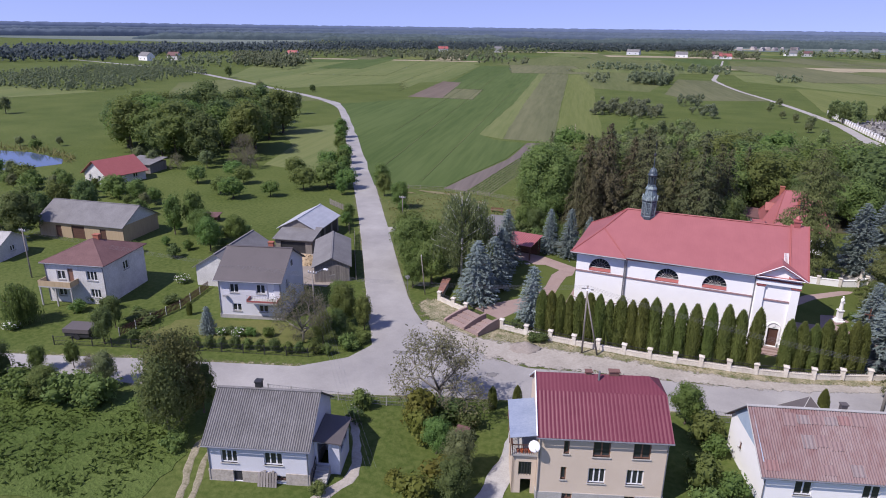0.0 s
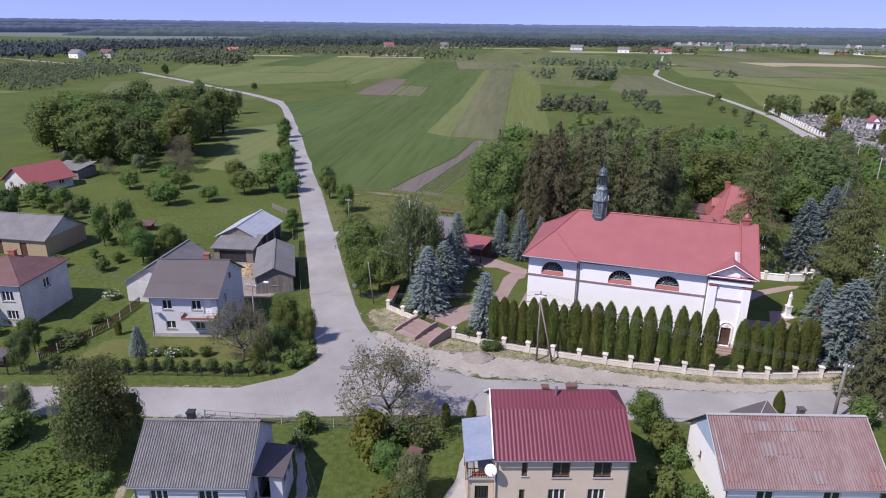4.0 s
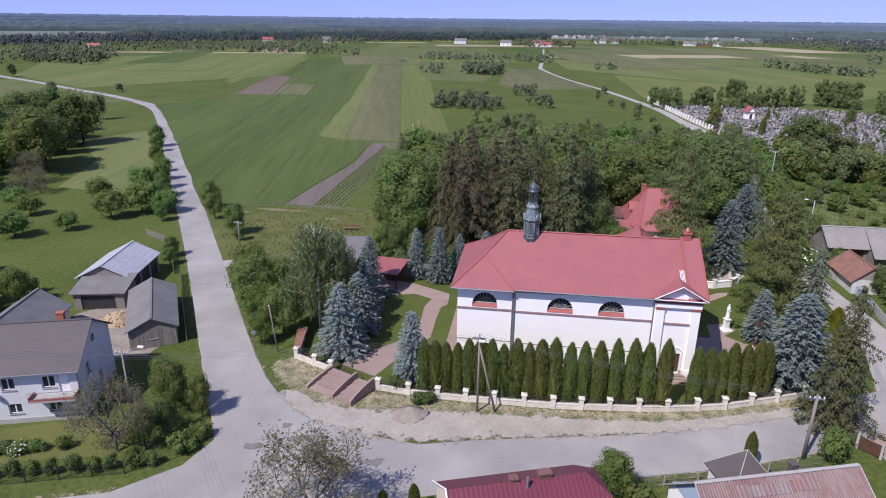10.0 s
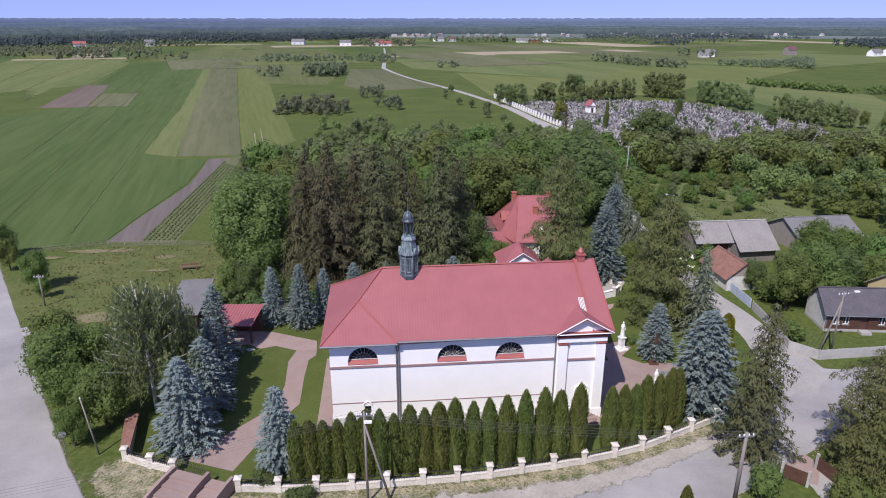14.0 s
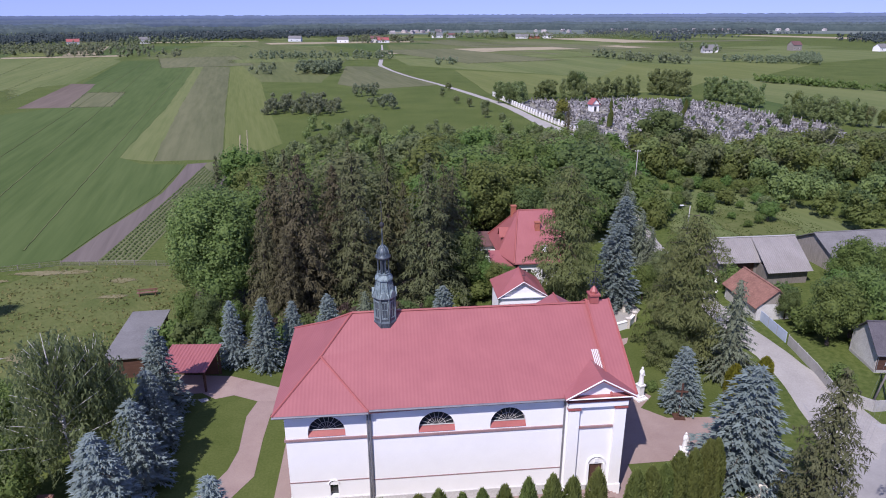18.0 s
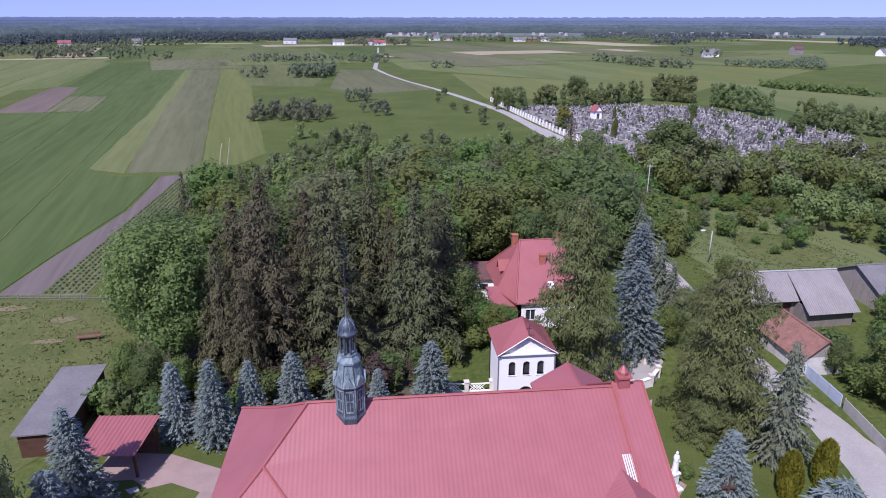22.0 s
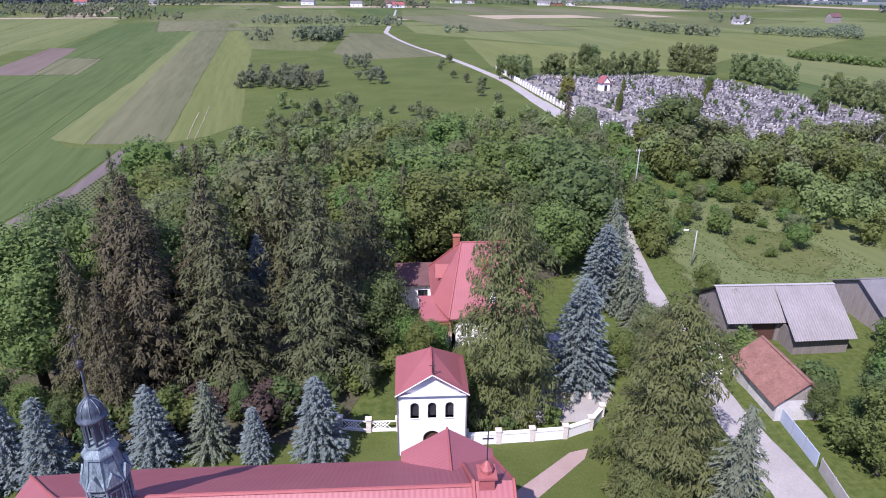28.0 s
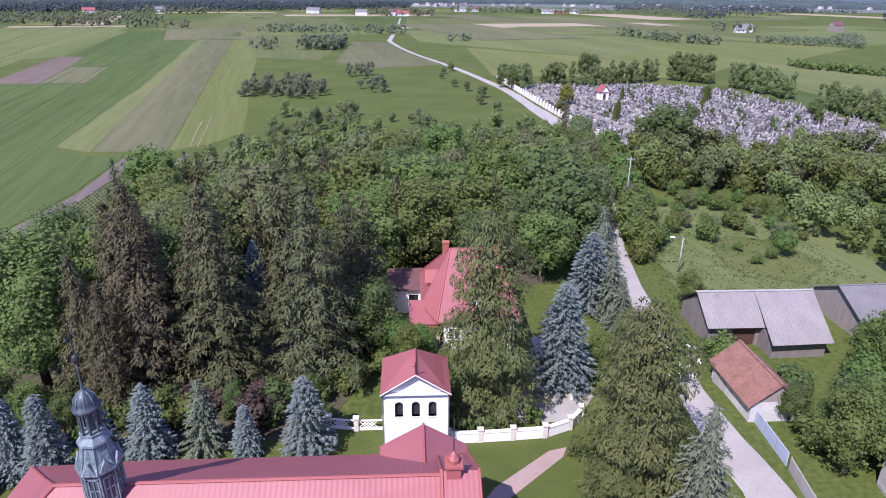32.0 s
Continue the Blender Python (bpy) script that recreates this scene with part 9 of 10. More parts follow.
for x, y, k, h, w in ((56.8, 19.6, "leaf", 8.6, 1.0), (60.6, 21.0, "leaf", 9.2, 1.0), (56.0, 23.0, "bush", 3.0, 1.0), (58.6, 31.0, "bushd", 2.6, 1.2), (54.4, 36.4, "bush", 3.0, 1.1), (70.6, 37.2, "apple", 3.6, 1.0), (52.6, 11.8, "bush", 2.2, 1.0), (66.0, 9.4, "bushl", 1.2, 1.2), (68.6, 10.2, "bushd", 1.6, 1.2), (55.8, 26.2, "leafd", 4.4, 1.1), (67.4, 30.4, "leafl", 9.0, 1.0), (72.5, 31.5, "leaf", 7.5, 1.0), (56.4, 43.0, "leaf", 5.0, 1.0), (55.6, 48.0, "leaf", 5.6, 0.9)):
    plant(k, x, y, h, w)
plant("leafd", 77.5, 114, 14.8, 1.3, "large dark oak standing before the cemetery")
plant("spruceb", 63.5, 149, 11, 1.2)
for x, y, h, k in ((70, 131, 3.5, "thuja"), (85, 172, 5.5, "thuja"), (83, 168, 5, "thuja"), (97, 206, 4.6, "thuja"), (127, 205, 6, "leafd"), (124, 199, 5, "thuja"), (107, 170, 4, "bushd"), (75, 196, 6.5, "bushy"), (92, 150, 3.6, "bushd"), (140, 160, 5, "leafd"), (150, 178, 4, "bushd"), (117, 186, 4, "thuja"), (69, 178, 4, "bushd")):
    plant(k, x, y, h)
for poly, n, h0, h1, sd in (([(76, 248), (100, 240), (131, 257), (131, 262), (100, 246), (78, 254)], 46, 8, 10.5, 50), ([(133, 258), (147, 247), (150, 250), (136, 262)], 34, 11.5, 13.5, 51), ([(151, 238), (156, 206), (160, 207), (155, 240)], 36, 10, 12, 53), ([(158, 193), (158, 167), (167, 157), (170, 160), (162, 169), (162, 194)], 26, 7, 10, 54), ([(60, 262), (66, 228), (70, 230), (66, 262)], 26, 7.5, 9.5, 55)):
    far_wood("tree_row", "dense row of upright light green trees beside the cemetery", poly, int(2.2 * n), 0.8 * h0, 1.04 * h1, M_POPLAR, sd, 0.17, 300, 0.03, 0.42)
far_wood("shrubs", "small dark shrubs among the graves", [(70, 140), (136, 134), (154, 160), (148, 205), (110, 244), (76, 230)], 46, 1.4, 3.6, M_LEAFD, 52, 0.32, 150)
for k in range(10):
    plant(R.choice(("leaf", "grey")), 163 + 1.6 * k, 190 - 7 * k + R.uniform(-2, 2), R.uniform(6, 10), 0.8)
for x, y, h in ((58, 236, 7), (66, 244, 8), (70, 246, 9), (98, 262, 12), (102, 265, 11), (62, 232, 8)):
    plant("leafd", x, y, h, 0.9)
for x, y, h in ((46, 196, 4), (48, 210, 5), (44, 226, 4), (50, 184, 3.5), (40, 238, 3.5), (36, 262, 3), (38, 280, 3.4), (42, 290, 4.5)):
    plant("grey", x, y, h, 1.1)

for k, p in enumerate(smooth_line([q for q in EAST if 38 < q[1] < 132], 3.4)):
    if k % 2 == 0 and p[1] > 82:
        plant(R.choice(("leaf", "grey", "leafd", "grey")), p[0] - R.uniform(2.8, 4.4), p[1] + R.uniform(-1, 1), R.uniform(5.5, 9.0), 0.95)
    if p[1] > 60:
        plant(R.choice(("bush", "bushl", "grey", "leaf")), p[0] + R.uniform(2.2, 3.8), p[1] + R.uniform(-1, 1), R.uniform(2.2, 4.8), 1.0)
# Orchard and roadside trees to the west.
for x, y, h in ((-79, 28, 4.6), (-66.5, 45.5, 6.0), (-70, 41, 5.2), (-76, 61, 5.0), (-80, 52, 4.6), (-86, 40, 4.0), (-92, 44, 4.2), (-73, 33, 3.4), (-84, 30, 3.8), (-62, 46, 4.6), (-96, 36, 4.0)):
    plant("apple", x, y, h, 1.15)
for x, y, h in ((-101, 108, 7.0), (-97, 101, 5.5), (-88, 86, 5.2), (-82, 78, 5.0), (-77, 71, 5.6), (-73, 63, 6.2), (-69, 57, 5.6), (-66, 51, 5.0), (-60, 41, 4.0), (-48, 24, 3.6), (-46.5, 20.5, 3.0)):
    plant("leafl", x, y, h, 1.0)
for x, y, h in ((-54.5, 49.5, 6.4), (-51, 44, 5.4), (-43.2, 36, 6.0), (-41, 33, 3.0), (-29, 11.6, 8.2), (-24.5, 3.6, 6.2), (-30.5, 15, 5.0), (-22.6, -1.2, 4.4)):
    plant(R.choice(("leafl", "leaf")), x, y, h, 0.95)
scatter([(-168, 72), (-124, 48), (-100, 54), (-110, 92), (-132, 118), (-172, 136)], 52, ["leaf", "leafd", "leafl", "leaf", "leafd"], 10, 17, 5.0, (1.0, 1.3))
for x, y, h in ((-101, 56, 5.5), (-106, 50, 5), (-96, 55, 6), (-112, 46, 4.5), (-104, 62, 7.5), (-118, 44, 5.0), (-125, 46, 5)):
    plant(R.choice(("leafb_", "grey")).replace("leafb_", "bare"), x, y, h)
plant("grey", -150, 152, 10, 0.7)
plant("grey", -200, 192, 10, 0.6)
plant("leafd", -312, 300, 9, 0.9)
plant("leafd", -201, 240, 4.5, 1.3)
plant("grey", -254, 98, 7.5)
scatter([(-150, 22), (-128, 14), (-100, 16), (-84, 8), (-90, 22), (-112, 20)], 22, ["leaf", "bush", "grey", "apple"], 2.5, 5.5, 3.2)
scatter([(-150, 56), (-178, 56), (-200, 44), (-160, 22), (-150, 24), (-190, 34)], 10, ["grey", "bushl"], 1.5, 3.4, 4.5)
scatter([(-112, 2), (-94, 6), (-94, -8), (-116, -14)], 10, ["leaf", "leafd"], 5, 8, 4.5)
scatter([(-70, -12), (-60, -6), (-52, 4), (-60, 12), (-76, 10)], 11, ["bushl", "bush", "bushl", "bushd"], 1.2, 2.6, 3.0)
for x, y, k, h, w in ((-69, 6.5, "leafl", 8.0, 0.7), (-63, 1.5, "leafl", 6.5, 1.0), (-58, 4, "leafl", 5.5, 1.0), (-61.1, -31.3, "willow", 4.9, 1.0), (-47.5, -31.1, "leafd", 5.0, 0.75), (-58.9, -23.2, "bushw", 1.2, 1.2), (-60.7, -33.0, "bushw", 1.2, 1.3), (-53.4, -13.0, "bushw", 1.3, 1.3), (-34.8, -23.2, "bushw", 1.1, 1.3), (-37.0, -23.8, "bushw", 0.9, 1.3), (-59.5, -0.6, "leafl", 6.2, 1.0), (-71.2, 3.8, "leafl", 7.6, 0.7), (-92.6, -8.9, "leafd", 9.0, 1.1), (-58, -26, "bushl", 1.6, 1.2), (-55, -24, "bushd", 1.8, 1.1), (-50, -27.5, "leafd", 4.6, 0.7), (-48.4, -24.8, "bushd", 1.2, 3.0), (-49.6, -18.9, "bushd", 0.9, 2.3), (-50.8, -23.4, "bushl", 1.0, 1.2), (-44.5, -21, "thuja", 1.8, 1.6), (-38.6, -24.2, "blue", 3.6, 1.2), (-26.9, -21.6, "bare", 7.0, 1.05), (-24.6, -21.0, "leaf", 4.6, 0.7), (-25.0, -15.5, "leaf", 6.2, 0.75), (-26.8, -13.8, "leaf", 5.4, 0.75), (-23.6, -19.0, "leafd", 4.2, 0.8), (-22.2, -15.6, "leaf", 4.8, 0.7), (-33.6, -22.6, "bushl", 1.1, 1.2), (-31.6, -21.9, "bushl", 1.2, 1.1), (-36.0, -23.2, "bushd", 1.0, 1.4), (-21.4, -20.6, "bush", 1.8, 1.1), (-20.8, -18.6, "bush", 1.5, 1.1)):
    plant(k, x, y, h, w)
for k in range(16):
    t = k / 15
    plant(R.choice(("bushd", "bush")), -44.5 + 21.5 * t + R.uniform(-0.2, 0.2), -29.7 + 6.9 * t + R.uniform(-0.2, 0.2), R.uniform(1.3, 1.8), R.uniform(0.7, 0.85))
# Front gardens.
for x, y, k, h, w in ((-27.4, -41.6, "olive", 8.6, 0.75), (-28.2, -39.4, "olive", 9.8, 0.8), (-27.2, -37.4, "leafd", 6.0, 0.7), (-30.2, -38.6, "olive", 6.6, 0.8), (-25.6, -42.6, "bush", 1.6, 1.2), (-43.3, -41.6, "leaf", 3.6, 1.5), (-40.8, -41.0, "bush", 2.8, 1.3), (-38.1, -40.2, "bush", 2.9, 1.2), (-45.6, -42.2, "bushl", 3.0, 1.2), (-48.6, -38.4, "leafl", 3.2, 0.9), (-45.8, -36.4, "leafl", 3.4, 0.7), (-48.6, -42.6, "leafd", 6.8, 0.8), (-51.6, -44.2, "leaf", 5.2, 0.9), (-41.9, -37.5, "bare", 3.2, 0.8), (-39.6, -37.6, "grey", 4.0, 0.9), (-53.5, -43.0, "leafd", 4.6, 0.9), (-7.2, -27.4, "bare", 8.8, 1.2), (-8.2, -29.6, "bushy", 3.0, 1.0), (-5.4, -29.2, "bushd", 2.4, 1.2), (-14.0, -30.6, "bush", 2.0, 0.9), (-13.4, -33.0, "bushd", 1.6, 1.0), (-4.6, -34.2, "leafl", 3.8, 1.0), (-1.8, -36.0, "grey", 4.6, 0.85), (-7.4, -31.8, "bushy", 4.2, 0.75), (-6.6, -33.0, "bushy", 3.2, 0.9), (-2.6, -37.6, "bushy", 2.6, 1.3), (-1.0, -39.4, "leafd", 4.6, 0.9), (-6.0, -39.6, "bushy", 1.8, 1.0), (-3.6, -40.6, "bushy", 2.8, 1.2), (-2.4, -25.6, "thuja", 2.4, 1.4), (-0.2, -24.8, "thuja", 2.6, 1.3), (-3.4, -29.6, "bushd", 1.8, 1.2), (14.9, -20.7, "leafl", 4.5, 1.0), (16.7, -23.0, "bush", 3.0, 0.9), (17.6, -24.6, "bushl", 2.0, 1.0), (16.7, -29.3, "bush", 2.7, 1.0), (18.9, -30.0, "bushl", 2.2, 1.0), (17.2, -33.0, "bush", 2.4, 1.0), (26.6, -15.4, "thuja", 3.6, 1.1), (25.2, -17.2, "bushl", 1.8, 1.1), (34.0, -13.4, "apple", 3.2, 0.8), (39.4, -15.4, "apple", 3.2, 0.9), (37.4, -20.4, "bush", 2.0, 1.1), (38.6, -24.0, "bushd", 2.2, 1.0), (-11.0, -42.6, "bush", 1.2, 1.0), (49.0, -18.0, "leafd", 6.0, 1.0), (57.0, -9.0, "larch", 8.4, 0.8)):
    plant(k, x, y, h, w)
M_RUT = shade("worn_track_soil", (0.12, 0.115, 0.06), (0.34, 0.30, 0.22), 0.95, 1.2, 5.0, 0.5)
gp3 = ribbon([(-19.6, -47.6, 0.45), (-20.6, -45.4, 0.45), (-22.2, -43.0, 0.45), (-22.9, -40.6, 0.4)], 0.03, 0.08, 0.7, seed=8)
solid("wheel_track", gp3, M_RUT, "worn pale wheel track in the grass", "track", "structure")
gp = ribbon([(-20.2, -48.2, 0.5), (-21.6, -45.8, 0.5), (-23.3, -43.2, 0.5), (-24.2, -40.4, 0.5), (-21.2, -34.5, 0.6), (-20.6, -31.4, 0.7)], 0.03, 0.1, 0.7, seed=3)
solid("wheel_track", gp, M_RUT, "worn pale wheel track in the grass", "track", "structure")
gp2 = ribbon([(-11.4, -45.5, 1.2), (-10.4, -42.0, 1.0), (-9.8, -39.4, 0.8), (-11.4, -36.0, 0.6), (-13.4, -33.0, 0.6), (-15.0, -30.2, 0.7)], 0.03, 0.1, 0.7, seed=4)
solid("garden_path", gp2, M_SAND, "narrow trodden garden path", "track", "structure")
solid("garden_steps_path", patch([(0.4, -38.0), (2.4, -37.4), (2.6, -31.6), (1.4, -25.8), (0.0, -26.2), (0.6, -32.0)], 0.03, 0.12, 0.8, 7), M_CONC, "concrete slab path beside the cream house", "path", "structure")
sw_ = thing("garden_swing", "red and dark wooden garden rabbit hutch", "hutch", pose(-3.2, -31.6, 0))
part("box", MB().box(-0.5, -0.4, 0.3, 0.5, 0.4, 1.1), M_BROWNF, sw_)
part("roof", MB().slab([(-0.6, -0.5, 1.15), (0.6, -0.5, 1.15), (0.6, 0.5, 1.3), (-0.6, 0.5, 1.3)], (0, 0, -0.05)), M_BROWNROOF, sw_)
for x in (-0.45, 0.45):
    for y in (-0.35, 0.35):
        part("leg", MB().box(x - 0.04, y - 0.04, 0, x + 0.04, y + 0.04, 0.3), M_WOOD, sw_)
solid("garden_table", MB().box(-0.6, -0.35, 0.65, 0.6, 0.35, 0.72).box(-0.5, -0.3, 0, -0.42, 0.3, 0.65).box(0.42, -0.3, 0, 0.5, 0.3, 0.65), M_REDP, "small red garden bench beside a shrub", "bench", m=pose(36.4, -20.6, 0, 0, 0, 30))
tr_ = thing("trailer", "dark covered trailer parked by the garden fence", "trailer", pose(-51.6, -30.8, 0, 0, 0, 18))
part("body", MB().box(-1.5, -0.9, 0.4, 1.5, 0.9, 0.9), M_DARK, tr_)
part("cover", MB().slab([(-1.6, -1.0, 1.35), (1.6, -1.0, 1.35), (1.6, 1.0, 1.45), (-1.6, 1.0, 1.45)], (0, 0, -0.5)), M_SLATE, tr_)
for s in (-1, 1):
    part("wheel", MB().tube((0, s * 0.95, 0.35), (0, s * 0.78, 0.35), 0.35, n=14), M_DARK, tr_)
sp_ = MB().lathe(0, 0, [(1.9, 0.01), (1.5, 0.14), (1.0, 0.40), (0.5, 0.68), (0.2, 0.78), (0.03, 0.8)], 22)
sp_.v = [(x * (1 + 0.12 * math.sin(3 * y + x)) * (1 + 0.08 * math.sin(7 * y)), y * 0.8 * (1 + 0.1 * math.sin(5 * x)), z * (0.9 + 0.1 * math.sin(4 * x + 3 * y))) for x, y, z in sp_.v]
solid("sand_heap", sp_, M_YARD, "low heap of pale sand on the verge", "sand heap", "stuff", smooth=True, m=pose(-3.0, -12.3, 0.03, 0, 0, 20))

# ---- distance ----
far_wood("young_forest", "dense young dark green plantation", [(-430, 150), (-298, 182), (-352, 322), (-400, 365), (-480, 330)], 1500, 4.2, 6.2, M_COPSE, 1, 0.26, 40, 0.05, 0.5)
far_wood("copse", "grey-green copse between fields", [(-36, 210), (-10, 206), (-6, 224), (-22, 240), (-38, 232)], 70, 4, 7.5, M_COPSE, 2, 0.20, 330, 0.08, 0.7)
far_wood("copse", "grey-green copse between fields", [(-46, 396), (-22, 394), (-18, 440), (-44, 440)], 110, 6, 9.5, M_COPSE, 3, 0.24, 190, 0.08, 0.7)
far_wood("copse", "row of shrubs across the fields", [(-110, 560), (20, 540), (20, 575), (-100, 600)], 120, 5, 9, M_COPSE, 4, 0.27, 90, 0.09, 0.68)
far_wood("copse", "row of shrubs across the fields", [(-78, 400), (-62, 400), (-62, 425), (-76, 425)], 12, 6, 9, M_COPSE, 5, 0.27, 90, 0.09, 0.68)
far_wood("copse", "small copse in a field", [(52, 474), (68, 474), (68, 486), (52, 486)], 14, 5, 8, M_COPSE, 6, 0.27, 90, 0.09, 0.68)
far_wood("copse", "loose line of trees across the fields", [(203, 556), (216, 476), (246, 449), (250, 458), (224, 488), (212, 560)], 60, 6, 10, M_COPSE, 7, 0.27, 90, 0.09, 0.68)
far_wood("copse", "long dark hedge in the fields", [(284, 474), (334, 424), (400, 522), (392, 536), (336, 470), (296, 494)], 200, 5, 7, M_COPSE, 8, 0.27, 90, 0.09, 0.68)
far_wood("copse", "shrubs among the grass", [(-4, 258), (6, 258), (6, 276), (-4, 276)], 9, 5, 7, M_COPSE, 9, 0.20, 330, 0.08, 0.7)
far_wood("copse", "shrubs among the grass", [(2, 222), (14, 220), (14, 236), (4, 236)], 9, 5, 7, M_COPSE, 10, 0.20, 330, 0.08, 0.7)
far_wood("copse", "trees along field edges", [(-330, 640), (-180, 600), (-180, 630), (-320, 690)], 60, 7, 12, M_COPSE, 11, 0.27, 90, 0.09, 0.68)
far_wood("copse", "trees along field edges", [(-420, 430), (-330, 400), (-420, 560), (-520, 560)], 380, 7, 12, M_COPSE, 12, 0.26, 60, 0.08, 0.6)
far_wood("copse", "trees around farmsteads", [(-60, 930), (60, 930), (60, 1000), (-60, 1000)], 70, 8, 14, M_COPSE, 13, 0.27, 90, 0.09, 0.68)
far_wood("copse", "trees around farmsteads", [(-360, 940), (-260, 940), (-250, 990), (-360, 990)], 50, 8, 14, M_COPSE, 14, 0.27, 90, 0.09, 0.68)
far_wood("copse", "trees around farmsteads", [(90, 1120), (300, 1080), (310, 1130), (100, 1170)], 90, 8, 14, M_COPSE, 15, 0.27, 90, 0.09, 0.68)
far_wood("copse", "trees around farmsteads", [(320, 600), (356, 600), (356, 640), (320, 640)], 24, 7, 12, M_COPSE, 16, 0.27, 90, 0.09, 0.68)
far_wood("copse", "low shrubs in the meadow right of the fields", [(222, 322), (252, 258), (300, 250), (290, 262), (246, 262), (218, 308)], 160, 3, 5, M_LEAF, 17)
rgc = np.random.default_rng(77)
for k in range(20):
    a_, r_ = rgc.uniform(-0.66, 0.66), rgc.uniform(1020, 1600)
    x_, y_ = r_ * math.sin(a_), r_ * math.cos(a_)
    w_, d_ = rgc.uniform(20, 75) * r_ / 900, rgc.uniform(8, 26)
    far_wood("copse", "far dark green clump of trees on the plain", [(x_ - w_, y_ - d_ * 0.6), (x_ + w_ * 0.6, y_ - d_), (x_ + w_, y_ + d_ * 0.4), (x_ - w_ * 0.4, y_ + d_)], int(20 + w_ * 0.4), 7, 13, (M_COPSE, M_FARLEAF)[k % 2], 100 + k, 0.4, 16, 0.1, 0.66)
# Pine colour already holds some blue of the haze in front of it.
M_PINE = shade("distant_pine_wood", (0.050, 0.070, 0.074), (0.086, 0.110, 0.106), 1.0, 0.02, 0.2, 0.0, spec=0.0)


# Forests further off are bluer: haze painted into their base colours.
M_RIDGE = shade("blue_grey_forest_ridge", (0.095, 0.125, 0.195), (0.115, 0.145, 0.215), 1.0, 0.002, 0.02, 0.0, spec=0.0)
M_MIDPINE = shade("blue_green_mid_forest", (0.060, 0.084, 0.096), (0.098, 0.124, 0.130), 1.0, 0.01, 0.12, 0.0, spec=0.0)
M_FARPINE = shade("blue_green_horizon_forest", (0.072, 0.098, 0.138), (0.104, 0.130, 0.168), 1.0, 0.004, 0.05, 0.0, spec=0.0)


def forest_band(line, depth, cell, h0, h1, seed, mat=None, dip=0.8):
    """A far forest: an uneven rounded canopy over a strip behind a line, thinning out at both ends."""
    rg = np.random.default_rng(seed)
    L = np.array([q[:2] for q in smooth_line(line, cell)])
    nx, ny = len(L), max(4, int(depth / cell))
    T = np.gradient(L, axis=0)
    T /= np.linalg.norm(T, axis=1, keepdims=True)
    N = np.stack([-T[:, 1], T[:, 0]], 1)
    i = np.arange(nx)
    lift = min(1.0, 15 / h1) ** 2
    swell = 1 + lift * (0.10 * np.sin(i * cell / 47 + seed) + 0.08 * np.sin(i * cell / 19 + 2 * seed))
    taper = np.clip(np.minimum(i, nx - 1 - i) / 14, 0.05, 1) ** 0.5
    P = np.zeros((ny, nx, 3))
    for j in range(ny):
        off = (0, 0.12, 0.5)[j] if j < 3 else j - 1.5
        P[j, :, :2] = L + N * (cell * off + (rg.uniform(-0.35, 0.35, nx) * cell if j > 2 else 0))[..., None] if j > 2 else L + N * cell * off
        P[j, :, 2] = (0, 0.62, 0.9, 1)[min(j, 3)] * rg.uniform(h0 * dip, h1, nx) * swell * taper
    k = (np.arange(ny - 1)[:, None] * nx + np.arange(nx - 1)).ravel()
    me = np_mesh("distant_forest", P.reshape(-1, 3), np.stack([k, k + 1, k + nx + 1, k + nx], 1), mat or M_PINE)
    me.polygons.foreach_set("use_smooth", [True] * len(me.polygons))
    tagged(new("distant_forest", me), "far dark pine forest band on the plain", "forest", kind="stuff")


def wood_belt(poly, n, h0, h1, mat, seed):
    far_wood("distant_wood", "far dark mixed forest on the plain", poly, n, h0, h1, mat, seed, 0.42, 16, 0.09, 0.62)


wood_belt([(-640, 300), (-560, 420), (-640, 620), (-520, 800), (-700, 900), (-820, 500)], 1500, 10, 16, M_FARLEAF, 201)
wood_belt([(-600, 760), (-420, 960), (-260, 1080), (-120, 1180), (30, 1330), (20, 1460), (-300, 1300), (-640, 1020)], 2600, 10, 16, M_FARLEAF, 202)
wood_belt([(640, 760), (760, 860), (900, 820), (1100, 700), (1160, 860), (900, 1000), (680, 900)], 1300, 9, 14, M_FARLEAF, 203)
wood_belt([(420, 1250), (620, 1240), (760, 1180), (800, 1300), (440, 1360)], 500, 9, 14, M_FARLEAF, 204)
wood_belt([(-520, 600), (-330, 660), (-250, 760), (-300, 860), (-470, 760)], 420, 7, 13, M_COPSE, 205)
wood_belt([(-460, 360), (-350, 420), (-380, 520), (-520, 500)], 200, 6, 12, M_COPSE, 206)
solid("far_plain", MB().add([(-4800, 1350, 0.2), (-1500, 1120, 0.2), (-700, 1100, 0.2), (0, 1420, 0.2), (900, 1250, 0.2), (1500, 1000, 0.2), (4800, 1000, 0.2), (4800, 4850, 0.2), (-4800, 4850, 0.2)], [tuple(range(9))]), FM["far"], "plain between the forests in haze-muted grey-green", "field", "structure")
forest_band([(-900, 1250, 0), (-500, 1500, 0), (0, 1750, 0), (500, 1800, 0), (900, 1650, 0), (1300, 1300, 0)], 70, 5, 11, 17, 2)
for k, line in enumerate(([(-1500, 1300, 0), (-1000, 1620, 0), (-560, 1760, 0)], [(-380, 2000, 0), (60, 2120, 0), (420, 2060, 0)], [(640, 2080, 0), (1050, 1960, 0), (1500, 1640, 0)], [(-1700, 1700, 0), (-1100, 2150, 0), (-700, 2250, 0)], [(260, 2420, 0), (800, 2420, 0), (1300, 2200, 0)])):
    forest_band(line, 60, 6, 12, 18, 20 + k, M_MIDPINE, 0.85)
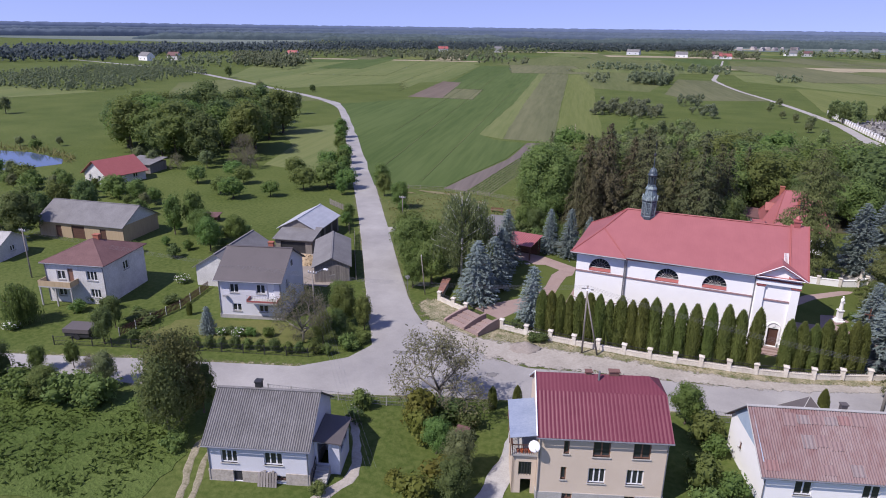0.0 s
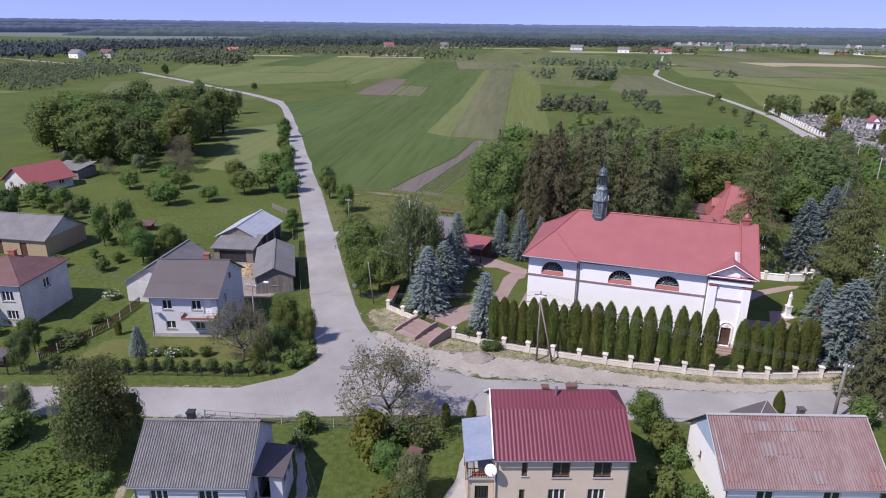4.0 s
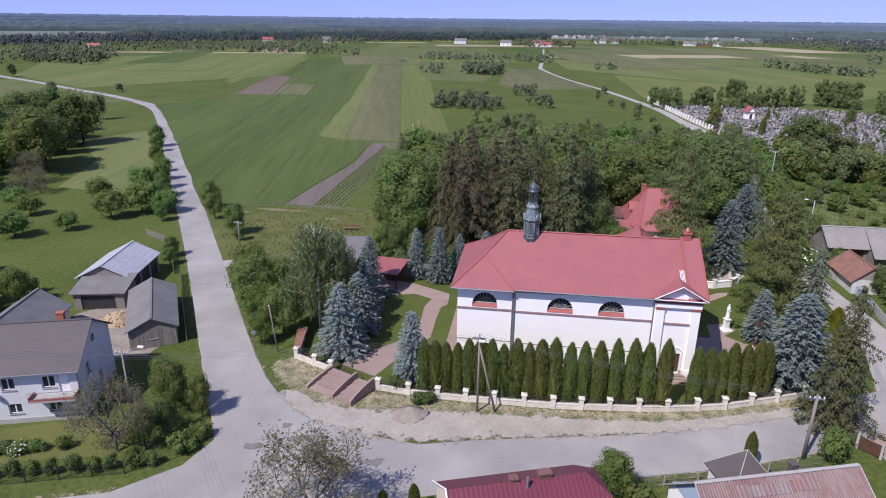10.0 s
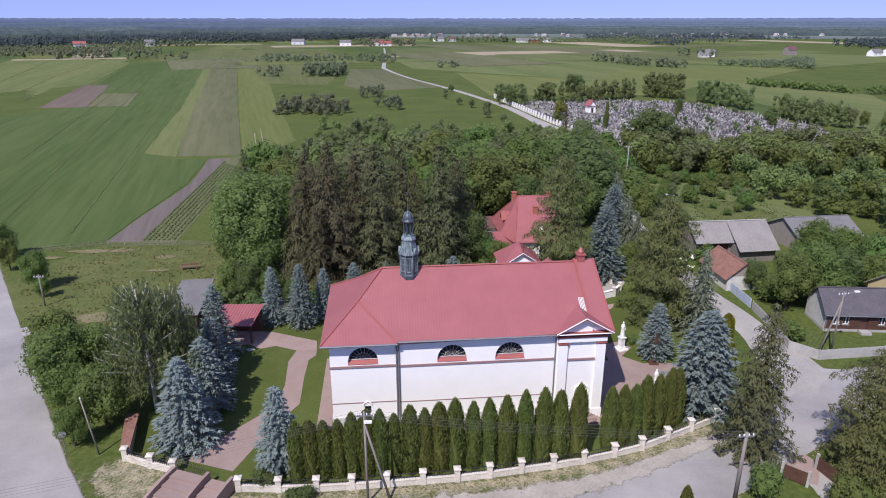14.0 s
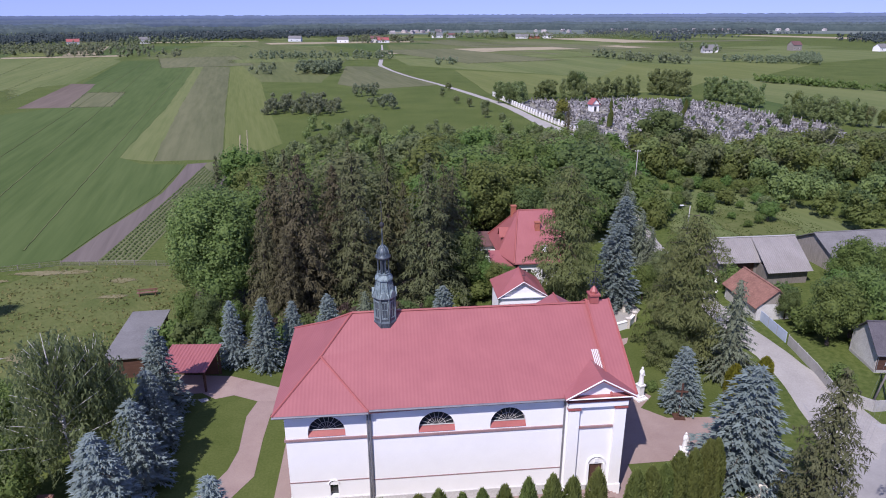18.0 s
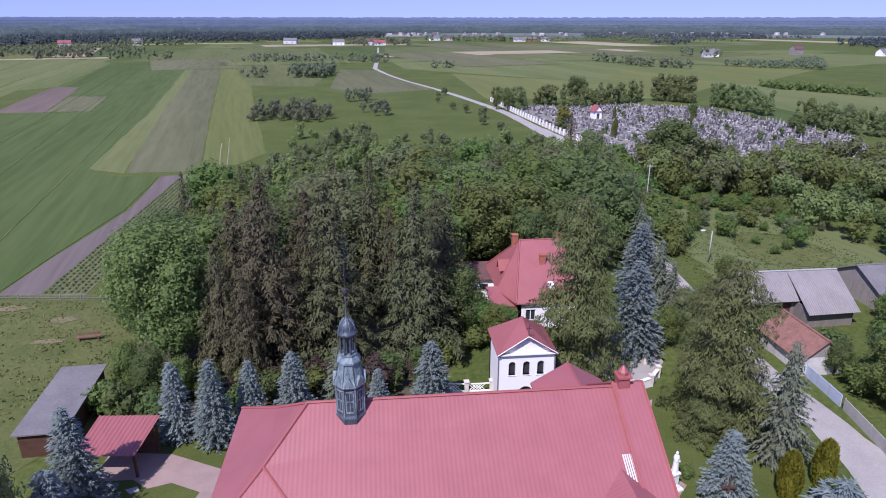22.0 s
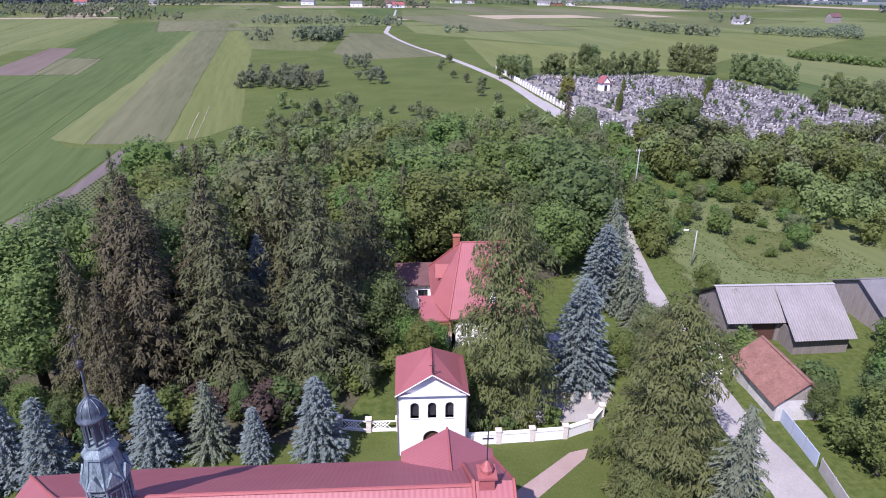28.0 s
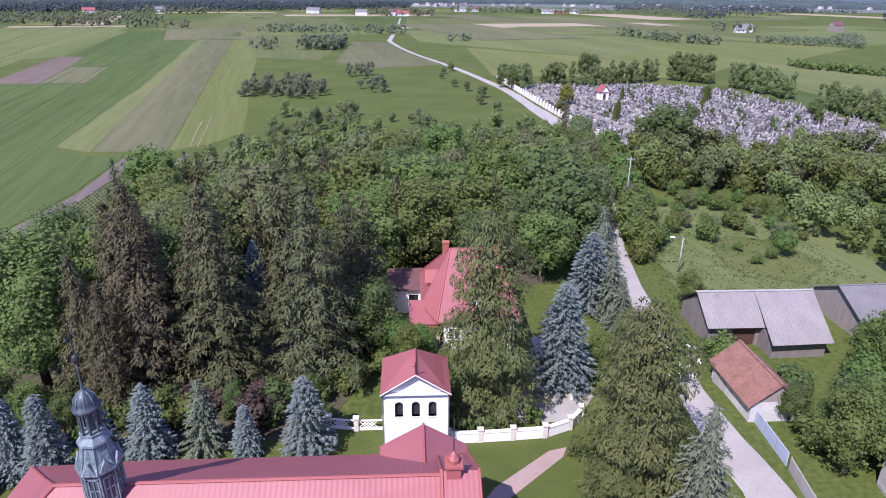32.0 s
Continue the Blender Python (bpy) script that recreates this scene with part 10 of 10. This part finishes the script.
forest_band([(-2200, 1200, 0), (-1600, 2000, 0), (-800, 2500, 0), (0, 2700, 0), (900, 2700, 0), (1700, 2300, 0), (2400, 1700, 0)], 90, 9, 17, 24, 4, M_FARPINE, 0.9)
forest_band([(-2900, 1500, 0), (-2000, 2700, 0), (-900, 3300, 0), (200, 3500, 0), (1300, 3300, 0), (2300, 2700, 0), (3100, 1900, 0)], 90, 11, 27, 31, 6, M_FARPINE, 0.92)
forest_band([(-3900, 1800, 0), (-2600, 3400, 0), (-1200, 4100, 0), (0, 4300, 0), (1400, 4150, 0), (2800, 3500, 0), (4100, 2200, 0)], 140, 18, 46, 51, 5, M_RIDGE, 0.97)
for i, poly in enumerate(([(-300, 1480), (100, 1520), (140, 1600), (-280, 1560)], [(150, 1450), (420, 1420), (420, 1480), (160, 1520)], [(500, 1500), (800, 1400), (820, 1460), (520, 1570)], [(-200, 2150), (500, 2200), (520, 2330), (-180, 2300)], [(900, 1950), (1400, 1750), (1420, 1850), (930, 2050)], [(-1000, 1800), (-500, 2050), (-520, 2150), (-1020, 1900)])):
    solid("field", patch(poly, 0.3 + 0.01 * i), FM["pale" if i % 2 == 0 else "light"], "distant pale field between forests", "field", "structure")
# Far farmsteads.
for i, (x, y, L, W, H, wl_, rf_) in enumerate(((-52, 950, 16, 8, 5, M_WHITE, M_FELT), (-4, 945, 14, 9, 6, M_OLDW, M_BROWNROOF), (6, 935, 18, 8, 4, M_WHITE, M_REDP), (-336, 968, 14, 9, 6, M_OLDW, M_FELT), (-132, 1022, 20, 9, 5, M_GREYW, M_FELT), (106, 1150, 18, 9, 5, M_WHITE, M_FELT), (130, 1145, 14, 9, 5, M_OLDW, M_BROWNROOF), (240, 1090, 22, 9, 4, M_OLDW, M_FELT), (262, 1085, 20, 9, 4, M_BRICK, M_FELT), (341, 612, 10, 8, 4, M_WHITE, M_FELT), (330, 600, 9, 7, 3, M_OLDW, M_FELT), (444, 630, 12, 8, 6, M_WOOD, M_BROWNROOF), (519, 600, 14, 8, 4, M_WHITE, M_FELT), (540, 606, 12, 8, 4, M_WHITE, M_BROWNROOF), (-420, 930, 16, 9, 5, M_OLDW, M_REDP), (-560, 450, 16, 9, 5, M_WHITE, M_FELT), (-540, 470, 12, 8, 5, M_OLDW, M_BROWNROOF), (-480, 600, 14, 8, 5, M_OLDW, M_REDP), (290, 1096, 16, 9, 4, M_WHITE, M_FELT))):
    house("farmhouse", R.choice(("distant farmhouse with grey roof among trees", "distant pale farmhouse with gable roof")), "house", x, y, R.uniform(-15, 25), L, W, H, H + 3.5, wl_, rf_, [("f", L * 0.25, 1.2, 1.4, 1.4, 2), ("f", L * 0.7, 1.2, 1.4, 1.4, 2)], gutters=False, group="distant farmhouses")
sp2 = MB()
rg2 = np.random.default_rng(8)
for k in range(90):
    x = rg2.uniform(-700, 1100)
    y = rg2.uniform(2000, 2450) if k % 2 else rg2.uniform(1480, 1620)
    m = pose(x, y, 0, 0, 0, rg2.uniform(0, 90))
    sp2.box(-5, -4, 0, 5, 4, 4, m).box(-5.5, -2, 4, 5.5, 2, 6.5, m)
solid("distant_village", sp2, shade("distant_pale_houses", (0.25, 0.20, 0.19), (0.55, 0.53, 0.52), 0.9, 0.01, 0.1, 0, island=0.4), "scattered far pale village houses", "village", "stuff")

# ---- rough grass ----
def tufts(poly, n, seed, h=0.32, mat=None):
    """Loose grass tufts over an area, off the roads."""
    rg = np.random.default_rng(seed)
    xs_, ys_ = [p[0] for p in poly], [p[1] for p in poly]
    P = np.stack([rg.uniform(min(xs_), max(xs_), n), rg.uniform(min(ys_), max(ys_), n)], 1)
    keep = np.array([inside(p, poly) for p in P])
    P = P[keep]
    dens = np.sin(P[:, 0] * 0.9 + 2 * np.sin(P[:, 1] * 0.37)) * np.cos(P[:, 1] * 0.8 + np.sin(P[:, 0] * 0.5))
    P = P[dens + rg.uniform(-0.8, 0.8, len(P)) > -0.2]
    m = len(P)
    hh = 0.55 * h * rg.uniform(0.4, 1.2, (m, 1))
    U = np.concatenate([rg.normal(0, 0.9, (m, 2)) * hh, hh], 1) * 0.6
    a = rg.uniform(0, 6.28, m)
    W = np.stack([np.cos(a), np.sin(a), 0 * a], 1) * rg.uniform(0.10, 0.26, (m, 1))
    V, F = cards(np.concatenate([P, hh * 0.45], 1), U, W)
    tagged(new("grass", np_mesh("grass", V, F, mat or M_TUFT)), "rough tufts of meadow grass", "grass", kind="stuff")


M_TUFT = foliage("grass_tufts", (0.055, 0.085, 0.018), (0.12, 0.155, 0.04), 0.5)
M_TUFTD = foliage("dry_grass_tufts", (0.15, 0.15, 0.05), (0.26, 0.24, 0.10), 0.4)
tufts([(-60, -57), (-25, -50), (-25.5, -42), (-28, -37.5), (-40, -40.5), (-60, -47)], 7000, 13, 0.7)
tufts([(-41, 54), (-21, 52), (-17, 34), (-30, 20), (-40, 26), (-48, 40)], 5000, 14, 0.45, M_TUFTD)
tufts([(54, 50), (84, 52), (84, 92), (62, 94)], 6300, 8, 0.4)
tufts([(-17, -8), (-6, -12.6), (10, -11.4), (24, -8.6), (34, -4.6), (34, -3.8), (24, -7.6), (10, -9.2), (-6, -9.4), (-16, -5)], 2700, 9, 0.2, M_TUFTD)
tufts([(-186, 33), (-178, 43), (-165, 45.5), (-148, 41.7), (-143.7, 38), (-141.5, 39), (-147, 45), (-166, 50), (-182, 47), (-190, 36)], 1500, 12, 3.2, M_TUFTD)
# Meadow behind the churchyard: worn sandy spots, a bench, shrubs under the linden.
M_WORN = shade("worn_sandy_turf", (0.125, 0.122, 0.05), (0.235, 0.205, 0.125), 0.95, 0.5, 4.0, 0.5, dist=0.05, spec=0.1)
for k, (x, y, a, b) in enumerate(((-42.6, 51.6, 3.2, 0.75), (-37.6, 51.6, 1.7, 0.6), (-29.6, 47.6, 1.2, 0.7), (-31.4, 25.8, 1.9, 1.2), (-28.8, 41.8, 1.5, 0.45), (-47.6, 48.8, 1.6, 0.5))):
    soft_patch("worn_patch", [(x + 1.3 * a * math.cos(t_ * 0.45) * R.uniform(0.7, 1.15), y + 1.3 * b * math.sin(t_ * 0.45) * R.uniform(0.7, 1.15)) for t_ in range(14)], 0.078 + 0.002 * k, M_WORN, "worn sandy patch in the meadow", 0.8, "patch", 1.0, 1.2)
bn = thing("bench", "weathered brown timber bench in the meadow", "bench", pose(-24.3, 41.8, 0.05, 0, 0, 8))
for y in (-0.24, 0.02):
    part("seat_plank", MB().box(-1.3, y, 0.42, 1.3, y + 0.22, 0.48), M_BROWNF, bn)
for x in (-1.0, 1.0):
    part("leg", MB().box(x - 0.06, -0.2, 0, x + 0.06, 0.2, 0.416), M_BROWNF, bn)
part("back_plank", MB().box(-1.3, 0.27, 0.62, 1.3, 0.31, 0.84), M_BROWNF, bn)
for x in (-1.0, 1.0):
    part("back_post", MB().box(x - 0.04, 0.205, 0, x + 0.04, 0.265, 0.84), M_BROWNF, bn)
for x, y, k, h, w in ((-15.4, 29.4, "leaf", 6.2, 0.85), (-12.6, 27.6, "leafd", 6.4, 0.85), (-10.0, 27.4, "leaf", 5.4, 0.85), (-14.4, 25.4, "bushd", 3.6, 0.95), (-16.2, 26.2, "bush", 3.4, 0.9), (-11.6, 24.6, "bushd", 3.0, 1.0), (-7.0, 26.4, "leafd", 4.6, 0.9), (-2.0, 27.8, "bushd", 2.8, 1.1), (2.6, 28.4, "bush", 2.4, 1.2), (6.4, 29.0, "leafd", 3.8, 0.9), (9.8, 28.6, "bushd", 2.6, 1.2), (0.4, 29.8, "bushd", 2.6, 1.2), (13.0, 30.6, "leafd", 3.6, 0.9), (4.6, 31.2, "bushd", 2.4, 1.3), (16.4, 33.0, "bush", 2.8, 1.1)):
    plant(k, x, y, h, w)
